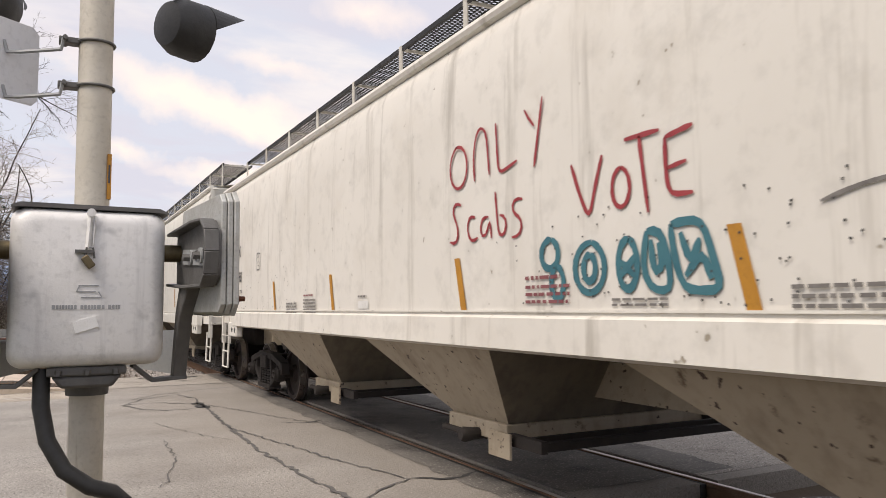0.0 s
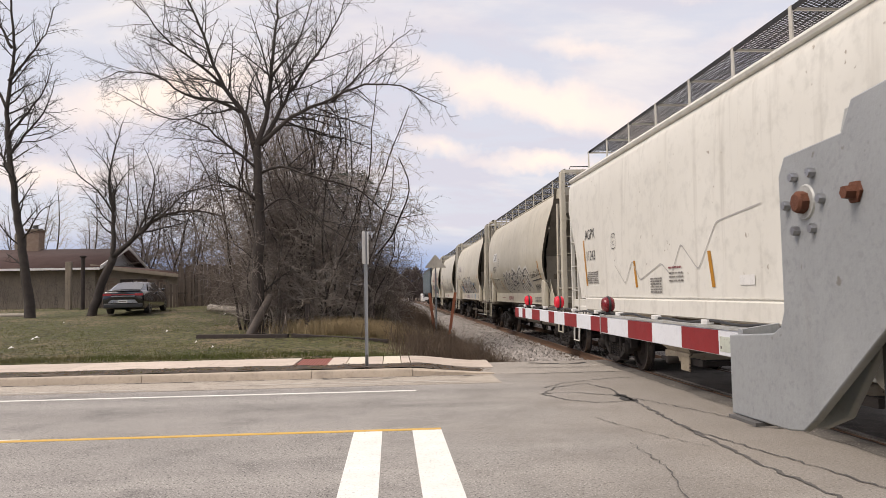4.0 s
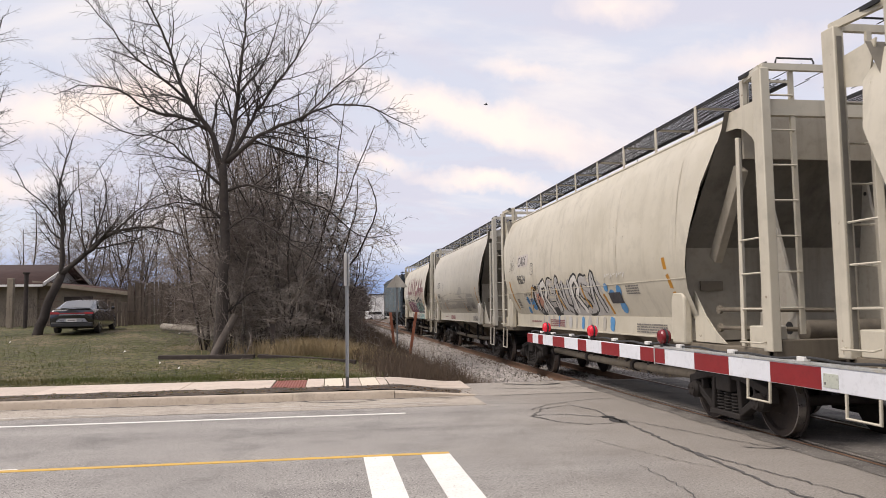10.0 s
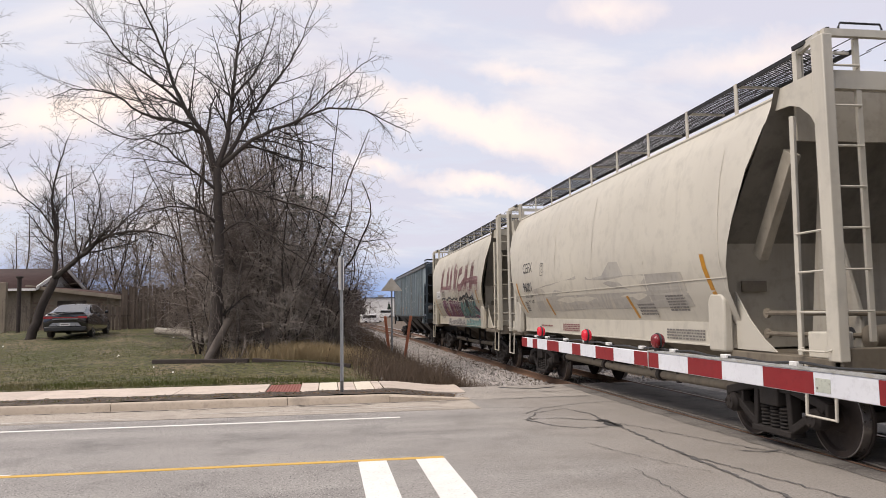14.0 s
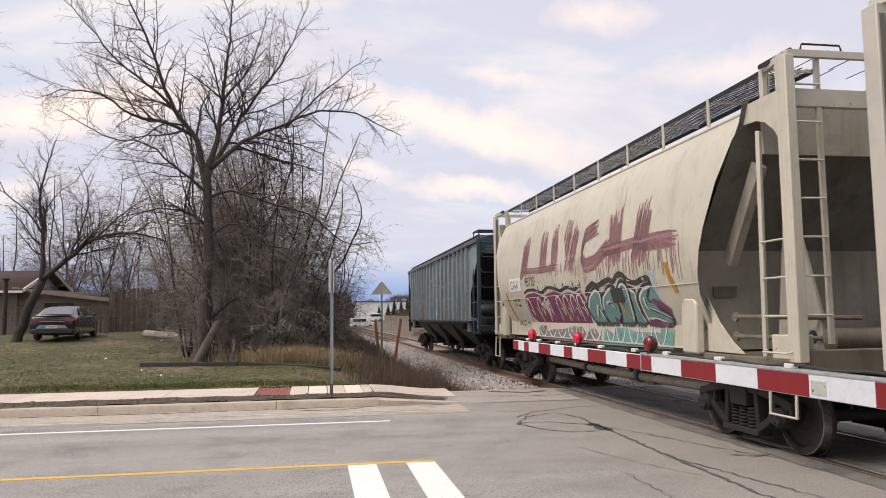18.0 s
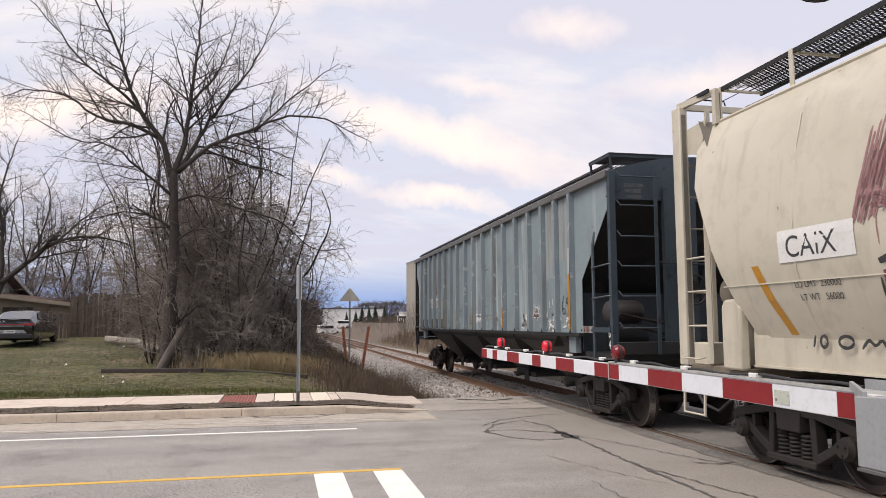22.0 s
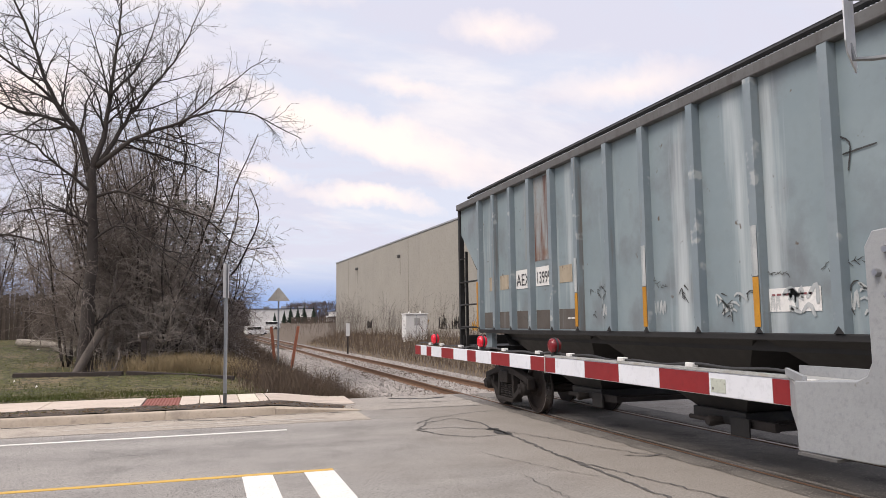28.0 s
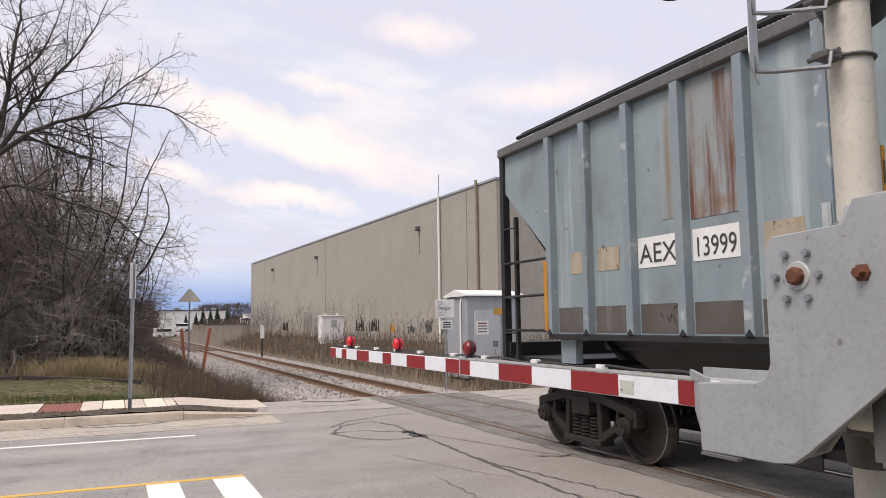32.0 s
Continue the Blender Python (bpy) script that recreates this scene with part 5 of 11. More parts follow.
def truck(car, y):
    """A two-axle truck: cast side frames, bolster, springs, bearings, wheelsets."""
    for s in (-1, 1):
        g = Geo()
        # top chord, two sloping members, columns and spring seat, leaving the windows open
        for q in (-1, 1):
            g.beam((s * 1.0, q * 0.42, 0.75), (s * 1.0, q * 1.06, 0.62), 0.16, 0.11)
            g.beam((s * 1.0, q * 1.0, 0.60), (s * 1.0, q * 0.36, 0.24), 0.15, 0.10)
            g.beam((s * 1.0, q * 0.38, 0.22), (s * 1.0, q * 0.34, 0.78), 0.15, 0.09)
            g.beam((s * 1.0, q * 1.07, 0.66), (s * 1.0, q * 1.07, 0.46), 0.15, 0.06)
            g.beam((s * 1.0, q * 0.72, 0.64), (s * 1.0, q * 0.72, 0.42), 0.12, 0.05)
        g.beam((s * 1.0, -0.44, 0.755), (s * 1.0, 0.44, 0.755), 0.17, 0.12)
        g.beam((s * 1.0, -0.42, 0.20), (s * 1.0, 0.42, 0.20), 0.22, 0.08)
        fr = part("side_frame", g, "truck", car, "grimy cast steel truck side frame", bevel=0.015, at=(0, y, 0), key="side_frame%d" % s)
        sp = Geo()
        for yy in (-0.2, 0.0, 0.2):
            for k in range(6):
                sp.lathe([(0.245 + k * 0.045, 0.075), (0.262 + k * 0.045, 0.088), (0.279 + k * 0.045, 0.075)], (s * 1.0, yy, 0), "z", 12)
        part("spring_nest", sp, "truck", fr, "rusty coil springs", key="spring%d" % s)
        for q in (-1, 1):
            cap = Geo().lathe([(s * 0.98, 0.13), (s * 1.10, 0.125), (s * 1.13, 0.10), (s * 1.16, 0.095), (s * 1.165, 0.04)], (0, q * 0.89, WHEEL_R), "x", 16)
            for k in range(3):
                a = radians(120 * k + 30)
                cap.lathe([(s * 1.16, 0.018), (s * 1.18, 0.018)], (0, q * 0.89 + 0.06 * math.cos(a), WHEEL_R + 0.06 * math.sin(a)), "x", 6)
            part("bearing_cap", cap, "truck", fr, "roller bearing end cap", key="cap%d%d" % (s, q))
    part("truck_bolster", Geo().box(-1.12, 1.12, -0.2, 0.2, 0.52, 0.76), "truck", car, bevel=0.02, at=(0, y, 0), key="bolster")
    part("brake_beam", Geo().box(-0.8, 0.8, -0.5, -0.42, 0.34, 0.44).box(-0.8, 0.8, 0.42, 0.5, 0.34, 0.44).box(-0.85, -0.7, -0.56, -0.36, 0.3, 0.55).box(0.7, 0.85, -0.56, -0.36, 0.3, 0.55).box(-0.85, -0.7, 0.36, 0.56, 0.3, 0.55).box(0.7, 0.85, 0.36, 0.56, 0.3, 0.55), "truck", car, bevel=0.01, at=(0, y, 0), key="brake_beam")
    for q in (-0.89, 0.89):
        g = Geo().lathe([(-1.0, 0.07), (1.0, 0.07)], (0, 0, 0), "x", 12)
        for s in (-1, 1):
            i, o = s * 0.675, s * 0.815
            g.lathe([(i - s * 0.02, 0.10), (i, 0.485), (i + s * 0.03, 0.487), (i + s * 0.035, WHEEL_R), (o, WHEEL_R - 0.008), (o, 0.375), (o - s * 0.05, 0.36), (o - s * 0.045, 0.17), (o + s * 0.01, 0.14), (o + s * 0.01, 0.09)], (0, 0, 0), "x", 30)
        w = part("wheelset", g, "wheel", car, "pair of rusty steel wheels on an axle", at=(0, y + q, WHEEL_R), key="wheelset")
        for s in (-1, 1):
            t = Geo()
            i, o = s * 0.675, s * 0.816
            t.lathe([(i + s * 0.04, WHEEL_R - 0.03), (i + s * 0.037, WHEEL_R + 0.002), (o, WHEEL_R - 0.006), (o + s * 0.001, WHEEL_R - 0.02), (i + s * 0.045, WHEEL_R - 0.03)], (0, 0, 0), "x", 30)
            part("wheel_tread", t, "tread", w, "bright worn wheel tread", key="tread%d" % s)
        WHEELS.append((w, y + q))


def coupler(car, y, d):
    g = Geo().box(-0.12, 0.12, min(y, y + d * 0.75), max(y, y + d * 0.75), 0.78, 0.98).box(-0.16, 0.10, min(y + d * 0.62, y + d * 0.98), max(y + d * 0.62, y + d * 0.98), 0.72, 1.04)
    c = part("coupler", g, "truck", car, "cast steel knuckle coupler", bevel=0.02)
    part("brake_hose", Geo().tube([(-0.3, y + d * 0.1, 0.8), (-0.32, y + d * 0.4, 0.5), (-0.28, y + d * 0.75, 0.42), (-0.2, y + d * 0.95, 0.6)], 0.025, 8), "rubber", c, "hanging rubber air hose")


def ladder(car, x, y0, y1, z0, z1, mat_, n, label="steel side ladder"):
    """Two stiles and n rungs in the plane x."""
    l = part("ladder", Geo().box(x - 0.035, x + 0.035, y0 - 0.045, y0 + 0.045, z0, z1), mat_, car, label)
    part("stile", Geo().box(x - 0.025, x + 0.025, y1 - 0.03, y1 + 0.03, z0, z1), mat_, l)
    for i in range(n):
        z = z0 + 0.15 + (z1 - z0 - 0.3) * i / (n - 1)
        part("rung", Geo().tube([(x - 0.02, y0, z), (x - 0.05, y0 + 0.06 * (1 if y1 > y0 else -1), z), (x - 0.05, y1 - 0.06 * (1 if y1 > y0 else -1), z), (x - 0.02, y1, z)], 0.012, 6), mat_, l)
    return l


def grating(x0, x1, y0, y1, z, pitch=0.055, w=0.0145):
    """Expanded-metal walkway: two sets of slanting strands between edge bars."""
    g = Geo()
    wd = x1 - x0
    for k in range(int((y1 - y0) / pitch) + 1):
        y = y0 + k * pitch
        for d in (-1, 1):
            ya, yb = y, y + d * wd * 0.6
            if not (y0 <= yb <= y1):
                continue
            g.add([(x0, ya - w, z), (x0, ya + w, z), (x1, yb + w, z), (x1, yb - w, z)], [(0, 1, 2, 3)])
    for i in range(1, 6):
        xx = x0 + wd * i / 6
        g.box(xx - 0.006, xx + 0.006, y0, y1, z - 0.006, z)
    for xx in (x0, x1):
        g.box(xx - 0.015, xx + 0.015, y0, y1, z - 0.04, z + 0.01)
    return g


def roof_walk(car, y0, y1, roof_z, z, xe, mat_post):
    """Running boards along both edges of the roof, on short posts."""
    for s in (-1, 1):
        a, b = sorted((s * xe, s * (xe - 0.62)))
        rw = tagged(part("running_board", grating(a, b, y0, y1, z), "grate", car, "dark expanded-metal running board on the roof", angle=0), kind="stuff")
        n = max(2, round((y1 - y0) / 1.45))
        for i in range(n + 1):
            y = y0 + 0.05 + (y1 - y0 - 0.1) * i / n
            part("walk_post", Geo().box(s * (xe + 0.012) - 0.008, s * (xe + 0.012) + 0.008, y - 0.035, y + 0.035, roof_z - 0.12, z + 0.015), mat_post, rw)
            part("walk_bracket", Geo().beam((s * (xe - 0.62), y, z - 0.02), (s * xe, y, z - 0.02), 0.03, 0.03), mat_post, rw)
    for y in (y0, y1):
        part("cross_walk", grating(-xe, xe, y - 0.3 if y > y0 else y - 0.02, y + 0.02 if y > y0 else y + 0.3, z + 0.002), "grate", car, "cross walkway at the roof end", angle=0)


def decal(car, geo2, surf, mat_, name, label=""):
    """Flat shapes in (along, up), along running to the train's front, laid on the near side."""
    v, f = geo2
    g = Geo()
    g.v = [(surf(p[1]) - (p[2] if len(p) > 2 else 0.006), -p[0], p[1]) for p in v]
    g.f = list(f)
    return part(name, g, mat_, car, label, angle=0)


def text_on(car, s, y, z, h, surf, mat_, label="", squeeze=1.0):
    v, f = words(s, h)
    return decal(car, ([(-y + p[0] * squeeze, z + p[1], 0.009) for p in v], f), surf, mat_, "lettering", label)


def quad_on(car, y0, y1, z0, z1, surf, mat_, name="panel", label="", lift=0.005, slant=0.0):
    """y0: rear end, y1: front end (smaller)."""
    n = 6
    v, f = [], []
    for i in range(n + 1):
        z = z0 + (z1 - z0) * i / n
        for y in (y0, y1):
            v.append((-y - slant * (z1 - z), z, lift))
    f = [(2 * i, 2 * i + 1, 2 * i + 3, 2 * i + 2) for i in range(n)]
    return decal(car, (v, f), surf, mat_, name, label)


def stroke_on(car, strokes, w, surf, mat_, name="graffiti", label="", lift=0.008, seed=1):
    """Brush strokes: lists of (along, up) points, along measured forward."""
    rng = random.Random(seed)
    V, F = [], []
    for pts in strokes:
        dense = []
        for (a, b), (c, d) in zip(pts, pts[1:]):
            n = max(1, int(math.hypot(c - a, d - b) / 0.05))
            dense += [(a + (c - a) * i / n, b + (d - b) * i / n) for i in range(n)]
        dense.append(pts[-1])
        for _ in range(2):
            dense = [dense[0]] + [((p[0] + q[0] * 2 + r[0]) / 4, (p[1] + q[1] * 2 + r[1]) / 4) for p, q, r in zip(dense, dense[1:], dense[2:])] + [dense[-1]]
        base = len(V)
        for i, p in enumerate(dense):
            q, r = dense[max(0, i - 1)], dense[min(len(dense) - 1, i + 1)]
            dx, dz = r[0] - q[0], r[1] - q[1]
            l = math.hypot(dx, dz) or 1
            ww = w / 2 * rng.uniform(0.85, 1.12) * (0.6 if i in (0, len(dense) - 1) else 1)
            V.append((p[0] - dz / l * ww, p[1] + dx / l * ww, lift)); V.append((p[0] + dz / l * ww, p[1] - dx / l * ww, lift))
        F += [(base + 2 * i, base + 2 * i + 1, base + 2 * i + 3, base + 2 * i + 2) for i in range(len(dense) - 1)]
    return decal(car, (V, F), surf, mat_, name, label)


def blob_on(car, poly, surf, mat_, name="graffiti", label="", lift=0.006):
    """A filled shape, as a fan of rows from its top to its bottom edge."""
    pts = [(a, b) for a, b in poly]
    bm = bmesh.new()
    vs = [bm.verts.new((a, b, 0)) for a, b in pts]
    bm.faces.new(vs)
    bmesh.ops.triangulate(bm, faces=bm.faces)
    bmesh.ops.subdivide_edges(bm, edges=[e for e in bm.edges if e.calc_length() > 0.25], cuts=2)
    bmesh.ops.triangulate(bm, faces=bm.faces)
    bm.verts.index_update()
    v = [(p.co.x, p.co.y, lift) for p in bm.verts]
    f = [tuple(x.index for x in q.verts) for q in bm.faces]
    bm.free()
    return decal(car, (v, f), surf, mat_, name, label)


def bars_on(car, y, z, w, h, rows, surf, mat_, seed=3, label="lines of small stencilled print"):
    """Print too small to read: broken bars."""
    rng = random.Random(seed)
    V, F = [], []
    fine = h > 0.04 and rows > 1
    h = h * (0.5 if fine else 0.62)
    for r in range(rows * 2 if fine else rows):
        a, zz = 0.0, z - r * h * (1.7 if fine else 2.3)
        while a < w:
            l = rng.uniform(0.025, 0.11)
            b = min(w, a + l)
            n = len(V)
            V += [(-y + a, zz, 0.008), (-y + b, zz, 0.008), (-y + b, zz + h, 0.008), (-y + a, zz + h, 0.008)]
            F.append((n, n + 1, n + 2, n + 3))
            a = b + rng.uniform(0.01, 0.025)
    return decal(car, (V, F), surf, mat_, "lettering", label)


def start_car(name, rear, front, label, category="hopper wagon"):
    mid = (rear + front) / 2
    car = thing(name, TRACK, mid + TRAVEL[0][1], 0.0, label, category, "wagons of the passing train")
    CARS.append((car, mid))
    return car, (rear - front) / 2


# cross-sections: (half width, height)
TEAR = [(0.0, 4.52), (0.62, 4.49), (1.06, 4.42), (1.33, 4.28), (1.52, 3.95), (1.64, 3.45), (1.70, 2.9), (1.715, 2.6), (1.69, 2.3), (1.61, 2.0), (1.50, 1.75), (1.42, 1.56)]
# how far the side sheet stops short of the end posts, by height; the two ends differ
EDGE_FRONT = [(1.5, 1.95), (2.0, 1.92), (2.19, 1.86), (2.51, 1.75), (3.04, 1.54), (3.6, 1.29), (4.06, 1.06), (4.3, 0.97), (4.6, 0.9)]
EDGE_REAR = [(1.5, 1.5), (2.0, 1.3), (2.26, 1.19), (2.6, 1.02), (2.96, 0.84), (3.34, 0.63), (3.65, 0.47), (3.89, 0.45), (4.14, 0.5), (4.3, 0.56), (4.6, 0.62)]
REAR_EXTRA = 0.5


def half_at(z):
    t = sorted((zz, w) for w, zz in TEAR)
    return -lerp(t, min(max(z, t[0][0]), t[-1][0]))


def tear_car(name, rear, front, mat_, label, walk_z=4.74):
    """Round-sided pressure hopper with open ends, corner posts and ladders."""
    car, h = start_car(name, rear, front, label)
    hr = h + REAR_EXTRA
    ring = [(-w, z) for w, z in reversed(TEAR)] + [(w, z) for w, z in TEAR[1:]]
    rows = []
    n = 16
    for i in range(n + 1):
        u = i / n
        row = []
        for x, z in ring:
            y0, y1 = hr - lerp(EDGE_REAR, z), -(h - lerp(EDGE_FRONT, z))
            dent = 0.006 * noise.noise((u * 9.0, z * 1.5, len(name) + rear))
            row.append((x * (1 + dent), y0 + (y1 - y0) * u, z))
        rows.append(row)
    body = part("tank_body", Geo().sheet(rows), mat_, car, "smooth rounded steel hopper side", angle=60)
    for s, hh, edges, deep in ((1, hr, EDGE_REAR, 1.35), (-1, h, EDGE_FRONT, 2.15)):
        Y = lambda d: s * (hh - d)
        # rim of the side sheet and the closing sheets set back behind it
        edge = [(x, Y(lerp(edges, z)), z) for x, z in ring]
        lip = [(x * 0.93, Y(lerp(edges, z) + 0.12 + 0.25 * smooth(z, 4.2, 2.6)), z - 0.03) for x, z in ring]
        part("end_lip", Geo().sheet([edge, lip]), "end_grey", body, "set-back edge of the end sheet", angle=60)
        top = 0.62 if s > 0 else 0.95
        part("slope_sheet", Geo().sheet([[(x, Y(d), z) for x in (-1.52, -0.75, 0.0, 0.75, 1.52)] for d, z in ((top - 0.1, 4.34), (top, 4.12), (deep, 2.62))]), "end_grey", car, "grimy sloping end sheet with recess shade in its colour", angle=60)
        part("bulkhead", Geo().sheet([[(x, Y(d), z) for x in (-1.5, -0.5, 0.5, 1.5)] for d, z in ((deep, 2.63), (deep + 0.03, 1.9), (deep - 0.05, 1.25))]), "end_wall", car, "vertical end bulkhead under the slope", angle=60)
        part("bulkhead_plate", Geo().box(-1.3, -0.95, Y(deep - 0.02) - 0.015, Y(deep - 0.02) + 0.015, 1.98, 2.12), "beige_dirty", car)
        for q in (-1, 1):
            y0, y1 = sorted((Y(-0.08), Y(0.12)))
            post = part("corner_post", Geo().box(q * 1.5 - 0.06, q * 1.5 + 0.06, y0, y1, 1.2, walk_z - 0.09), mat_, car, "tall channel-section corner post", bevel=0.012)
            # flat strip, coloured darker for the shade inside the channel
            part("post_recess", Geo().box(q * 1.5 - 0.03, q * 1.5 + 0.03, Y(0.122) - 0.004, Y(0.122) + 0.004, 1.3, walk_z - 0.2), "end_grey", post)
            part("inner_stile", Geo().beam((q * 1.5, Y(0.58), 3.92), (q * 1.52, Y(0.61), 1.24), 0.07, 0.05), mat_, car, "slim stile of the side ladder", bevel=0.006)
            for z in (1.71, 2.15, 2.58):
                part("rung", Geo().tube([(q * 1.5, Y(0.6), z), (q * 1.54, Y(0.56), z), (q * 1.54, Y(0.16), z), (q * 1.5, Y(0.12), z)], 0.013, 6), mat_, car)
            # ladder on the end face
            lad = part("end_ladder", Geo().box(q * 1.09 - 0.03, q * 1.09 + 0.03, Y(0.03) - 0.02, Y(0.03) + 0.02, 1.4, walk_z - 0.1), mat_, car, "ladder stile on the wagon end")
            for k in range(7):
                z = 1.72 + 0.432 * k
                part("rung", Geo().tube([(q * 1.46, Y(0.0), z), (q * 1.44, Y(-0.06), z), (q * 1.13, Y(-0.06), z), (q * 1.1, Y(0.01), z)], 0.013, 6), mat_, lad)
            gus = [(0.12, 4.33), (0.99, 4.33), (1.04, 4.1), (0.7, 4.08), (0.52, 4.02), (0.34, 3.88), (0.22, 3.7), (0.12, 3.5)] if s < 0 else [(0.1, 4.33), (0.58, 4.36), (0.5, 4.12), (0.44, 3.92), (0.1, 4.0)]
            part("gusset", Geo().slab([(Y(d), z) for d, z in gus], q * 1.43, q * 1.45), mat_, car, "curved gusset plate under the roof")
            b0, b1, bt = (2.08, 2.5, 1.96) if s < 0 else (0.98, 1.36, 2.02)
            part("bolster_post", Geo().slab([(Y(b1), 1.2), (Y(b0), 1.2), (Y(b0), bt - 0.08), (Y(b0 + 0.06), bt), (Y(b1 - 0.08), bt + 0.01), (Y(b1), bt - 0.1)], q * 1.47, q * 1.6), mat_, car, "stout bolster post at the car side", bevel=0.03)
            web = [(2.06, 1.24), (1.2, 1.24), (1.45, 1.38), (1.75, 1.62), (1.95, 1.85), (2.06, 1.98)] if s < 0 else [(1.38, 1.24), (2.15, 1.24), (1.8, 1.45), (1.55, 1.7), (1.38, 2.0)]
            part("curved_web", Geo().slab([(Y(d), z) for d, z in web], q * 1.42, q * 1.44), mat_, car)
            part("stirrup", Geo().tube([(q * 1.55, Y(0.02), 1.15), (q * 1.57, Y(0.02), 0.6), (q * 1.57, Y(0.5), 0.6), (q * 1.55, Y(0.5), 1.15)], 0.02, 6), mat_, car, "steel step stirrup")
            part("handhold", Geo().tube([(q * 1.55, Y(0.05), 1.32), (q * 1.62, Y(0.06), 1.3), (q * 1.62, Y(0.52), 1.3), (q * 1.55, Y(0.53), 1.32)], 0.012, 6), mat_, car)
            part("sill_box", Geo().box(min(q * 1.2, q * 1.5), max(q * 1.2, q * 1.5), *sorted((Y(0.18), Y(0.52))), 1.22, 1.5), mat_, car, "step box on the end platform", bevel=0.015)
            part("end_fin", Geo().slab([(Y(d), z) for d, z in ((1.12, 3.42), (1.2, 3.46), (1.24, 3.1), (1.34, 2.4), (1.5, 1.25), (0.6, 1.25), (0.62, 1.74), (1.06, 3.1))], q * 0.75 - 0.025, q * 0.75 + 0.025), "end_fin", car, "tapering web plate on the end platform", bevel=0.006)
            for d, z, r in ((0.78, 1.45, 0.085), (1.15, 3.3, 0.03)):
                part("fin_hole", Geo().lathe([(q * 0.75 - 0.03, r), (q * 0.75 + 0.03, r)], (0, Y(d), z), "x", 14), "rubber", car)
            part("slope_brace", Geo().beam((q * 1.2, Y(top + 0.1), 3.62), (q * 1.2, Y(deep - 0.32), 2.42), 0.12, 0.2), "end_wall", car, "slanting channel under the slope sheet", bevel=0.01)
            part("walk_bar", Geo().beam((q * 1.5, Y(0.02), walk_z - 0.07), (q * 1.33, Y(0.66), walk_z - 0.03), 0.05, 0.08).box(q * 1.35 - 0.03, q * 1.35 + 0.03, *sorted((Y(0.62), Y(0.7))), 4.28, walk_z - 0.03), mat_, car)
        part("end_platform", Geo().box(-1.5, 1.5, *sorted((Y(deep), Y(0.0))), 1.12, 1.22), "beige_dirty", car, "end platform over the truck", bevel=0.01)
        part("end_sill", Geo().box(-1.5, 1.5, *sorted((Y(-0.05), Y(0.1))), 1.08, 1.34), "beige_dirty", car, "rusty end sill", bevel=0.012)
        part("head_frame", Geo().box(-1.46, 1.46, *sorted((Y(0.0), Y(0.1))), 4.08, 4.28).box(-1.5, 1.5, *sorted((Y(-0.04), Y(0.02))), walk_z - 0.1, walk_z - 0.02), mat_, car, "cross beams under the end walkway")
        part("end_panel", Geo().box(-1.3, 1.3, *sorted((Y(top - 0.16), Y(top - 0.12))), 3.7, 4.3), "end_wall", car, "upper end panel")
        part("end_walk", grating(-1.42, 1.42, *sorted((Y(0.0), Y(0.62))), walk_z), "grate", car, "dark grating walkway across the wagon end", angle=0)
        part("walk_rail", Geo().tube([(-1.3, Y(0.0), walk_z), (-1.28, Y(0.0), walk_z + 0.06), (-0.8, Y(0.0), walk_z + 0.06), (-0.78, Y(0.0), walk_z)], 0.012, 6), "grate", car)
        coupler(car, s * hh, s)
    part("air_tank", Geo().lathe([(-1.5, 0.06), (-1.47, 0.15), (-1.4, 0.2), (-1.3, 0.215), (-0.4, 0.215), (-0.35, 0.1)], (0, hr - 0.92, 2.12), "x", 18), "beige_dirty", car, "domed air reservoir")
    part("tank_hose", Geo().tube([(-1.42, hr - 0.95, 2.2), (-1.5, hr - 0.8, 2.45), (-1.3, hr - 0.6, 2.5), (-1.1, hr - 0.5, 3.2), (-0.9, hr - 0.45, 3.9)], 0.022, 6), "rubber", car)
    part("valve_box", Geo().box(-1.3, -1.0, hr - 0.95, hr - 0.65, 1.22, 1.6), "truck", car, "cluster of brake valves", bevel=0.03)
    for z in (1.45, 1.7):
        part("end_pipe", Geo().tube([(-1.35, -(h - 1.5), z), (-1.3, -(h - 0.9), z), (-0.4, -(h - 0.4), z - 0.02)], 0.03, 8).lathe([(-1.37, 0.06), (-1.33, 0.06)], (0, -(h - 1.5), z), "x", 12), "beige_dirty", car, "brake pipe across the platform")
    part("air_tank", Geo().lathe([(-0.6, 0.06), (-0.56, 0.14), (0.5, 0.14), (0.54, 0.06)], (-0.2, -(h - 0.5), 1.42), "x", 16), "beige_dirty", car, "grimy air reservoir")
    # sills, hoppers and the pipe under the car
    for q in (-1, 1):
        part("side_sill", Geo().box(q * 1.43 - 0.012, q * 1.43 + 0.012, -(h - 2.2), h - 0.9, 1.27, 1.58), mat_, car, "pinkish dusty side sill" )
        part("sill_flange", Geo().box(min(q * 1.36, q * 1.47), max(q * 1.36, q * 1.47), -(h - 2.2), h - 0.9, 1.25, 1.272), mat_, car)
    part("center_sill", Geo().box(-0.35, 0.35, -h, h, 0.82, 1.13), "truck", car, "heavy centre sill")
    for k in range(3):
        c = (k - 1) * 2.9
        g = Geo()
        top = [(-1.38, c - 1.35, 1.4), (1.38, c - 1.35, 1.4), (1.38, c + 1.35, 1.4), (-1.38, c + 1.35, 1.4)]
        bot = [(-0.35, c - 0.35, 0.62), (0.35, c - 0.35, 0.62), (0.35, c + 0.35, 0.62), (-0.35, c + 0.35, 0.62)]
        g.add(top + bot, [(0, 1, 5, 4), (1, 2, 6, 5), (2, 3, 7, 6), (3, 0, 4, 7), (4, 5, 6, 7)])
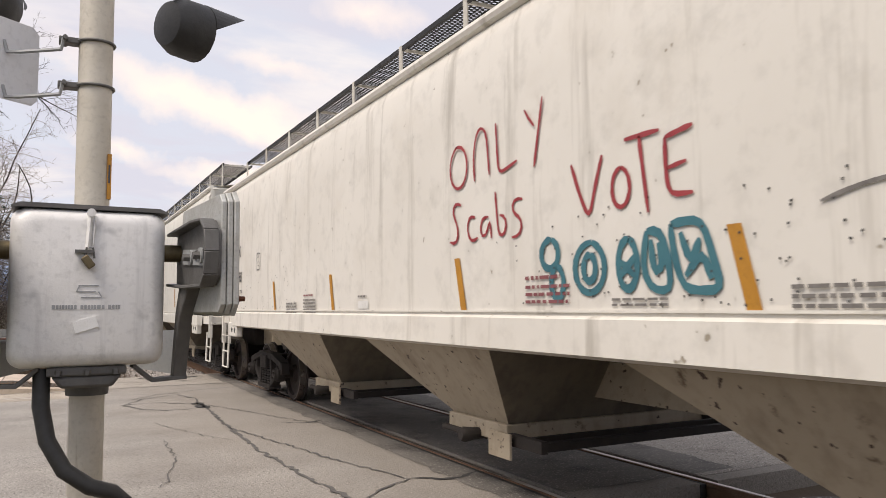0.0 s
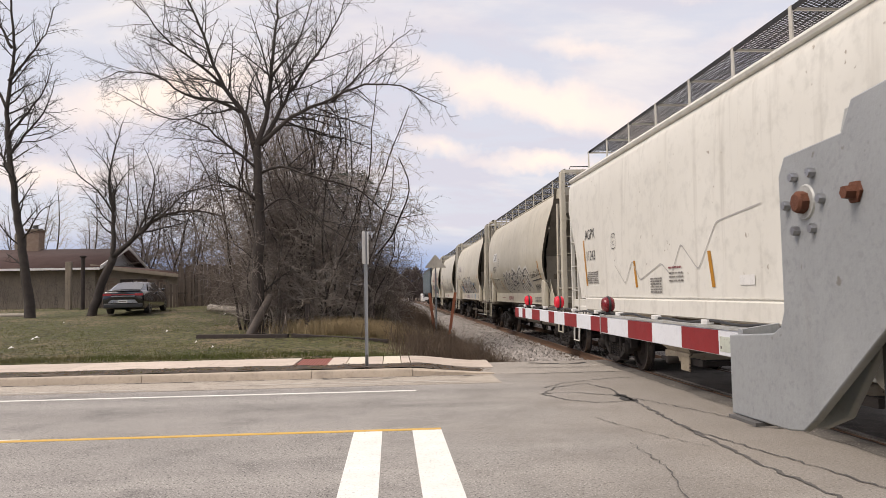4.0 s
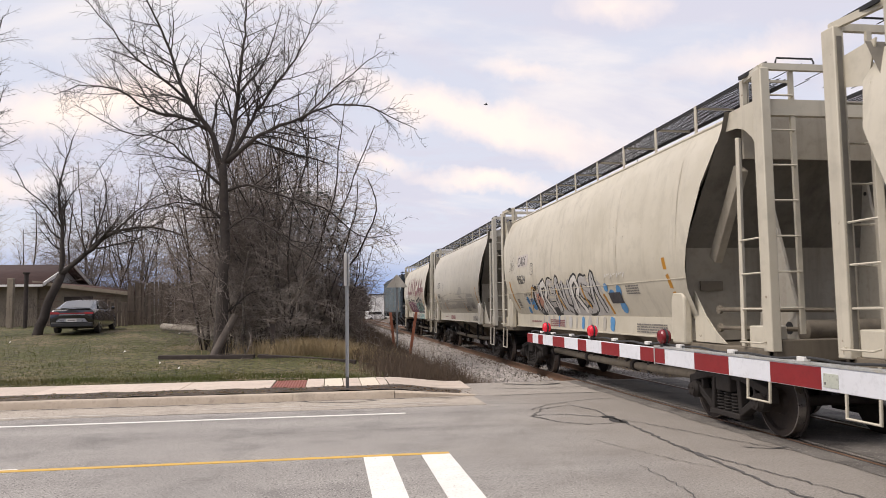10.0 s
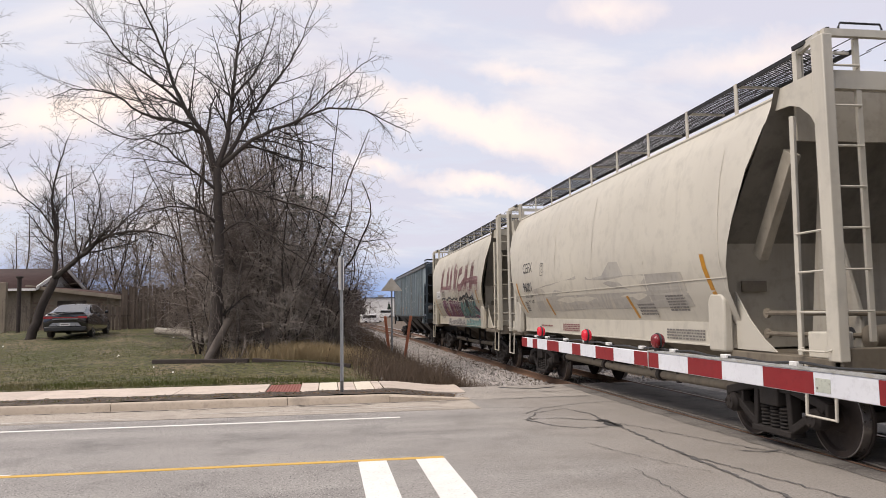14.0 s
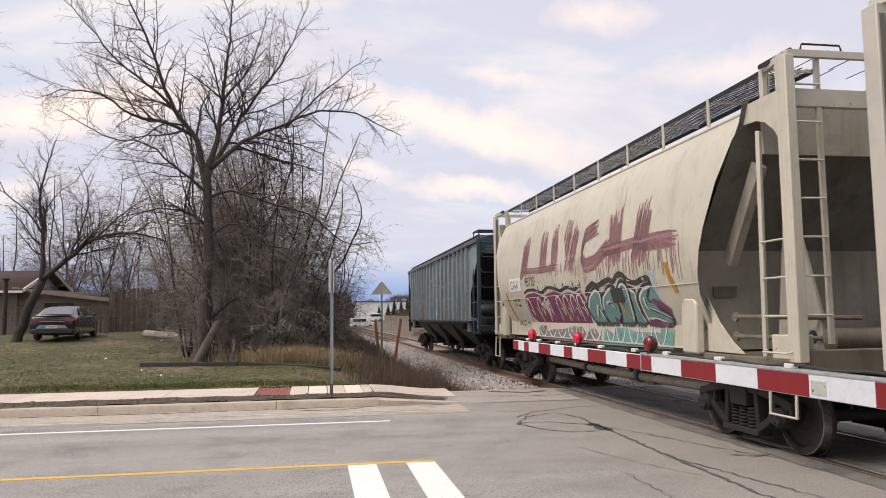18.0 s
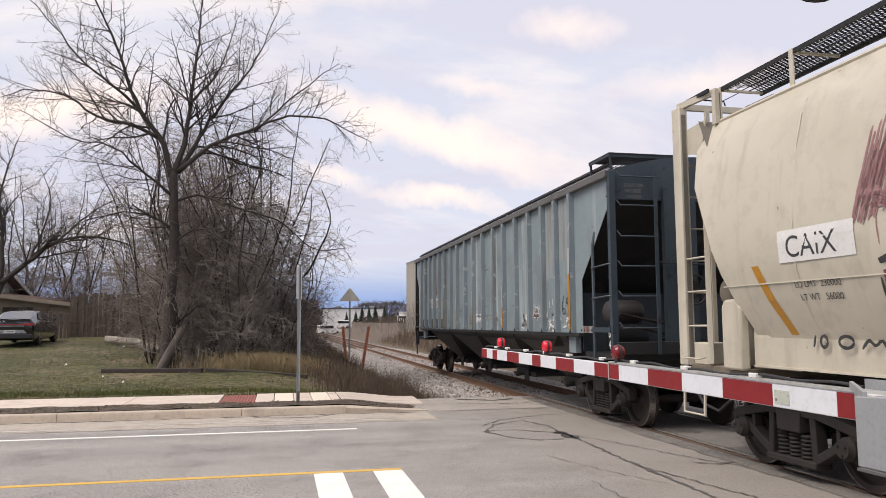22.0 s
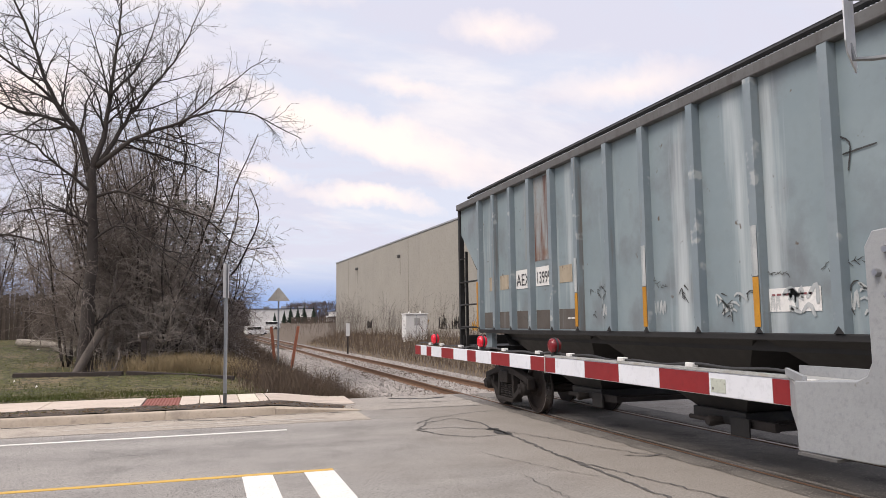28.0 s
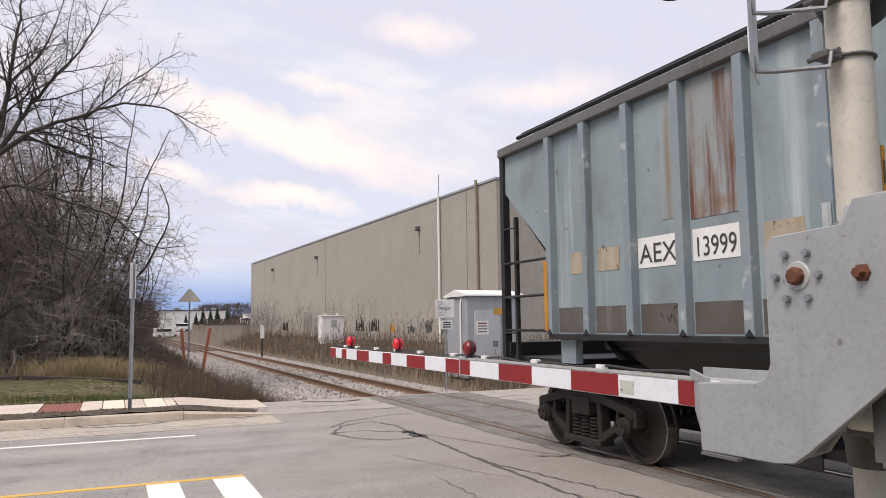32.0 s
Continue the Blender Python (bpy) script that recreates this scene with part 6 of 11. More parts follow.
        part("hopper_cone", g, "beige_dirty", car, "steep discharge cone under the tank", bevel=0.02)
        part("discharge_valve", Geo().lathe([(0.42, 0.19), (0.62, 0.24), (0.64, 0.3), (0.68, 0.3)], (0, c, 0), "z", 16).box(-0.5, -0.2, c - 0.15, c + 0.15, 0.45, 0.6), "truck", car, "cast discharge valve")
        for a in (-0.94, 0.94):
            part("hanger", Geo().box(-1.0, -0.94, c + a - 0.04, c + a + 0.04, 0.55, 1.3), "truck", car)
    part("air_pipe", Geo().tube([(-0.95, -3.9, 0.66), (-0.95, 0.0, 0.62), (-0.95, 3.9, 0.66)], 0.075, 12), "beige_dirty", car, "long unloading pipe under the car")
    for k in (-3.9, -1.3, 1.3, 3.9):
        part("pipe_flange", Geo().lathe([(k - 0.06, 0.11), (k + 0.06, 0.11)], (-0.95, 0, 0.64), "y", 14), "truck", car)
    roof_walk(car, -(h - 0.62), hr - 0.62, 4.42, walk_z, 1.28, mat_)
    part("roof_ridge", Geo().tube([(-1.3, -(h - 1.0), 4.31), (-1.3, hr - 0.6, 4.31)], 0.03, 6), mat_, car, "weld bead along the roof edge")
    part("side_seam", Geo().box(-1.664, -1.63, -(h - 1.88), h - 0.66, 2.16, 2.172), mat_, body)
    for k in range(-2, 3):
        yy = k * 2.35
        v, f = [], []
        for i in range(15):
            z = 1.62 + 2.45 * i / 14
            for a in (-0.012, 0.012):
                v.append((-yy + a, z, 0.004))
        decal(car, (v, [(2 * i, 2 * i + 1, 2 * i + 3, 2 * i + 2) for i in range(14)]), half_at, mat_, "weld_seam")
    truck(car, h - 0.95)
    truck(car, -(h - 1.95))
    return car, h


def flat_side(z):
    return -1.705


def bay(car, ct, top_len, zt, zb, bl, xw, xb, mat_, dark, shift=0.0):
    """A hopper bay: leaning side sheets, slope sheets and the outlet gate."""
    for s in (1, -1):
        g = Geo()
        c = ct + shift
        g.add([(s * xw, ct - top_len / 2, zt), (s * xw, ct + top_len / 2, zt), (s * xb, c + bl / 2, zb), (s * xb, c - bl / 2, zb)], [(0, 1, 2, 3)])
        b = part("bay_side", g, mat_, car, "leaning hopper bay side sheet")
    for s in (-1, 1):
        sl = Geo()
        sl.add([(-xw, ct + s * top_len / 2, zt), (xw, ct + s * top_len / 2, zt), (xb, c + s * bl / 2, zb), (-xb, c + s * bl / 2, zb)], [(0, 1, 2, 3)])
        # slopes take the darker colour, so their shade is painted in
        part("bay_slope", sl, dark, b, "slope sheet with shade in its colour")
    part("outlet_frame", Geo().box(-xb - 0.05, xb + 0.05, c - bl / 2 - 0.04, c + bl / 2 + 0.04, zb - 0.14, zb + 0.01), mat_, b, "outlet gate frame", bevel=0.01)
    for s in (-1, 1):
        part("gate_rail", Geo().box(s * xb - 0.03, s * xb + 0.03, c - bl * 1.05, c + bl * 0.4, zb - 0.16, zb - 0.06), "truck", b, "dark sliding gate rack")
    for a, d in ((1.03, 0.95), (0.75, 0.7)):
        part("cross_bar", Geo().box(-xb + 0.03, xb - 0.03, c - bl * a, c - bl * d, zb - 0.15, zb - 0.08), "truck", b)
    part("gate_plate", Geo().box(-xb - 0.09, -xb - 0.07, c - bl * 0.66, c - bl * 0.3, zb - 0.26, zb - 0.05), mat_, b, "pale operating plate")
    part("capstan", Geo().lathe([(-xb - 0.24, 0.05), (-xb - 0.2, 0.07), (-xb - 0.1, 0.055), (-xb, 0.05)], (0, c - bl * 0.05, zb - 0.12), "x", 10).lathe([(c - bl * 0.05, 0.03), (c + bl * 0.5, 0.03)], (-xb - 0.12, 0, zb - 0.12), "y", 8), "truck", b, "capstan shaft of the gate")


def big_car(name, rear, front, mat_, label, roof=4.2, sill=1.42, walk_z=4.82, extra=0.4):
    """Large flat-sided covered hopper with three bays."""
    car, h = start_car(name, rear, front, label)
    hr = h + extra
    prof = [(0.0, roof + 0.18), (0.7, roof + 0.15), (1.25, roof + 0.08), (1.5, roof + 0.02), (1.62, roof - 0.06), (1.67, roof - 0.2), (1.695, roof - 0.7), (1.705, roof - 1.5), (1.70, sill + 0.12), (1.70, sill)]
    ring = [(-w, z) for w, z in reversed(prof)] + [(w, z) for w, z in prof[1:]]
    cut = [(1.0, 1.15), (sill, 1.12), (sill + 0.9, 0.95), (sill + 1.25, 0.62), (sill + 1.5, 0.28), (roof - 0.75, 0.12), (roof + 0.3, 0.1)]
    n = 22
    rows = []
    for i in range(n + 1):
        u = i / n
        rows.append([(x * (1 + 0.004 * noise.noise((u * 14.0, z * 1.2, rear))), (hr - lerp(cut, z)) * (1 - u) - (h - lerp(cut, z)) * u, z) for x, z in ring])
    body = part("hopper_body", Geo().sheet(rows), mat_, car, "long flat painted hopper side", angle=50)
    for s, hh in ((-1, h), (1, hr)):
        edge = [(x, s * (hh - lerp(cut, z)), z) for x, z in ring]
        lip = [(x * 0.99, s * (hh - lerp(cut, z) - 0.12 - 0.9 * smooth(z, roof - 0.6, sill)), z) for x, z in ring]
        part("end_lip", Geo().sheet([edge, lip]), mat_, body, angle=60)
        m = len(lip) // 2
        left, right = lip[:m + 1], list(reversed(lip[m:]))
        part("slope_sheet", Geo().sheet([left, right]), "end_wall", car, "sloping end sheet with shade in its colour", angle=60)
        part("end_panel", Geo().box(-1.6, 1.6, s * (hh - 0.18) - 0.02, s * (hh - 0.18) + 0.02, roof - 0.75, roof + 0.02), mat_, car, "end panel under the roof")
        for q in (-1, 1):
            if s > 0:
                ladder(car, q * 1.6, s * (hh - 0.02), s * (hh - 0.52), 0.95, roof - 0.75, mat_, 5)
            else:
                lad = part("end_ladder", Geo().box(q * 1.63 - 0.035, q * 1.63 + 0.035, -hh - 0.04, -hh + 0.03, 1.0, roof + 0.02).box(q * 1.03 - 0.025, q * 1.03 + 0.025, -hh - 0.03, -hh + 0.02, 1.2, roof + 0.02), mat_, car, "white ladder on the wagon end")
                for k in range(8):
                    z = 1.3 + (roof - 1.35) * k / 7
                    part("rung", Geo().tube([(q * 1.63, -hh, z), (q * 1.61, -hh - 0.06, z), (q * 1.05, -hh - 0.06, z), (q * 1.03, -hh, z)], 0.013, 6), mat_, lad)
            part("end_post", Geo().box(q * 0.9 - 0.05, q * 0.9 + 0.05, s * (hh - 0.3) - 0.05, s * (hh - 0.3) + 0.05, 1.2, roof - 0.2), mat_, car)
            part("stirrup", Geo().tube([(q * 1.6, s * (hh - 0.05), 1.1), (q * 1.62, s * (hh - 0.05), 0.5), (q * 1.62, s * (hh - 0.5), 0.5), (q * 1.6, s * (hh - 0.5), 1.1)], 0.02, 6).tube([(q * 1.62, s * (hh - 0.05), 0.8), (q * 1.62, s * (hh - 0.5), 0.8)], 0.016, 6), mat_, car, "white step stirrup")
            pad = part("jacking_pad", Geo().box(q * 1.62, q * 1.735, s * (hh - 1.4) - 0.3, s * (hh - 1.4) + 0.3, sill - 0.42, sill - 0.16), mat_, car, "white jacking pad with two holes", bevel=0.02)
            for dy in (-0.2, 0.02):
                part("pad_hole", Geo().lathe([(q * 1.734, 0.045), (q * 1.739, 0.045)], (0, s * (hh - 1.4) + dy, sill - 0.3), "x", 14), "rubber", pad)
        part("end_platform", Geo().box(-1.6, 1.6, s * (hh - 1.6) if s > 0 else -hh, s * hh if s > 0 else -(hh - 1.6), sill - 0.2, sill - 0.03), mat_, car, "white end sill and platform", bevel=0.01)
        part("center_brace", Geo().beam((0.4, s * (hh - 2.4), 1.24), (0.4, s * (hh - 0.5), 2.9), 0.12, 0.2).beam((-0.4, s * (hh - 2.4), 1.24), (-0.4, s * (hh - 0.5), 2.9), 0.12, 0.2), "beige_dirty", car, "sloping end brace")
        part("air_tank", Geo().lathe([(-0.6, 0.12), (-0.55, 0.2), (0.55, 0.2), (0.6, 0.12)], (0, s * (hh - 0.9), 1.5), "x", 16), "beige_dirty", car)
        coupler(car, s * hh, s)
        # dark block added above the truck to stand for the shade there
        part("truck_shroud", Geo().box(-0.5, 0.5, s * (hh - 1.4) - 0.6, s * (hh - 1.4) + 0.6, 0.78, 1.15), "truck", car)
    part("brake_wheel", Geo().tube([(-0.9 + 0.28 * math.cos(radians(a)), hr - 0.35, 2.0 + 0.28 * math.sin(radians(a))) for a in range(0, 361, 20)], 0.018, 6), "truck", car, "hand brake wheel on the end")
    for q in (-1, 1):
        part("side_sill", Geo().slab([(q * 1.70, sill + 0.02), (q * 1.74, sill), (q * 1.745, sill - 0.22), (q * 1.64, sill - 0.25), (q * 1.62, sill - 0.02)], -(h - 1.0), h - 1.0, "xz"), mat_, car, "deep white side sill flange")
        part("roof_edge", Geo().tube([(q * 1.62, -(h - 0.12), roof + 0.0), (q * 1.62, hr - 0.12, roof + 0.0)], 0.055, 8), mat_, car, "rolled roof edge rail")
        part("sill_seam", Geo().box(q * 1.71 - 0.006, q * 1.71 + 0.006, -(h - 1.1), h - 1.1, sill + 0.04, sill + 0.055), mat_, car)
    part("center_sill", Geo().box(-0.3, 0.3, -h, h, 0.8, 1.12), "tan_under", car, "centre sill")
    for c in (4.88, 0.73, -3.42):
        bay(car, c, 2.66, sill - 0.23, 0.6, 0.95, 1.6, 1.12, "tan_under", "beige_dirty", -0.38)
    roof_walk(car, -(h - 0.55), hr - 0.55, roof + 0.06, walk_z, 1.3, "steel_white")
    truck(car, h - 0.75)
    truck(car, -(h - 2.0))
    return car, h


RIBS = (7.67, 6.88, 6.07, 5.26, 4.43, 3.59, 2.70, 1.82, 0.82, -0.12, -1.08, -2.1, -2.98, -3.9, -4.83, -5.68, -6.42, -7.2)


def rib_car(name, rear, front, label):
    """Blue-grey ribbed covered hopper, the last wagon."""
    roof, sill, walk_z = 4.19, 1.56, 4.44
    car, h = start_car(name, rear, front, label)
    e0, e1 = 1.28, 1.45   # bottom ends of the side sheet, rear and front
    hf = h - 0.22
    side = [(h, roof), (h, 3.62), (h - e0, 2.55), (h - e0, sill), (-(h - e1), sill), (-(h - e1), 2.5), (-hf, 3.72), (-hf, roof)]
    for q in (-1, 1):
        part("side_sheet", Geo().slab(side, q * 1.60, q * 1.61), "blue_grey", car, "faded blue-grey steel side sheet")
        part("top_chord", Geo().box(min(q * 1.56, q * 1.70), max(q * 1.56, q * 1.70), -hf, h, roof - 0.1, roof + 0.03), "chord", car, "roof edge chord", bevel=0.015)
        part("bottom_chord", Geo().box(min(q * 1.58, q * 1.69), max(q * 1.58, q * 1.69), -(h - e1), h - e0, sill - 0.05, sill + 0.02), "black_car", car, "dark bottom chord", bevel=0.01)
        for i, y in enumerate(RIBS):
            rib = Geo().slab([(y - 0.06, q * 1.61), (y - 0.055, q * 1.705), (y + 0.055, q * 1.705), (y + 0.075, q * 1.61)], sill + 0.02, roof - 0.1, "xy")
            rib.v = [(b, a, c) for a, b, c in rib.v]
            part("rib", rib, "blue_rib", car, "pressed steel side rib" if i == 0 else "")
            part("rib_foot", Geo().slab([(y - 0.055, sill + 0.02), (y + 0.055, sill + 0.02), (y, sill + 0.085)], q * 1.695, q * 1.71), "black_car", car)
    part("roof", Geo().sheet([[(x, y, roof + 0.02 + 0.28 * (1 - (x / 1.6) ** 2)) for x in steps((-1.6, 1.6, 0.4))] for y in (-hf, h)]), "blue_rib", car, "shallow curved roof", angle=60)
    for s, e in ((1, e0), (-1, e1)):
        hh = h if s > 0 else hf
        crown = [(x, roof + 0.015 + 0.28 * (1 - (x / 1.6) ** 2)) for x in steps((-1.6, 1.6, 0.2))]
        zb = 3.62 if s > 0 else 3.74
        # front end sheet takes the darker blue as its shade
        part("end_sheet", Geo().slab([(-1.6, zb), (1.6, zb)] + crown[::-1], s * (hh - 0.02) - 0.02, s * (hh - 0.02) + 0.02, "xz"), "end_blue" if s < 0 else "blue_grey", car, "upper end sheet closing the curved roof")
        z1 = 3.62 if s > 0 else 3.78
        part("slope_sheet", Geo().add([(-1.6, s * (hh - 0.03), z1), (1.6, s * (hh - 0.03), z1), (1.6, s * (hh - e - 1.3), 1.3), (-1.6, s * (hh - e - 1.3), 1.3)], [(0, 1, 2, 3)]), "black_car", car, "sloping end sheet, blackened for recess shade")
        for q in (-1, 1):
            if s > 0:
                ladder(car, q * 1.6, s * (hh - 0.02), s * (hh - 0.34), 0.95, roof - 1.0, "black_car", 5, "dark side ladder")
            else:
                sl = part("ladder", Geo().tube([(q * 1.6, -hf + 0.64, 3.28), (q * 1.63, -hf + 0.69, 3.06), (q * 1.63, -hf + 0.685, 1.15)], 0.028, 6), "end_blue", car, "slim side ladder with a bent top")
                for z in (2.67, 2.16):
                    part("rung", Geo().tube([(q * 1.62, -hf + 0.72, z), (q * 1.67, -hf + 0.66, z), (q * 1.67, -hf + 0.02, z + 0.02), (q * 1.64, -hf - 0.01, z + 0.02)], 0.014, 6), "end_blue", sl)
                part("rung", Geo().box(q * 1.65 - 0.02, q * 1.65 + 0.02, -hf, -hf + 0.7, 1.6, 1.68), "end_blue", sl, "flat bottom tread")
                part("sill_bracket", Geo().box(q * 1.6 - 0.02, q * 1.6 + 0.02, -hf + 0.7, -(h - e1) - 0.02, 1.58, 1.7), "rust_patch", car, "stained sill bracket")
                for k in range(4):
                    part("rivet", Geo().lathe([(q * 1.62, 0.018), (q * 1.635, 0.01)], (0, -hf + 0.82 + 0.15 * k, 1.63), "x", 8), "rust", car)
            [part("end_bar", Geo().tube([(q * 1.63, s * (hh - 0.0), z), (q * 1.63, s * (hh - 1.28), z)], 0.02, 6), "black_car", car, "long grab bar at the wagon end") for z in (1.62, 2.08, 2.55)] if s > 0 else None
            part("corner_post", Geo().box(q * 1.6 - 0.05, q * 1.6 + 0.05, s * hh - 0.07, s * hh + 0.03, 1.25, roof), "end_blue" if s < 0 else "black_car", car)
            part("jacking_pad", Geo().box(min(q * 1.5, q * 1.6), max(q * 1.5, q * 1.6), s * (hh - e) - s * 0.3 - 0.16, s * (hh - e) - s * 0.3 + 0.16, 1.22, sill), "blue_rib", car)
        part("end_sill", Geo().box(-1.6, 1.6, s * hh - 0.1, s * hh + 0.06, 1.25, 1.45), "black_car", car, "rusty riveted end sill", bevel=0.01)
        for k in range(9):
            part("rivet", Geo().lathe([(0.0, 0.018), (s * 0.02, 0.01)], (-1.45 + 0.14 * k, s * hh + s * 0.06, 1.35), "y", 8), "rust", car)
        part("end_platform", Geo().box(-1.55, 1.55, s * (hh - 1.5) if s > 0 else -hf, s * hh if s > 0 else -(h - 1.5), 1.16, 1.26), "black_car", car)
        for q in (-1, 1):
            y0, y1 = sorted((s * (hh - 0.85), s * (hh - 0.02)))
            x0, x1 = sorted((q * 1.58, q * 0.45))
            top = roof + 0.31
            if s > 0:
                continue
            deck = Geo()
            for i in range(15):
                yy = y0 + (y1 - y0) * i / 14
                deck.box(x0, x1, yy - 0.012, yy + 0.012, top - 0.01, top)
            for i in range(17):
                xx = x0 + (x1 - x0) * i / 16
                deck.box(xx - 0.016, xx + 0.016, y0, y1, top - 0.012, top - 0.002)
            tagged(part("platform_walk", deck, "grate", car, "dark perforated walkway at the roof corner", angle=0), kind="stuff")
            part("walk_edge", Geo().box(q * 1.58 - 0.015, q * 1.58 + 0.015, y0, y1, top - 0.05, top + 0.01), "navy", car)
            part("walk_edge", Geo().box(x0, x1, s * hh - s * 0.03 - 0.012, s * hh - s * 0.03 + 0.012, top - 0.06, top + 0.01), "navy", car)
            for yy in (y0 + 0.03, y1 - 0.03):
                part("walk_leg", Geo().beam((q * 1.55, yy, roof), (q * 1.57, yy, top - 0.01), 0.03, 0.03), "navy", car)
        part("center_brace", Geo().beam((0.4, s * (hh - 1.5), 1.24), (0.4, s * (hh - 0.5), 2.9), 0.12, 0.2), "navy", car)
        coupler(car, s * hh, s)
    bw = part("brake_wheel", Geo().tube([(-0.23 + 0.24 * math.cos(radians(a)), -hf - 0.1, 2.28 + 0.24 * math.sin(radians(a))) for a in range(0, 361, 20)], 0.018, 6), "truck", car, "hand brake wheel on the end")
    for a in range(0, 360, 72):
        part("spoke", Geo().tube([(-0.23, -hf - 0.06, 2.28), (-0.23 + 0.23 * math.cos(radians(a)), -hf - 0.1, 2.28 + 0.23 * math.sin(radians(a)))], 0.012, 5), "truck", bw)
    part("brake_housing", Geo().lathe([(-hf - 0.07, 0.06), (-hf - 0.05, 0.15), (-hf + 0.12, 0.17), (-hf + 0.14, 0.1)], (-0.23, 0, 2.28), "y", 16), "truck", car, "round brake gear housing")
    part("end_stile", Geo().box(-0.9, -0.84, -hf - 0.12, -hf - 0.1, 1.25, 4.28), "end_blue", car, "flat stile of the end ladder")
    for z in (4.1, 3.63, 3.13, 2.65, 2.17, 1.67):
        part("end_rung", Geo().tube([(-1.58, -hf - 0.03, z + 0.08), (-1.52, -hf - 0.06, z + 0.08), (-1.48, -hf - 0.1, z), (-0.84, -hf - 0.1, z)], 0.014, 6), "end_blue", car)
        part("rung_bolt", Geo().lathe([(-hf - 0.125, 0.012), (-hf - 0.12, 0.024), (-hf - 0.1, 0.024)], (-0.87, 0, z), "y", 8), "end_blue", car)
        part("rung_bolt", Geo().lathe([(-hf - 0.06, 0.014), (-hf - 0.05, 0.026), (-hf - 0.03, 0.026)], (-1.58, 0, z + 0.08), "y", 8), "end_blue", car)
    for a, b in ((-0.69, -0.48), (-0.23, -0.12)):
        post = part("end_post", Geo().slab([(a, 1.26), (b, 1.26), (b, 3.9), (b - 0.03, 3.96), (a, 3.96)], -hf - 0.05, -hf - 0.035, "xz"), "end_blue", car, "vertical channel post of the end frame")
        for x in (a + 0.008, b - 0.008):
            part("flange", Geo().box(x - 0.008, x + 0.008, -hf - 0.034, -hf + 0.05, 1.26, 3.9), "navy", post)
    part("end_cable", Geo().tube([(-0.87, -hf - 0.1, 2.72), (-0.3, -hf - 0.09, 2.7), (0.4, -hf - 0.08, 2.68)], 0.012, 5), "black_car", car, "sagging cable across the end")
    for k, (x, z) in enumerate(((-1.4, 1.9), (-1.2, 1.7), (-0.7, 1.5))):
        part("end_pipe", Geo().tube([(x, -hf + 0.2, z), (x + 0.6, -hf + 0.28, z - 0.12), (x + 1.4, -hf + 0.3, z - 0.25)], 0.022, 8), "truck", car)
    part("brake_lever", Geo().beam((-0.3, -hf + 0.3, 1.3), (-0.1, -hf + 0.2, 2.2), 0.05, 0.09), "black_car", car)
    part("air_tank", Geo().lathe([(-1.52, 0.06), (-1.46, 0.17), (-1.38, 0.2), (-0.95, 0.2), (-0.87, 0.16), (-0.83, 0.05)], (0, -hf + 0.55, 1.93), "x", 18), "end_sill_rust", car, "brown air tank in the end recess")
    part("lower_bulkhead", Geo().box(-1.55, 1.55, -hf + 1.35, -hf + 1.38, 1.26, 2.28), "navy", car, "panel behind the brake gear, darkened for recess shade")
    for row, text in enumerate(("CAUTION", "NO SIDE", "LADDER")):
        v, f = words(text, 0.055)
        g = Geo()
        g.v, g.f = [(-1.36 + 0.012 * row + q[0] * 0.95, -hf - 0.006, 3.95 - 0.095 * row + q[1]) for q in v], list(f)
        part("lettering", g, "faded", car, "faded stencilled warning", angle=0)
    for k in range(10):
        part("rivet", Geo().lathe([(-1.652, 0.016), (-1.665, 0.01)], (0, -hf + 0.02, 1.7 + 0.26 * k), "x", 8), "navy", car)
    part("brake_cylinder", Geo().lathe([(-0.3, 0.1), (-0.25, 0.2), (0.3, 0.2), (0.35, 0.1)], (-0.9, -(h - 1.2), 1.5), "x", 16), "black_car", car)
    part("center_sill", Geo().box(-0.3, 0.3, -h, h, 0.78, 1.14), "black_car", car, "centre sill")
    for c in (5.1, 1.75, -1.65, -5.0):
        bay(car, c, 3.2, sill - 0.05, 0.62, 0.9, 1.56, 0.75, "black_car", "black_car")
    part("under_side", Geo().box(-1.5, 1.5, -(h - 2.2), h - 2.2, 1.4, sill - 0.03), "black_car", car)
    part("running_board", grating(-1.5, -1.05, -h + 0.6, h - 0.4, roof + 0.19), "grate", car, "dark roof running board", angle=0)
    part("running_board", grating(1.05, 1.5, -h + 0.6, h - 0.4, roof + 0.19), "grate", car, "dark roof running board", angle=0)
    part("roof_rail", Geo().tube([(-1.52, -h + 0.4, roof + 0.15), (-1.52, h - 0.3, roof + 0.15)], 0.03, 6), "grate", car, "hatch rail along the roof edge")
    truck(car, h - 1.06)
    truck(car, -(h - 1.95))
    return car, h


def ring_pts(cx, cz, rx, rz, a0=0, a1=360, n=18):
    return [(cx + rx * math.cos(radians(a0 + (a1 - a0) * i / n)), cz + rz * math.sin(radians(a0 + (a1 - a0) * i / n))) for i in range(n + 1)]


def stencils(car, surf, y, z, seed, mat_="faded"):
    bars_on(car, y, z, 0.5, 0.05, 3, surf, mat_, seed)


def boxed_mark(car, y, z, s, surf):
    """The clearance-plate mark: a small outlined square with words."""
    stroke_on(car, [[(-y, z), (-y + 0.26 * s, z), (-y + 0.26 * s, z + 0.28 * s), (-y, z + 0.28 * s), (-y, z)]], 0.014, surf, "black", "plate_mark", "small outlined clearance mark")
    text_on(car, "PLATE", y - 0.04 * s, z + 0.2 * s, 0.035 * s, surf, "black")
    text_on(car, "C", y - 0.09 * s, z + 0.06 * s, 0.09 * s, surf, "black")


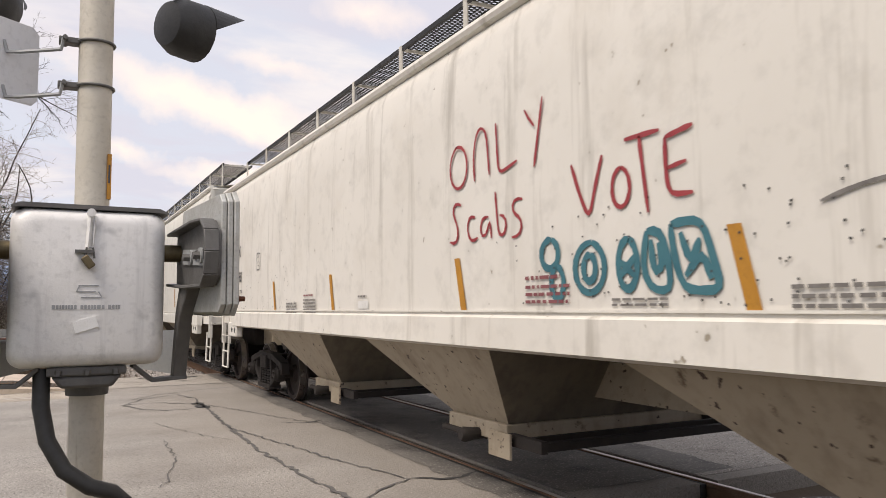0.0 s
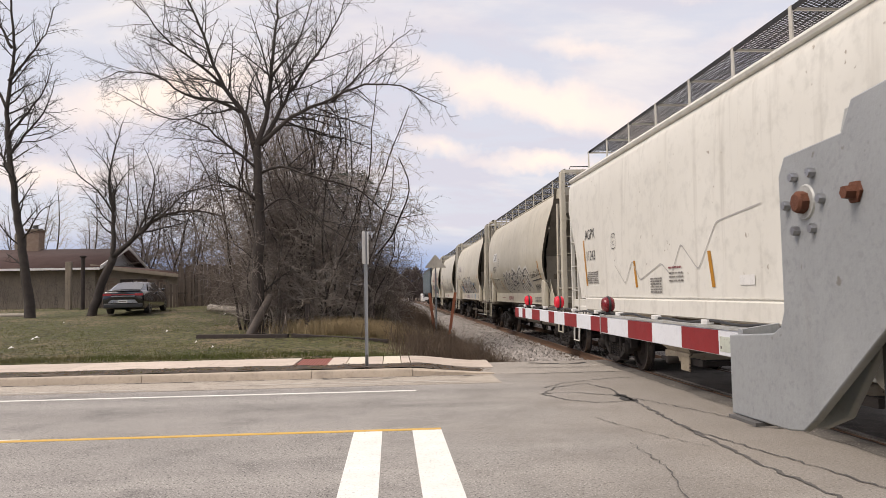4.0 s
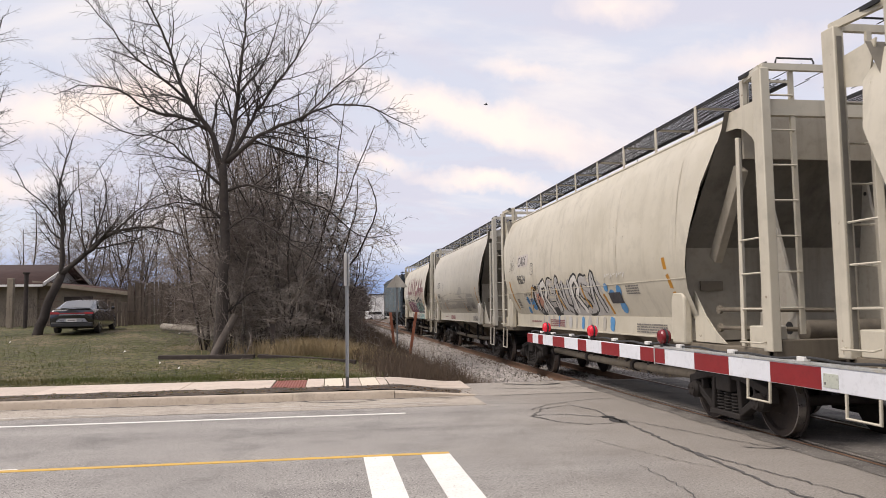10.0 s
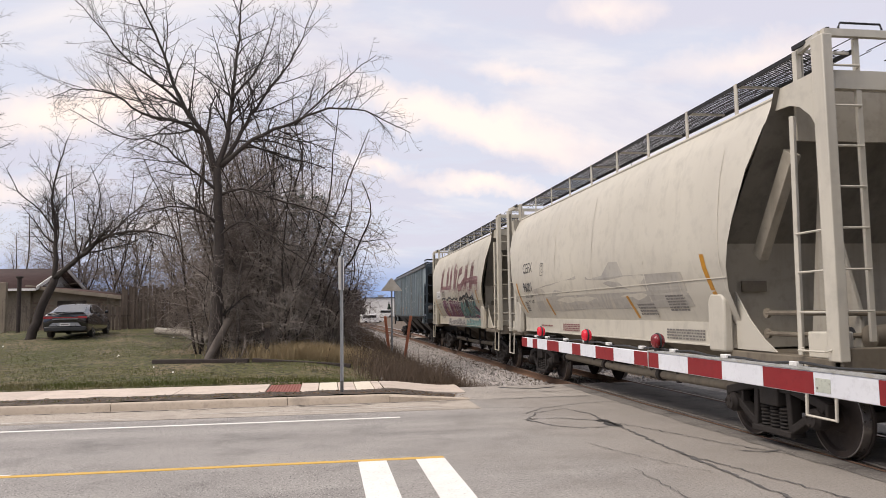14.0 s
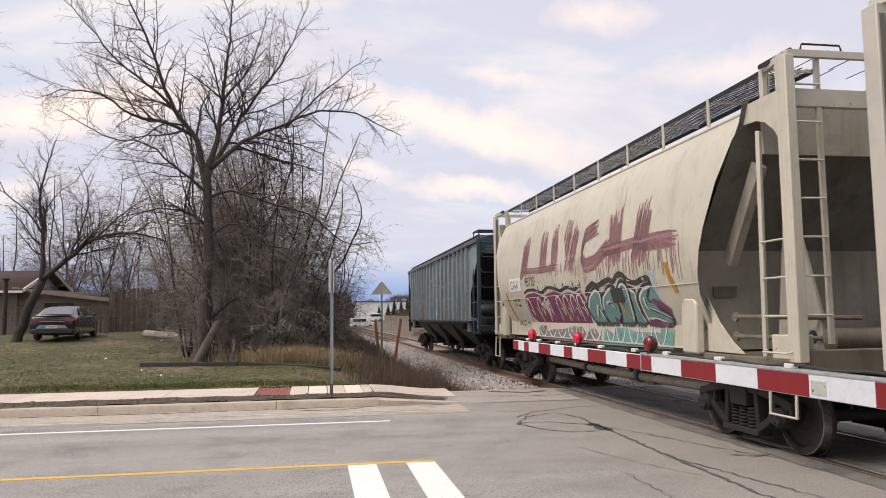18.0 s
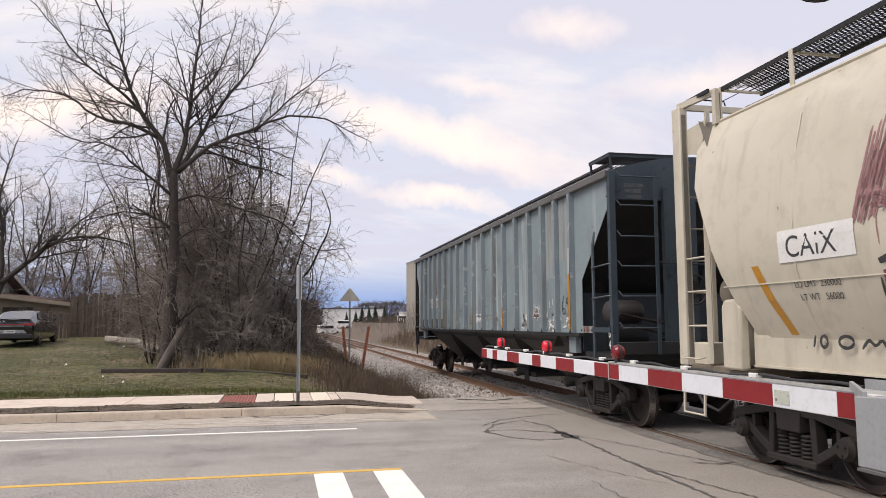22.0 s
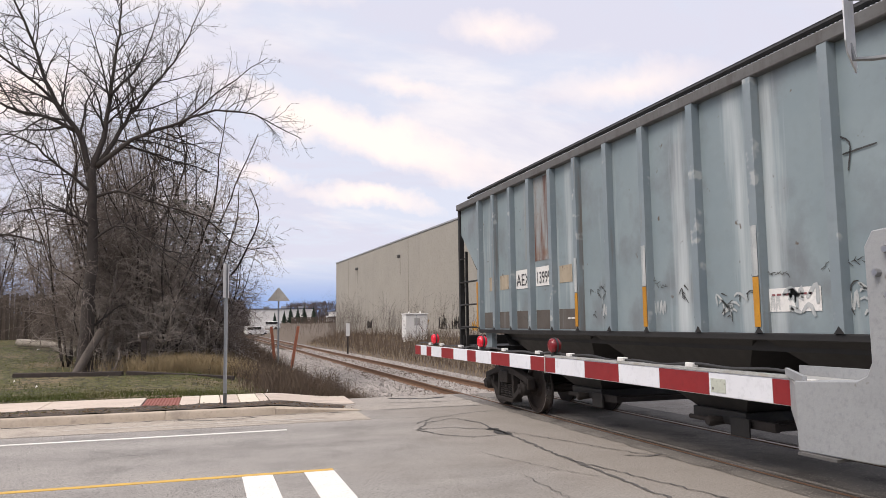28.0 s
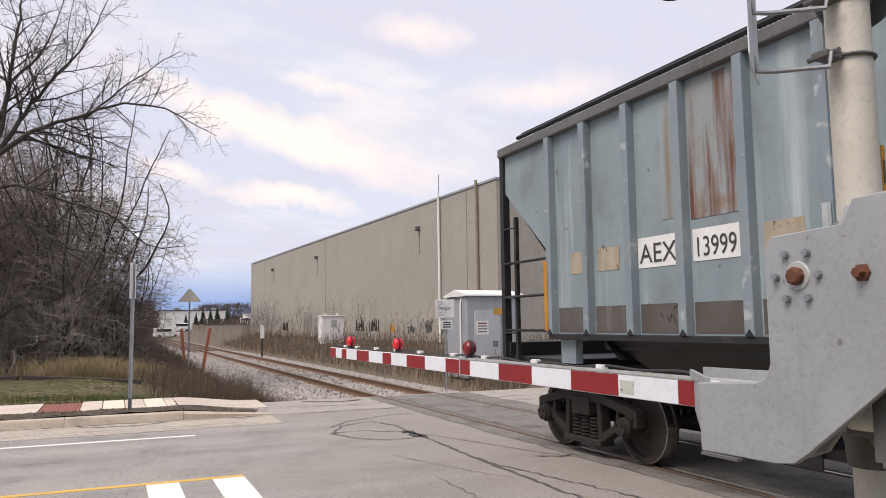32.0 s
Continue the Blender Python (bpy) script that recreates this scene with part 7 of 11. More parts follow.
def make_white_a():
    car, h = big_car("grey_white_hopper", -90.7, -108.8, "white_car", "long grey-white covered hopper with red scrawled graffiti", roof=3.86, sill=1.53, walk_z=4.42)
    S = flat_side
    text_on(car, "TILX", 8.12, 2.5, 0.2, S, "black", "black reporting mark")
    text_on(car, "55288", 8.05, 2.07, 0.17, S, "black", "black wagon number")
    text_on(car, "LD LMT  221900", 7.93, 1.87, 0.055, S, "black")
    text_on(car, "LT WT    64100", 7.9, 1.75, 0.055, S, "black")
    boxed_mark(car, 6.4, 2.22, 0.95, S)
    for y, z0, z1 in ((8.2, 1.6, 2.45), (5.4, 1.57, 2.0), (2.85, 1.57, 2.0), (-0.27, 1.57, 2.0), (-3.05, 1.57, 2.0), (-5.6, 1.57, 2.0)):
        quad_on(car, y, y - 0.09, z0, z1, S, "orange", "reflector", "amber reflective strip", slant=-0.25)
    stencils(car, S, 4.66, 1.66, 5)
    bars_on(car, 3.85, 1.76, 0.4, 0.035, 1, S, "maroon_text", 6)
    stencils(car, S, 3.85, 1.70, 7)
    bars_on(car, 1.9, 1.72, 0.25, 0.03, 1, S, "faded", 16)
    quad_on(car, 1.9, 1.6, 1.6, 1.68, S, "white", "data_panel", "small white data panel")
    bars_on(car, -1.3, 1.79, 0.4, 0.04, 1, S, "maroon_text", 8)
    bars_on(car, -1.3, 1.73, 0.5, 0.035, 3, S, "maroon_text", 9)
    bars_on(car, -2.2, 1.64, 0.45, 0.022, 2, S, "faded", 10)
    bars_on(car, -3.4, 1.68, 0.8, 0.03, 3, S, "faded", 11)
    only = [ring_pts(0.36, 2.73, 0.15, 0.18, 100, 470), [(0.62, 2.58), (0.6, 2.75), (0.64, 2.94), (0.72, 3.0), (0.8, 2.94), (0.84, 2.6)], [(0.94, 2.97), (0.97, 2.58), (1.22, 2.64)], [(1.32, 2.98), (1.36, 2.9), (1.44, 2.84)], [(1.54, 3.02), (1.43, 2.56)],
            [(0.4, 2.42), (0.3, 2.46), (0.24, 2.38), (0.36, 2.24), (0.33, 2.1), (0.2, 2.14)], [(0.62, 2.3), (0.52, 2.33), (0.48, 2.2), (0.56, 2.1), (0.66, 2.14)], [(0.82, 2.28), (0.72, 2.3), (0.68, 2.16), (0.78, 2.12), (0.84, 2.28), (0.86, 2.12)], [(0.92, 2.46), (0.96, 2.12), (1.06, 2.12), (1.08, 2.26), (0.98, 2.28)], [(1.28, 2.36), (1.16, 2.38), (1.14, 2.28), (1.28, 2.22), (1.26, 2.1), (1.14, 2.1)]]
    vote = [[(1.84, 2.5), (1.92, 2.3), (2.01, 2.13), (2.06, 2.3), (2.14, 2.51)], ring_pts(2.3, 2.29, 0.08, 0.12, 90, 450), [(2.34, 2.56), (2.62, 2.56)], [(2.46, 2.56), (2.52, 2.12)], [(2.66, 2.51), (2.86, 2.54)], [(2.66, 2.51), (2.66, 2.34), (2.68, 2.19), (2.85, 2.19)], [(2.67, 2.34), (2.81, 2.36)]]
    for k, st in enumerate(only):
        stroke_on(car, [st], 0.026, S, "red_spray", label="dark red hand-sprayed letter stroke", seed=k)
    for k, st in enumerate(vote):
        stroke_on(car, [st], 0.03, S, "red_spray", label="dark red hand-sprayed letter stroke", seed=20 + k)
    teal = [ring_pts(1.59, 1.95, 0.1, 0.1, 80, 440), ring_pts(1.67, 1.76, 0.07, 0.11, 100, 460), ring_pts(2.0, 1.84, 0.15, 0.16, 80, 440), ring_pts(2.0, 1.84, 0.06, 0.085, 80, 440), ring_pts(2.34, 1.845, 0.085, 0.15, 80, 440), [(2.27, 1.87), (2.41, 1.77)], [(2.42, 1.9), (2.28, 1.78)],
            [(2.5, 2.02), (2.46, 1.83), (2.51, 1.7), (2.68, 1.68), (2.66, 1.85), (2.61, 2.02), (2.5, 2.02)], [(2.53, 1.97), (2.55, 1.77), (2.63, 1.79), (2.59, 1.95)], [(2.68, 2.04), (2.7, 1.88), (2.76, 1.69), (3.02, 1.68), (2.96, 1.86), (2.9, 2.05), (2.68, 2.04)], [(2.75, 1.99), (2.82, 1.81), (2.88, 1.95)], [(2.78, 1.76), (2.9, 1.89), (2.95, 1.74)]]
    for k, st in enumerate(teal):
        stroke_on(car, [st], 0.05, S, "teal_spray", label="teal looping spray stroke", seed=40 + k, lift=0.007 + 0.0003 * (k % 4))
    stroke_on(car, [[(3.56, 2.05), (3.75, 2.1), (4.0, 2.12)]], 0.02, S, "faded", "scrape", "grey scrape in the paint")
    rng = random.Random(3)
    spots = []
    for _ in range(170):
        a, z = rng.choice((-7.0 + rng.gauss(0, 0.5), -5.0 + rng.gauss(0, 0.6), 2.0 + rng.gauss(0, 0.5), 3.4 + rng.gauss(0, 0.5))), rng.uniform(1.6, 2.2)
        spots.append([(a, z), (a + 0.012, z + rng.uniform(-0.01, 0.01))])
    tagged(stroke_on(car, spots, 0.02, S, "tar", "rust_spot", "small rust and paint chips", seed=5), kind="stuff")


def make_white_b():
    car, h = big_car("off_white_hopper", -71.0, -89.06, "white_car2", "long off-white covered hopper with black lettering", roof=4.2, sill=1.47, extra=0.65)
    S = flat_side
    text_on(car, "AGPX", 8.1, 2.72, 0.2, S, "black", "black reporting mark")
    text_on(car, "11243", 8.04, 2.27, 0.2, S, "black", "black wagon number")
    bars_on(car, 7.95, 2.0, 0.8, 0.05, 3, S, "faded", 21)
    boxed_mark(car, 6.2, 2.42, 1.0, S)
    for y, z0, z1 in ((8.3, 1.74, 2.72), (4.95, 1.68, 2.14), (1.9, 1.66, 2.14), (-1.1, 1.66, 2.14), (-4.2, 1.66, 2.14), (-7.2, 1.66, 2.14)):
        quad_on(car, y, y - 0.1, z0, z1, S, "orange", "reflector", "amber reflective strip", slant=-0.25)
    stencils(car, S, 4.1, 1.8, 22)
    bars_on(car, 3.3, 1.95, 0.5, 0.045, 1, S, "maroon_text", 23)
    bars_on(car, 3.28, 1.87, 0.55, 0.04, 3, S, "faded", 24)
    quad_on(car, 1.0, 0.62, 1.68, 1.8, S, "white", "data_panel", "small white data panel")
    tag = [[(-6.0, 2.1), (-5.4, 1.75), (-5.0, 2.15), (-4.6, 1.8), (-3.6, 2.05), (-3.2, 1.85), (-2.8, 2.3), (-2.2, 1.9), (-1.6, 2.5), (-1.0, 2.55), (-0.4, 2.6)]]
    stroke_on(car, tag, 0.018, S, "grey_spray", label="thin grey spray outline", seed=6)


def make_tear(name, rear, front, mat_, mark, number, label, boxed, lmt, lwt, fore=0.0, drop=0.0):
    car, h = tear_car(name, rear, front, mat_, label)
    S = half_at
    if boxed:
        quad_on(car, 4.92, 3.93, 2.83 if mark != "b" else 2.36, 3.16, S, "white", "number_panel", "white panel behind the reporting mark", lift=0.006)
    text_on(car, mark, 4.78 + fore, 2.87 - drop, 0.245, S, "black", "black reporting mark")
    text_on(car, number, 4.8 + fore, 2.40 - drop, 0.225, S, "black", "black wagon number")
    text_on(car, "LD LMT  " + lmt, 4.36 + fore * 2.6, 2.06 + drop * 0.3, 0.07, S, "black")
    text_on(car, "LT WT   " + lwt, 4.33 + fore * 2.6, 1.92 + drop * 0.3, 0.07, S, "black")
    boxed_mark(car, 3.46, 2.6, 1.0, S)
    quad_on(car, 5.74, 5.64, 1.72, 2.5, S, "orange", "reflector", "amber reflective strip", slant=-0.4)
    quad_on(car, 3.3, 3.19, 1.66, 2.05, S, "orange", "reflector", "amber reflective strip", slant=-0.4)
    quad_on(car, -4.2, -4.31, 1.95, 2.5, S, "orange", "reflector", "amber reflective strip", slant=-0.25)
    quad_on(car, -1.4, -1.5, 1.62, 2.0, S, "orange", "reflector", "amber reflective strip", slant=-0.4)
    sill = lambda z: -1.445
    bars_on(car, 4.3, 1.40, 0.9, 0.05, 1, sill, "maroon_text", 31)
    bars_on(car, 2.6, 1.45, 1.1, 0.05, 2, sill, "maroon_text", 32)
    bars_on(car, -2.6, 1.44, 1.2, 0.05, 2, sill, "faded", 33)
    bars_on(car, 5.2, 1.98, 0.25, 0.05, 3, S, "faded", 34)
    return car, h


def make_b717():
    car, h = make_tear("beige_hopper", -55.53, -69.05, "beige", "CAIX", "95717", "beige round-sided hopper with black and white graffiti", True, "229900", "56100")
    S = half_at
    rng = random.Random(17)
    body, line = [], []
    a = -2.5
    tops = [(-2.55, 2.0), (-2.2, 2.3), (-1.9, 2.0), (-1.5, 2.35), (-1.2, 2.1), (-0.9, 2.3), (-0.6, 2.05), (-0.2, 2.2), (0.2, 2.32), (0.5, 2.05), (0.9, 2.3), (1.3, 2.42), (1.7, 2.1), (2.0, 2.3), (2.4, 2.35), (2.7, 2.1)]
    blob_on(car, tops + [(2.75, 1.66), (1.2, 1.5), (-0.6, 1.56), (-2.2, 1.62)], S, "beige_grey", label="pale fill of a faded graffiti piece", lift=0.005)
    # angular letters, each of its own make
    shapes = ([(0, 0), (0.06, 0.5), (0.3, 0.62), (0.42, 0.4), (0.2, 0.3), (0.46, 0.02)], [(0.05, 0.55), (0.0, 0.1), (0.3, 0.0), (0.42, 0.2), (0.38, 0.6)], [(0, 0.05), (0.18, 0.66), (0.4, 0.0)], [(0.42, 0.55), (0.1, 0.6), (0.02, 0.3), (0.35, 0.28), (0.4, 0.02), (0.05, 0.0)],
              [(0, 0.6), (0.2, 0.1), (0.34, 0.5), (0.5, 0.05)], [(0.45, 0.5), (0.2, 0.62), (0.0, 0.35), (0.1, 0.05), (0.45, 0.1), (0.3, 0.3)])
    x = -2.45
    for k in range(10):
        s = shapes[(k * 5 + 1) % 6]
        f = rng.uniform(0.85, 1.25)
        line.append([(x + a_ * f, 1.62 + b_ * f + rng.uniform(-0.03, 0.05)) for a_, b_ in s])
        if k % 2:
            line.append([(x + 0.1, 1.9), (x + 0.42 * f, 1.84 + rng.uniform(-0.05, 0.1))])
        x += rng.uniform(0.42, 0.58)
    line.append(tops)
    stroke_on(car, [[(a + 0.05, b + 0.04) for a, b in s] for s in line], 0.13, S, "white_spray", label="white rim of the angular letters", seed=2, lift=0.0065)
    stroke_on(car, line, 0.048, S, "black_spray", label="black angular spray outlines", seed=3)
    stroke_on(car, [[(p[0] + 0.06, p[1] + 0.05) for p in tops]], 0.05, S, "white_spray", label="white spray highlight", lift=0.007, seed=4)
    tag = []
    x = 2.9
    for k in range(9):
        tag.append(ring_pts(x + 0.08, 2.12 + 0.01 * k, 0.065, 0.085, 60 + 40 * (k % 3), 330 + 30 * (k % 4)))
        x += 0.175
    tag.append([(4.4, 2.0), (2.95, 1.95)])
    stroke_on(car, tag, 0.03, S, "black_spray", label="looping black signature scrawl", seed=7)
    stroke_on(car, [[(3.1 + 0.25 * i, 1.62), (3.2 + 0.25 * i, 1.9), (3.25 + 0.25 * i, 1.66), (3.33 + 0.25 * i, 1.85)] for i in range(5)], 0.03, S, "black_spray", seed=8)
    stroke_on(car, [[(-3.9 + 0.12 * i, 1.72 + 0.03 * (i % 2)), (-3.85 + 0.12 * i, 1.86), (-3.8 + 0.12 * i, 1.74)] for i in range(8)], 0.014, S, "faded", seed=9)


def make_b624():
    car, h = make_tear("beige_hopper", -40.2, -53.72, "beige", "CAIX", "95624", "beige round-sided hopper with a faded grey and blue mural", False, "230100", "55900")
    S = half_at
    quad_on(car, 4.8, 3.75, 2.84, 3.16, S, "pale_patch", "number_panel", "pale lilac patch behind the reporting mark", lift=0.004)
    rng = random.Random(9)
    outline = [(-3.5, 1.62), (-3.4, 2.0), (-2.9, 2.2), (-2.3, 2.12), (-1.7, 2.25), (-1.0, 2.3), (-0.3, 2.2), (0.5, 2.28), (1.1, 2.4), (1.4, 2.2), (1.5, 1.62), (0.0, 1.55), (-2.0, 1.56)]
    blob_on(car, outline, S, "grey_spray", label="silver-grey mural fill", lift=0.004)
    shapes = ([(0, 0), (0.05, 0.6), (0.32, 0.74), (0.46, 0.5), (0.22, 0.36), (0.5, 0.02)], [(0.05, 0.7), (0.0, 0.1), (0.3, 0.0), (0.46, 0.2), (0.42, 0.74)], [(0, 0.05), (0.2, 0.8), (0.46, 0.0)], [(0.46, 0.66), (0.1, 0.72), (0.02, 0.36), (0.38, 0.32), (0.44, 0.02), (0.05, 0.0)])
    x = -3.3
    for k in range(8):
        pts = [(x + a_ * 1.15, 1.64 + b_ * 0.98 + rng.uniform(-0.02, 0.05)) for a_, b_ in shapes[(k * 3 + 1) % 4]]
        stroke_on(car, [pts], 0.24, S, "black_spray", label="black edge of a mural letter", seed=k, lift=0.0055)
        stroke_on(car, [pts], 0.13, S, ("silver_spray", "white_spray", "grey_spray", "silver_spray")[k % 4], label="silver mural letter", seed=k, lift=0.0068)
        if k % 3 == 0:
            stroke_on(car, [[(x + 0.1, 2.2), (x + 0.2, 1.9), (x + 0.34, 1.72)]], 0.07, S, "yellow_spray" if k else "skin_spray", label="bright shade in the mural", seed=30 + k, lift=0.0078)
        x += 0.58
    for x, z, r in ((1.65, 2.12, 0.1), (1.9, 1.95, 0.16), (2.25, 2.05, 0.12), (2.2, 1.75, 0.14), (-3.7, 1.85, 0.2), (-4.1, 1.95, 0.13), (-4.3, 1.7, 0.12)):
        blob_on(car, ring_pts(x, z, r, r * 0.8, 0, 340, 12), S, "blue_spray", label="blue spray cloud", lift=0.0085)
    stroke_on(car, [[(1.7 + 0.1 * i, 2.28 + 0.03 * (i % 3)), (1.78 + 0.1 * i, 2.36)] for i in range(10)], 0.035, S, "white_spray", seed=50)
    quad_on(car, -1.72, -2.3, 1.82, 2.02, S, "black", "data_panel", "black data panel", lift=0.01)
    bars_on(car, -2.6, 2.1, 0.55, 0.05, 2, S, "faded", 71)
    sill = lambda z: -1.446
    for k in range(12):
        x = -3.2 + k * 0.42
        stroke_on(car, [[(x, 1.3), (x + 0.05, 1.56)]], 0.1 + 0.06 * (k % 3), sill, ("grey_spray", "silver_spray", "wash", "blue_spray")[k % 4], label="mural paint run over the sill", lift=0.004, seed=60 + k)
    marks = []
    for i in range(46):
        x, z = rng.gauss(-5.45, 0.16), rng.gauss(2.95, 0.18)
        d = rng.uniform(0, 6.28)
        marks.append([(x, z), (x + 0.08 * math.cos(d), z + 0.08 * math.sin(d)), (x + 0.08 * math.cos(d) + 0.03 * math.sin(d), z + 0.08 * math.sin(d) - 0.04)])
    stroke_on(car, marks, 0.009, S, "black_spray", label="fine black scribble like a flower", seed=81)
    stroke_on(car, [[(-3.75, 1.9), (-3.6, 2.15), (-3.4, 2.3), (-3.2, 2.2)], [(-4.05, 1.66), (-3.9, 1.8), (-3.7, 1.84)]], 0.035, S, "yellow_spray", label="yellow rim of the mural", seed=82, lift=0.0095)
    stroke_on(car, [[(-3.45, 1.68), (-3.5, 1.95), (-3.3, 2.22), (-3.0, 2.26)], [(-3.2, 1.66), (-3.1, 1.95), (-2.8, 2.1)]], 0.1, S, "black_spray", label="thick black mural outline", seed=83, lift=0.009)
    blob_on(car, [(-3.3, 1.85), (-3.15, 2.08), (-2.85, 2.12), (-2.7, 1.9), (-3.0, 1.78)], S, "skin_spray", label="salmon fill in the mural", lift=0.0088)


def make_cef():
    car, h = make_tear("pale_hopper", -25.06, -38.4, "beige_grey", "CEFX", "96001", "pale beige round-sided hopper, washed grey along its middle", False, "229900", "56100", 0.24, 0.15)
    S = half_at
    blob_on(car, [(-4.2, 1.75), (-4.3, 2.28), (-3.0, 2.36), (-1.4, 2.42), (-0.6, 2.5), (-0.2, 2.36), (0.5, 2.4), (0.9, 2.62), (1.3, 2.6), (1.5, 2.35), (3.6, 2.3), (3.7, 1.8)], S, "wash", label="grey overpainted band", lift=0.003)
    blob_on(car, [(-4.2, 1.78), (-4.2, 2.1), (3.6, 2.05), (3.7, 1.8)], S, "wash", label="grey overpaint", lift=0.0045)
    bars_on(car, -1.75, 1.83, 0.65, 0.06, 2, S, "faded", 91)
    bars_on(car, -2.9, 1.95, 0.6, 0.05, 3, S, "faded", 92)


def make_b123():
    car, h = tear_car("beige_hopper", -9.84, -23.2, "beige", "beige round-sided hopper covered with plum and sea-green graffiti")
    S = half_at
    quad_on(car, 4.93, 3.86, 2.36, 2.69, S, "white", "number_panel", "white panel behind the reporting mark", lift=0.0075)
    text_on(car, "CAIX", 4.82, 2.41, 0.215, S, "black", "black reporting mark")
    text_on(car, "95123", 3.44, 2.44, 0.21, S, "black", "black wagon number")
    text_on(car, "LD LMT  230000", 4.78, 2.1, 0.065, S, "black")
    text_on(car, "LT WT   56000", 4.74, 1.97, 0.065, S, "black")
    for y, z0, z1 in ((5.42, 1.62, 2.36), (-3.9, 2.05, 2.5)):
        quad_on(car, y, y - 0.12, z0, z1, S, "orange", "reflector", "amber reflective strip", slant=-0.4)
    # broad brushed letters in mauve-brown, bristle by bristle, with runs below
    rng = random.Random(21)
    for path, w in (([(-3.4, 3.5), (-3.62, 2.76)], 0.5), ([(-3.69, 2.82), (-2.09, 2.76), (-1.07, 2.76)], 0.12), ([(-2.02, 3.55), (-2.03, 2.81)], 0.45), ([(-1.24, 3.55), (-1.19, 2.79)], 0.4), ([(-0.35, 3.6), (-0.56, 2.68)], 0.42), ([(0.08, 3.4), (-0.12, 2.68)], 0.34),
                    ([(1.2, 3.35), (0.62, 3.25), (0.45, 2.9), (0.66, 2.67), (1.17, 2.7), (1.8, 2.94)], 0.26), ([(2.1, 3.45), (2.09, 2.62)], 0.5), ([(1.5, 2.85), (2.4, 2.88), (3.1, 2.9)], 0.16), ([(3.23, 3.42), (3.05, 2.6)], 0.5), ([(3.1, 2.84), (3.69, 2.84), (4.25, 2.82)], 0.26)):
        flat = abs(path[0][0] - path[-1][0]) > abs(path[0][1] - path[-1][1])
        n = int(w / 0.015)
        hairs = []
        for k in range(n):
            o = (k / (n - 1) - 0.5) * w
            if rng.random() < 0.1:
                continue
            q = [(x, z + o) if flat else (x + o, z + o * 0.15) for x, z in path]
            f = rng.uniform(-0.16, 0.1)
            q[0] = (q[0][0] - f, q[0][1]) if flat else (q[0][0], q[0][1] + f * 1.4)
            f = rng.uniform(-0.12, 0.14)
            q[-1] = (q[-1][0] + f, q[-1][1]) if flat else (q[-1][0], q[-1][1] - f)
            hairs.append(q)
        stroke_on(car, hairs, 0.026, S, "mauve_spray", label="broad brushed mauve-brown letter", seed=n, lift=0.005)
    runs = []
    for k in range(210):
        x = rng.uniform(-3.6, 4.45)
        z = 2.78 + rng.uniform(-0.15, 0.12) + (0.0 if x < 3.0 else 0.02)
        runs.append([(x, z), (x + 0.01, z - rng.uniform(0.1, 0.55 if x > 0.3 else 0.25))])
    stroke_on(car, runs, 0.014, S, "mauve_spray", label="thin runs of mauve paint", seed=22, lift=0.0045)
    # throw-up letters: plum, then sea green, white rim and black shadow
    T = lambda z: -1.449 if z < 1.57 else half_at(z)
    plum = [(-3.6, 2.2), (-3.3, 2.26), (-2.75, 2.27), (-2.16, 2.16), (-1.75, 2.23), (-1.35, 2.26), (-0.89, 2.18), (-0.43, 2.21), (-0.05, 2.17), (0.3, 2.23), (0.44, 2.02), (0.3, 1.58), (-1.45, 1.58), (-3.24, 1.58), (-3.66, 1.76)]
    shade = [(-3.24, 1.575), (0.3, 1.575), (0.9, 1.2), (-3.1, 1.2)]
    letters = [[(0.37, 1.87), (0.71, 2.13), (1.11, 2.26), (1.3, 2.14), (1.1, 1.82), (1.2, 1.58), (0.5, 1.58), (0.43, 1.71)], [(1.1, 1.82), (1.29, 2.07), (1.74, 2.25), (1.99, 2.22), (1.98, 2.08), (1.85, 1.7), (1.61, 1.58), (1.1, 1.58)],
               [(1.98, 2.13), (2.29, 2.33), (2.5, 2.25), (2.5, 2.03), (2.3, 1.58), (1.7, 1.58), (1.87, 1.77)], [(2.52, 2.2), (2.77, 2.14), (2.66, 1.9), (2.7, 1.7), (2.75, 1.58), (2.33, 1.58), (2.5, 1.95)],
               [(3.37, 2.22), (3.06, 2.19), (2.8, 2.05), (2.74, 1.83), (2.8, 1.58), (3.66, 1.58), (3.74, 1.72), (3.27, 1.88), (3.1, 1.98)]]
    blob_on(car, plum, T, "purple_spray", label="plum band of puffy spray-painted letters", lift=0.007)
    blob_on(car, shade, T, "dull_spray", label="grey underside of the plum letters", lift=0.004)
    blob_on(car, [(0.95, 1.575), (3.66, 1.575), (3.62, 1.22), (0.85, 1.2)], T, "sea_spray", label="pale green lower part of the letters", lift=0.0045)
    blob_on(car, [(3.1, 2.3), (3.3, 2.42), (3.57, 2.42), (3.58, 2.19), (3.52, 1.95), (3.3, 2.0), (3.34, 2.2)], T, "worn_white", label="pale cloud behind the letters", lift=0.0055)
    for k, poly in enumerate(letters):
        blob_on(car, poly, T, "sea_spray", label="puffy sea-green letter", lift=0.007)
        stroke_on(car, [poly + poly[:1]], 0.07, T, "black_spray", label="black outline of a letter", seed=400 + k, lift=0.0075)
        cx, cz = sum(a for a, b in poly) / len(poly), sum(b for a, b in poly) / len(poly)
        inn = [(cx + (a - cx) * 0.86, cz + (b - cz) * 0.86) for a, b in poly]
        stroke_on(car, [inn[:5]], 0.045, T, "white_spray", label="white rim of a letter", seed=410 + k, lift=0.0085)
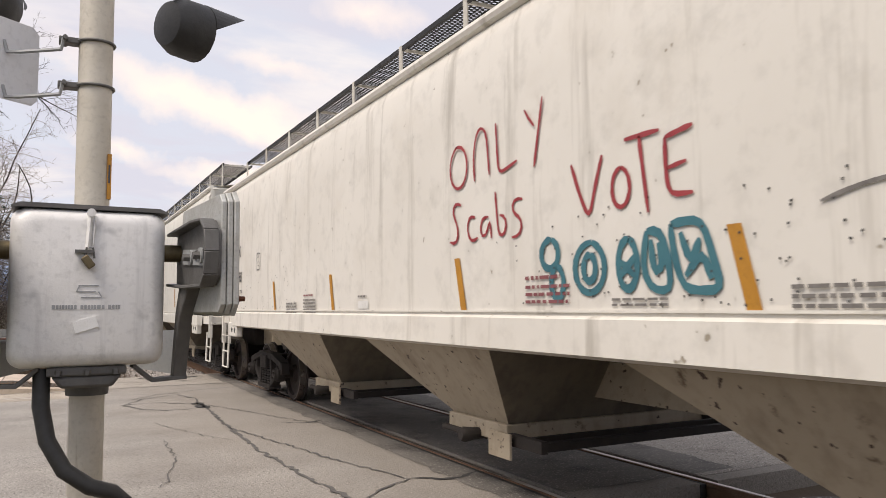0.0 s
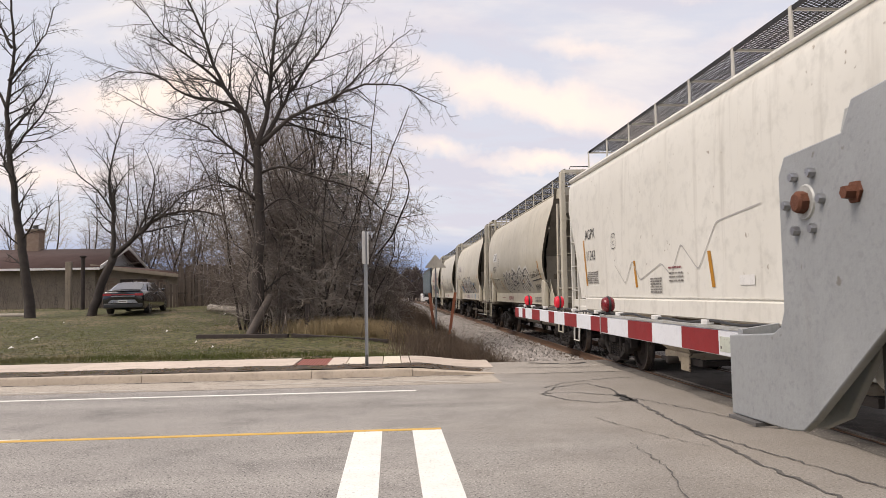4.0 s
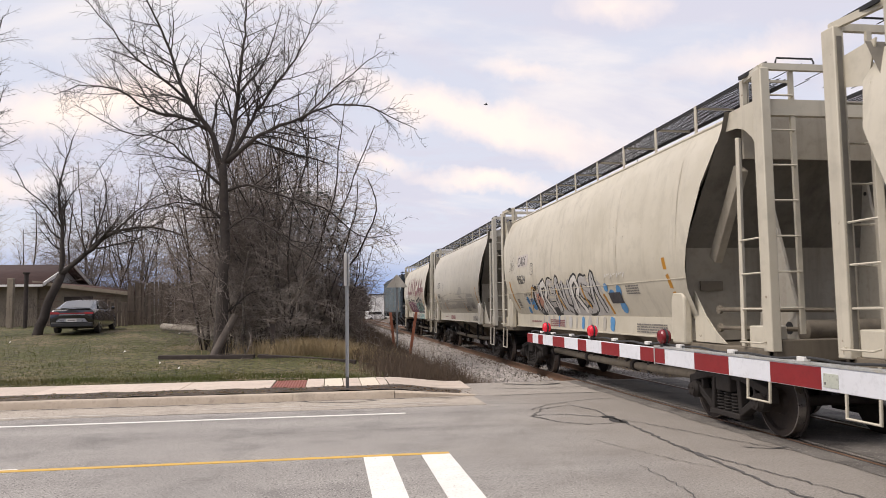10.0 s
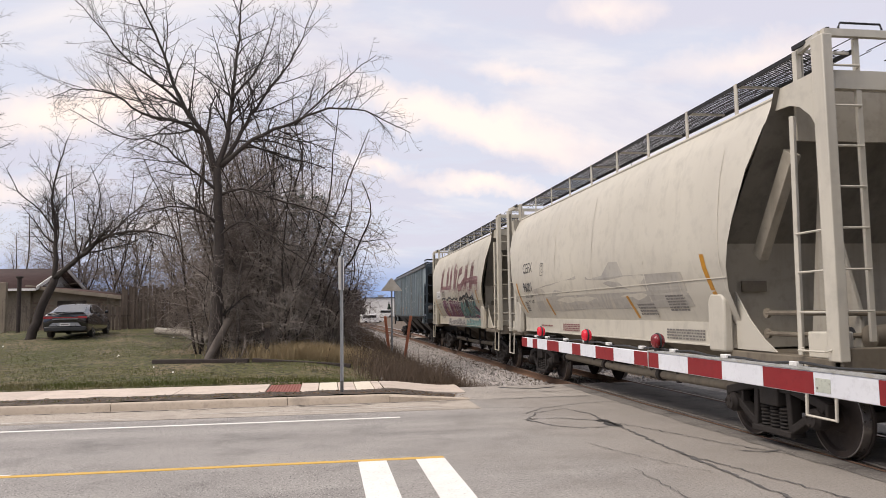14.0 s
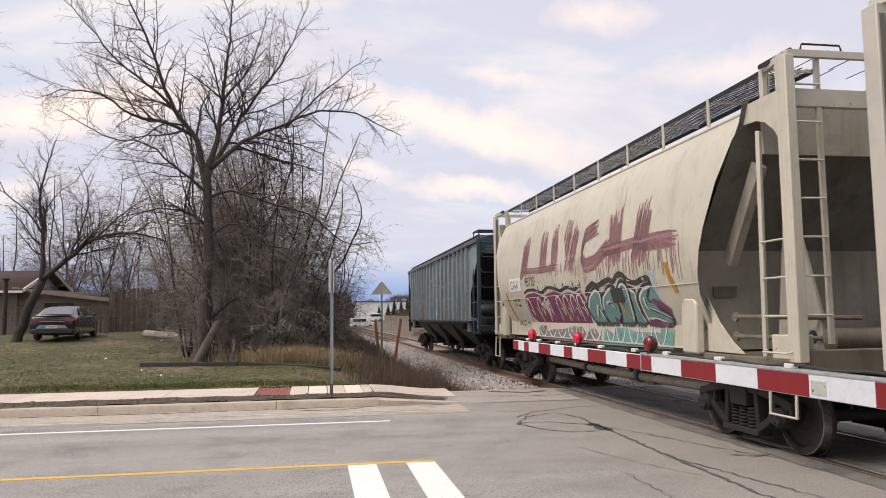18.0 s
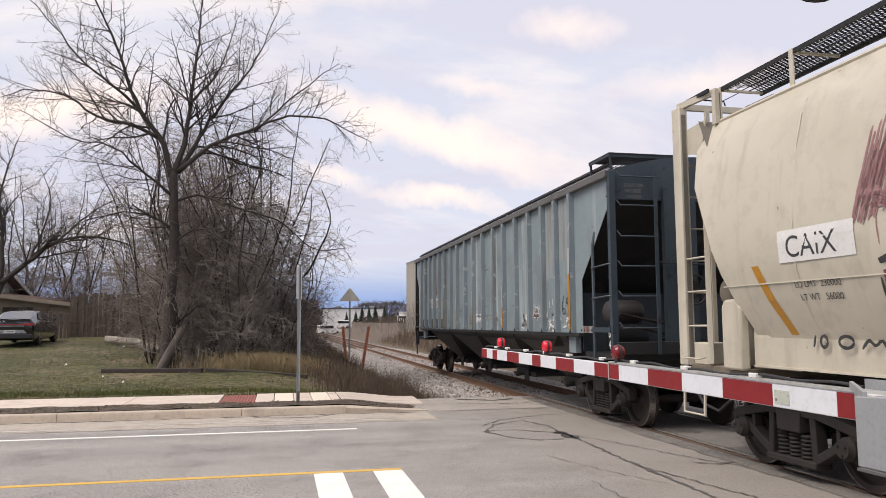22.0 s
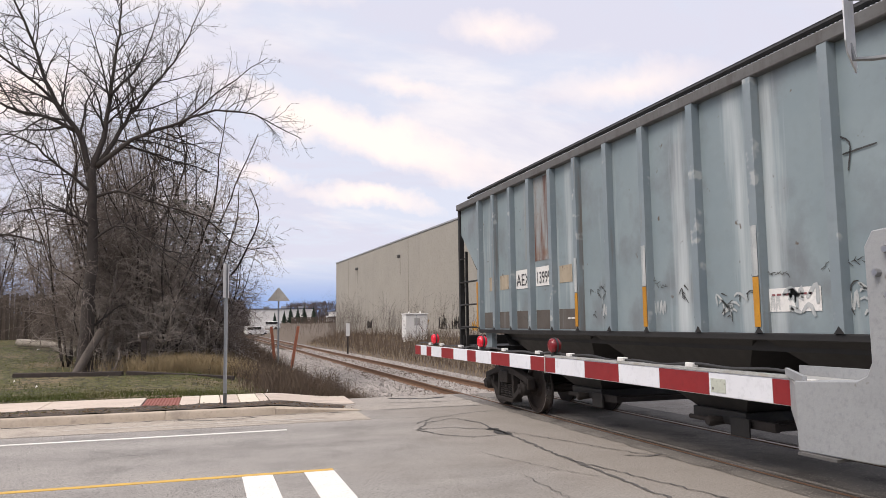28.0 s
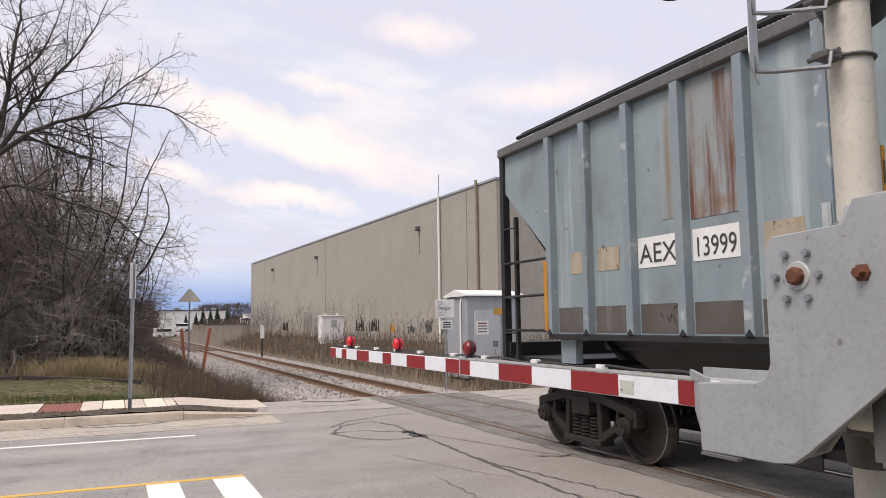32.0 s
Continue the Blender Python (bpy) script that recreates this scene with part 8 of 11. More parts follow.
    top = [(0.5, 2.12), (0.71, 2.24), (1.0, 2.33), (1.2, 2.26), (1.5, 2.32), (1.78, 2.36), (1.98, 2.3), (2.13, 2.42), (2.37, 2.42), (2.55, 2.3), (2.84, 2.24), (3.06, 2.29), (3.36, 2.31), (3.38, 2.08)]
    stroke_on(car, [top], 0.1, T, "black_spray", label="black shadow line over the letters", seed=5, lift=0.0065)
    stroke_on(car, [[(-3.62, 2.28), (-3.3, 2.35), (-2.75, 2.34), (-2.4, 2.28), (-2.16, 2.25), (-1.75, 2.36), (-1.35, 2.33), (-0.89, 2.25), (-0.43, 2.32), (-0.05, 2.24), (0.3, 2.31)]], 0.07, T, "black_spray", label="black shadow line over the letters", seed=15, lift=0.0065)
    drips = [[(x, 2.42), (x + 0.05, 2.25)] for x in (-2.9, -2.45, -1.9, -1.2, -0.7, -0.1, 0.3)]
    for k, line in enumerate(drips):
        stroke_on(car, [line], 0.05, T, "black_spray", seed=420 + k, lift=0.0064)
    for k, a in enumerate((-3.6, -2.75, -2.16, -1.35, -0.89, -0.43, -0.05)):
        w = 0.4
        stroke_on(car, [[(a, 1.62), (a + 0.02, 2.1), (a + w * 0.4, 2.17), (a + w * 0.75, 2.08), (a + w * 0.85, 1.75)]], 0.04, T, "white_spray", label="white rim of a letter", seed=430 + k, lift=0.0085)
        stroke_on(car, [[(a - 0.05, 1.6), (a - 0.04, 2.14)]], 0.03, T, "black_spray", seed=440 + k, lift=0.009)
        stroke_on(car, [[(a + 0.15, 1.9), (a + 0.28, 1.86), (a + 0.26, 1.72)]], 0.03, T, "white_spray", seed=450 + k, lift=0.009)
    inner = [[(0.72, 1.7), (0.95, 1.95), (1.02, 1.66)], [(1.42, 1.95), (1.6, 1.99), (1.7, 1.86)], [(2.0, 1.9), (2.2, 2.1), (2.3, 1.95)], [(3.0, 2.02), (2.95, 1.86), (3.3, 1.78), (3.68, 1.66)], [(2.85, 1.66), (3.1, 1.68), (3.5, 1.6)]]
    for k, line in enumerate(inner):
        stroke_on(car, [line], 0.05, T, "white_spray", label="white line inside a letter", seed=460 + k, lift=0.0088)
        stroke_on(car, [[(a + 0.05, b - 0.02) for a, b in line]], 0.03, T, "black_spray", seed=470 + k, lift=0.0092)
    for k, (line, w) in enumerate((([(3.27, 1.95), (3.5, 1.9), (3.76, 1.78)], 0.1), ([(2.85, 1.63), (3.1, 1.62), (3.5, 1.59)], 0.08), ([(2.68, 1.8), (2.76, 1.68), (2.8, 1.6)], 0.07), ([(1.5, 1.68), (1.68, 1.6)], 0.1))):
        stroke_on(car, [line], w, T, "purple_spray", label="plum shade between the green letters", seed=480 + k, lift=0.0095)
    for x, z in ((-2.9, 1.78), (-1.0, 1.84), (1.95, 1.88)):
        stroke_on(car, [[(x, z + 0.16), (x + 0.22, z - 0.2)]], 0.09, T, "yellow_spray", lift=0.0115, seed=int(x * 10))
    for k in range(6):
        a = -3.1 + 0.66 * k
        stroke_on(car, [[(a, 1.56), (a + 0.05, 1.36), (a + 0.3, 1.24), (a + 0.52, 1.38), (a + 0.58, 1.56)]], 0.035, T, "white_spray", label="white loop along the sill", seed=490 + k, lift=0.0075)
        stroke_on(car, [ring_pts(a + 0.25, 1.44, 0.05, 0.06, 40, 380, 10)], 0.02, T, "white_spray", label="white curl along the sill", seed=500 + k, lift=0.0075)
    for k, a in enumerate((1.0, 1.45, 2.0, 2.5, 3.0)):
        stroke_on(car, [[(a, 1.56), (a + 0.1, 1.3), (a + 0.24, 1.23), (a + 0.36, 1.34), (a + 0.44, 1.56)]], 0.03, T, "white_spray", label="white loop along the sill", seed=510 + k, lift=0.0078)
        stroke_on(car, [[(a + 0.18, 1.42), (a + 0.26, 1.38)]], 0.09, T, "mauve_spray", label="faded pink dot", seed=520 + k, lift=0.0072)
    quad_on(car, -1.75, -2.28, 1.95, 2.2, S, "black", "data_panel", "black data panel", lift=0.012)
    bars_on(car, -1.8, 2.1, 0.42, 0.05, 2, S, "white", 95)
    stroke_on(car, [[(-4.75, 1.5), (-4.72, 1.62)], ring_pts(-4.6, 1.56, 0.05, 0.06), ring_pts(-4.3, 1.56, 0.1, 0.06), [(-4.1, 1.5), (-4.0, 1.62), (-3.95, 1.5), (-3.85, 1.62), (-3.8, 1.5)]], 0.035, lambda z: half_at(1.7), "black_spray", label="black sprayed tag", seed=46)


def make_aex():
    car, h = rib_car("ribbed_hopper", 10.46, -7.55, "faded blue-grey ribbed hopper, last wagon of the train")
    S = lambda z: -1.612
    # panels lie between ribs
    quad_on(car, 6.0, 5.42, 2.28, 2.6, S, "white", "number_panel", "white reporting mark panel", lift=0.004)
    quad_on(car, 5.17, 4.56, 2.29, 2.6, S, "white", "number_panel", "white wagon number panel", lift=0.004)
    text_on(car, "AEX", 5.97, 2.33, 0.2, S, "black", "black reporting mark", squeeze=1.05)
    text_on(car, "13999", 5.15, 2.335, 0.185, S, "black", "black wagon number", squeeze=0.82)
    quad_on(car, 5.18, 4.52, 2.7, 4.06, S, "rust_patch", "rusty_panel", "rust-streaked panel under the roof", lift=0.003)
    quad_on(car, 5.6, 5.34, 2.75, 4.06, S, "beige_stain", "rusty_panel", "rust-streaked panel under the roof", lift=0.003)
    quad_on(car, -5.76, -6.34, 2.6, 4.06, S, "beige_stain", "stained_panel", "brown stain under the roof", lift=0.003)
    quad_on(car, -6.5, -7.12, 2.9, 4.06, S, "beige_stain", "stained_panel", "brown stain under the roof", lift=0.003)
    for a, b in list(zip(RIBS, RIBS[1:]))[:5]:
        quad_on(car, a - 0.08, b + 0.08, 1.6, 1.9, S, "grime", "grime_band", "brown grime along the foot of a panel", lift=0.002)
    for y in (7.3, 6.75, 4.3):
        quad_on(car, y, y - 0.42, 2.3, 2.56, S, "tan_under", "old_patch", "sandy painted-out patch", lift=0.003)
    rib = lambda z: -1.712
    ribs = RIBS
    quad_on(car, 7.78, 7.7, 1.62, 2.5, lambda z: -1.706, "orange", "reflector", "amber reflective strip", lift=0.004)
    for i in (5, 7, 9, 12, 17):
        quad_on(car, ribs[i] + 0.042, ribs[i] - 0.042, 1.64, 2.12 if i < 17 else 2.62, rib, "orange", "reflector", "amber reflective strip", lift=0.004)
        quad_on(car, ribs[i] + 0.042, ribs[i] - 0.042, 2.13 if i < 17 else 2.63, 2.62 if i < 17 else 3.1, rib, "worn_white", "worn_strip", "scuffed white strip on a rib", lift=0.003)
    rng = random.Random(5)
    spots = [(-5.1, 1.9, 0.3), (-5.95, 1.8, 0.4), (-6.3, 1.75, 0.3), (-4.35, 1.8, 0.3), (-0.5, 1.85, 0.3), (-1.4, 1.85, 0.3), (0.45, 1.85, 0.2), (-2.1, 1.8, 0.25)]
    for k, (y, z, w) in enumerate(spots):
        st = []
        for _ in range(7):
            a, b = -y + rng.uniform(-w, w) * 0.7, z + rng.uniform(-0.12, 0.12)
            st.append([(a, b), (a + rng.uniform(-0.1, 0.14), b + rng.uniform(0.04, 0.16)), (a + rng.uniform(0.05, 0.2), b - rng.uniform(0.0, 0.1))])
        stroke_on(car, st, 0.045 if k < 5 else 0.025, S, "worn_white", label="white paint daub on a panel", seed=k)
    for k, y in enumerate((1.28, 0.55, 3.35, -0.9, 5.7)):
        st = []
        for i in range(9):
            a, b = -y + rng.uniform(0.0, 0.5), rng.uniform(1.72, 2.1)
            st.append([(a, b), (a + rng.uniform(-0.08, 0.08), b + rng.uniform(0.02, 0.12)), (a + rng.uniform(0.0, 0.12), b + rng.uniform(-0.05, 0.1))])
        stroke_on(car, st, 0.014, S, "black_spray", label="fine black marker scribble", seed=60 + k)
    for k, (y, w) in enumerate(((1.9, 0.4), (0.05, 0.5), (-0.85, 0.5), (3.1, 0.3), (-2.6, 0.35), (-3.5, 0.4))):
        st = []
        x, z = -y, 2.15
        for i in range(14):
            d = rng.uniform(0, 6.28)
            st.append([(x, z), (x + 0.05 * math.cos(d), z + 0.06 * math.sin(d)), (x + 0.05, z + rng.uniform(-0.05, 0.05))])
            x += w / 14
            z += rng.uniform(-0.03, 0.025)
        stroke_on(car, st, 0.009, S, "black_spray", label="fine marker signature", seed=160 + k)
        st = [[(-y + 0.1 + 0.07 * i, 1.78), (-y + 0.14 + 0.07 * i, 1.98), (-y + 0.15 + 0.07 * i, 1.8)] for i in range(4)]
        stroke_on(car, st, 0.03, S, "worn_white", label="rubbed white tag", seed=170 + k, lift=0.004)
    stroke_on(car, [[(1.2, 2.95), (1.25, 3.2), (1.05, 3.3)], [(1.15, 3.1), (1.5, 3.12)]], 0.016, S, "black_spray", seed=77)
    quad_on(car, -0.18, -0.82, 1.78, 2.0, S, "white", "data_panel", "torn white and pink notice", lift=0.004)
    bars_on(car, -0.22, 1.93, 0.5, 0.03, 1, S, "maroon_text", 97)
    quad_on(car, -4.95, -5.4, 1.86, 2.08, S, "rust_patch", "data_panel", "rusty framed placard", lift=0.004)
    stroke_on(car, [[(4.97, 1.87), (4.97, 2.07), (5.38, 2.07), (5.38, 1.87), (4.97, 1.87)], [(5.17, 1.9), (5.17, 2.05)], [(5.02, 1.95), (5.34, 1.95)]], 0.014, S, "white", lift=0.006, seed=98)
    bars_on(car, 4.05, 1.75, 0.4, 0.04, 1, S, "white", 99)
    text_on(car, "6", -8.7, 1.52, 0.13, lambda z: -1.648, "white_spray", "chalked mark on the corner post")
    text_on(car, "4", -8.7, 1.34, 0.13, lambda z: -1.648, "white_spray", "chalked mark on the corner post")
    chalk = [[(5.96, 2.2), (5.9, 2.08), (5.93, 2.02), (6.0, 2.03), (6.0, 2.1), (5.92, 2.09)], [(6.12, 2.21), (6.06, 2.1), (6.2, 2.1)], [(6.17, 2.2), (6.15, 2.0)], [(2.62, 1.87), (2.56, 1.89), (2.54, 1.82), (2.61, 1.82), (2.62, 1.9), (2.6, 1.72)], [(2.66, 1.88), (2.7, 1.72), (2.75, 1.9)]]
    for k, line in enumerate(chalk):
        stroke_on(car, [line], 0.026, S, "white_spray", label="white chalked figure", seed=300 + k)
    for k, line in enumerate(([(6.72, 2.28), (6.6, 2.1), (6.62, 1.92), (6.74, 1.9), (6.77, 2.02), (6.68, 2.06), (6.61, 1.98)], [(6.92, 2.2), (6.82, 2.22), (6.8, 2.1), (6.9, 2.1), (6.93, 2.28), (6.92, 2.0), (6.88, 1.88)])):
        stroke_on(car, [line], 0.022, S, "black_spray", label="dark sprayed figure", seed=310 + k)
    for k, (y, z, w) in enumerate(((6.04, 1.78, 0.26), (5.9, 1.7, 0.2), (4.4, 1.84, 0.2), (4.25, 1.74, 0.18), (6.75, 1.75, 0.2))):
        for i in range(5):
            a, b = y + rng.uniform(-w, w) * 0.8, z + rng.uniform(-0.1, 0.12)
            stroke_on(car, [[(a, b), (a + rng.uniform(0.03, 0.12), b + rng.uniform(-0.05, 0.05)), (a + rng.uniform(0.08, 0.2), b + rng.uniform(-0.04, 0.06))]], rng.uniform(0.04, 0.09), S, "white_spray", label="white paint daub", seed=320 + 5 * k + i, lift=0.0055)


make_white_a()
make_white_b()
make_b717()
make_b624()
make_cef()
make_b123()
make_aex()


# ---- trees and plants ----
def wood_mesh(name, segs, mat_, sides=3):
    """Tapered prisms for (p0, p1, r0, r1) rows."""
    s = np.array(segs, float)
    p0, p1, r0, r1 = s[:, 0:3], s[:, 3:6], s[:, 6:7], s[:, 7:8]
    d = p1 - p0
    d /= np.linalg.norm(d, axis=1, keepdims=True) + 1e-9
    ref = np.where(np.abs(d[:, 2:3]) < 0.9, [[0, 0, 1.0]], [[1.0, 0, 0]])
    a = np.cross(d, ref)
    a /= np.linalg.norm(a, axis=1, keepdims=True) + 1e-9
    b = np.cross(d, a)
    rings = []
    for p, r in ((p0, r0), (p1, r1)):
        for k in range(sides):
            c, q = math.cos(2 * math.pi * k / sides), math.sin(2 * math.pi * k / sides)
            rings.append(p + (a * c + b * q) * r)
    v = np.stack(rings, 1).reshape(-1, 3)
    base = (np.arange(len(s)) * 2 * sides)[:, None]
    f = []
    for k in range(sides):
        n = (k + 1) % sides
        f.append(base + np.array([[k, n, n + sides, k + sides]]))
    f = np.concatenate(f, 0)
    me = bpy.data.meshes.new(name)
    me.from_pydata(v.tolist(), [], f.tolist())
    me.materials.append(M[mat_])
    me.polygons.foreach_set("use_smooth", [True] * len(me.polygons))
    return me


def sprout(rng, out, p, d, length, r, level, cfg):
    """One branch that wanders, with its side branches."""
    n = max(2, int(length / cfg["step"][level]))
    pts = [np.array(p, float)]
    d = np.array(d, float)
    d /= np.linalg.norm(d)
    for i in range(n):
        d = d + rng.normal(0, cfg["wander"][level], 3) + np.array([0, 0, cfg["lift"][level]])
        d /= np.linalg.norm(d)
        pts.append(pts[-1] + d * length / n)
    rad = [r * (1 - 0.75 * i / n) for i in range(n + 1)]
    for i in range(n):
        out[level].append((*pts[i], *pts[i + 1], rad[i], rad[i + 1]))
    twigs(rng, out, pts, rad, length, level, cfg)


def twigs(rng, out, pts, rad, length, level, cfg):
    if level + 1 >= len(cfg["count"]):
        return
    n = len(pts) - 1
    m = max(1, int(cfg["count"][level + 1] * length))
    for k in range(m):
        u = cfg["bare"][level] + (1 - cfg["bare"][level]) * (k + rng.random()) / m
        i = min(n - 1, int(u * n))
        q = pts[i] + (pts[i + 1] - pts[i]) * (u * n - i)
        along = pts[i + 1] - pts[i]
        along = along / (np.linalg.norm(along) + 1e-9)
        side = np.cross(along, rng.normal(0, 1, 3))
        side /= np.linalg.norm(side) + 1e-9
        spread = cfg["angle"][level + 1] * rng.uniform(0.7, 1.3)
        nd = along * math.cos(spread) + side * math.sin(spread)
        ln = length * cfg["ratio"][level + 1] * (1.15 - 0.7 * u) * rng.uniform(0.55, 1.25)
        rr = max(cfg["thin"], rad[i] * 0.55 if level == 0 else rad[i] * 0.6)
        sprout(rng, out, q, nd, max(0.12, ln), min(rr, cfg["most"][level + 1]), level + 1, cfg)


CFG = dict(step=(0.5, 0.3, 0.2, 0.16), wander=(0.07, 0.13, 0.17, 0.22), lift=(0.03, 0.02, 0.01, 0.0), count=(0, 3.6, 5.0, 6.0), bare=(0.15, 0.1, 0.1), angle=(0, 0.85, 0.8, 0.75), ratio=(0, 0.42, 0.45, 0.42), most=(1, 0.05, 0.017, 0.0075), thin=0.0052)


def chains(segs):
    """Rows that follow on one another, as runs of (place, radius)."""
    runs = []
    for s in segs:
        if runs and max(abs(a - b) for a, b in zip(runs[-1][-1][0], s[0:3])) < 1e-6:
            runs[-1].append((s[3:6], s[7]))
        else:
            runs.append([(s[0:3], s[6]), (s[3:6], s[7])])
    return runs


def limb_mesh(name, run, mat_, sides):
    """One welded, tapering limb."""
    pts = [Vector(p) for p, r in run]
    v, f = [], []
    ref = Vector((1, 0.3, 0))
    for i, p in enumerate(pts):
        d = (pts[min(i + 1, len(pts) - 1)] - pts[max(i - 1, 0)]).normalized()
        a = (ref - d * ref.dot(d)).normalized()
        b = d.cross(a)
        for k in range(sides):
            c = 2 * math.pi * k / sides
            v.append(p + (a * math.cos(c) + b * math.sin(c)) * run[i][1])
    for i in range(len(pts) - 1):
        for k in range(sides):
            n = (k + 1) % sides
            f.append((i * sides + k, i * sides + n, (i + 1) * sides + n, (i + 1) * sides + k))
    f.append(tuple(reversed(range(sides))))
    f.append(tuple((len(pts) - 1) * sides + k for k in range(sides)))
    me = bpy.data.meshes.new(name)
    me.from_pydata([tuple(x) for x in v], [], f)
    me.materials.append(M[mat_])
    me.polygons.foreach_set("use_smooth", [True] * len(me.polygons))
    return me


def finish_tree(name, out, x, y, z, label, trunk=("bark", 9), group="", twig="twig"):
    t = thing(name, x, y, z, label, "tree", group)
    for k, run in enumerate(chains(out[0])):
        ob = new("trunk" if k == 0 else "limb", limb_mesh("trunk" if k == 0 else "limb", run, trunk[0], trunk[1]))
        ob.parent = t
    fine = [s for lv in out[1:] for s in lv]
    if fine:
        ob = new("crown", wood_mesh("crown", fine, twig, 3))
        ob.parent = t
        ob["label"] = "dense crown of bare twigs"
    return t


def limb(rng, out, pts, r0, r1, cfg, dens=1.0):
    """A limb through given points, with side branches grown on it."""
    pts = [np.array(p, float) for p in pts]
    dense = []
    for k in range(len(pts) - 1):
        a, b, c, d = pts[max(0, k - 1)], pts[k], pts[k + 1], pts[min(len(pts) - 1, k + 2)]
        m = max(3, int(np.linalg.norm(c - b) / 0.3))
        for i in range(m):
            t = i / m
            dense.append(0.5 * ((2 * b) + (c - a) * t + (2 * a - 5 * b + 4 * c - d) * t * t + (3 * b - a - 3 * c + d) * t ** 3) + rng.normal(0, 0.018, 3))
    dense.append(pts[-1])
    n = len(dense) - 1
    rad = [r0 + (r1 - r0) * (i / n) ** 0.62 for i in range(n + 1)]
    for i in range(n):
        out[0].append((*dense[i], *dense[i + 1], rad[i], rad[i + 1]))
    length = sum(np.linalg.norm(dense[i + 1] - dense[i]) for i in range(n))
    c2 = dict(cfg)
    c2["count"] = (0, cfg["count"][1] * dens, cfg["count"][2], cfg["count"][3])
    c2["ratio"] = (0, min(0.45, 2.3 / length), cfg["ratio"][2], cfg["ratio"][3])
    twigs(rng, out, dense, rad, length, 0, c2)


def build_big_tree():
    rng = np.random.default_rng(11)
    out = [[], [], [], []]
    X, Y = -3.45, 25.0
    z0 = ground_z(X, Y)
    # places in the tree's own plane: (across, up, depth)
    limb(rng, out, [(0.02, 0.0, -0.15), (0.05, 0.0, 1.5), (0.12, 0.05, 3.6), (0.04, 0.0, 5.6), (0.03, 0.0, 6.15)], 0.24, 0.115, CFG, 0.12)
    for i in range(6):
        a = i * 1.05
        out[0].append((0.22 * math.cos(a), 0.22 * math.sin(a), -0.1, 0.08 * math.cos(a), 0.08 * math.sin(a), 0.7, 0.1, 0.05))
    k = 0.0183
    for px, py, dy, r, dens in (
        ((0, -23, -53, -78, -106, -168), (0, 67, 107, 177, 247, 357), -0.8, 0.12, 1.0),
        ((0, 17, 24, 32, 37, 42), (0, 57, 127, 207, 297, 387), 0.4, 0.12, 1.0),
        ((7, 42, 82, 122, 152, 172), (7, 72, 147, 207, 277, 337), 1.0, 0.1, 1.0),
        ((10, 62, 132, 192, 252, 330), (10, 52, 82, 102, 97, 57), -1.2, 0.1, 1.1),
        ((132, 182, 232, 272), (82, 127, 167, 192), -1.2, 0.05, 1.0),
        ((-18, -68, -128, -178, -248, -293), (62, 87, 102, 137, 147, 132), 0.9, 0.08, 1.0),
        ((-53, -98, -148, -188, -218), (107, 147, 187, 237, 267), -1.5, 0.06, 1.0),
        ((24, 62, 82, 97), (127, 187, 257, 327), 1.6, 0.06, 1.0),
        ((0, -38, -88, -148, -218), (-33, -3, 37, 47, 82), -1.4, 0.06, 1.0),
        ((4, 42, 102, 172, 232, 287), (-43, -33, -53, -73, -123, -123), -1.0, 0.06, 1.0),
        ((0, -28, -78, -150, -190), (-90, -70, -60, -80, -120), 0.8, 0.045, 1.0),
        ((0, 40, 90, 150, 200), (-120, -90, -110, -160, -190), -0.8, 0.045, 1.0)):
        n = len(px)
        limb(rng, out, [(a * k + 0.02, dy * i / (n - 1), 5.9 + b * k) for i, (a, b) in enumerate(zip(px, py))], r * 0.92, 0.008, CFG, dens * 1.15)
    return finish_tree("bare_tree", out, X, Y, z0, "large bare spreading tree with fine twigs on the verge", twig="twig_dark")


def build_left_tree():
    rng = np.random.default_rng(5)
    out = [[], [], [], []]
    X, Y = -12.6, 35.5
    limb(rng, out, [(0, 0, -0.2), (0.5, 0, 1.4), (0.95, 0.1, 2.6)], 0.22, 0.17, CFG, 0.1)
    limb(rng, out, [(0.95, 0.1, 2.6), (0.9, 0.2, 4.6), (0.7, 0.3, 6.4), (1.3, 0.2, 8.8)], 0.13, 0.015, CFG, 1.0)
    limb(rng, out, [(0.9, 0.2, 4.6), (0.2, 0.3, 5.6), (-0.6, 0, 6.4), (-1.1, 0, 7.4)], 0.06, 0.012, CFG, 1.0)
    limb(rng, out, [(0.95, 0.1, 2.6), (2.0, 0, 3.5), (3.2, -0.2, 4.4), (4.8, -0.3, 4.6), (6.6, -0.3, 4.1)], 0.14, 0.02, CFG, 1.0)
    limb(rng, out, [(3.2, -0.2, 4.4), (4.2, 0.2, 5.6), (5.4, 0.2, 6.4)], 0.06, 0.012, CFG, 1.0)
    limb(rng, out, [(2.0, 0, 3.5), (2.4, 0.3, 4.8), (2.7, 0.2, 6.3), (2.3, 0, 7.6)], 0.06, 0.012, CFG, 1.0)
    return finish_tree("bare_tree", out, X, Y, ground_z(X, Y), "crooked bare tree with a low arching limb", twig="twig_dark")


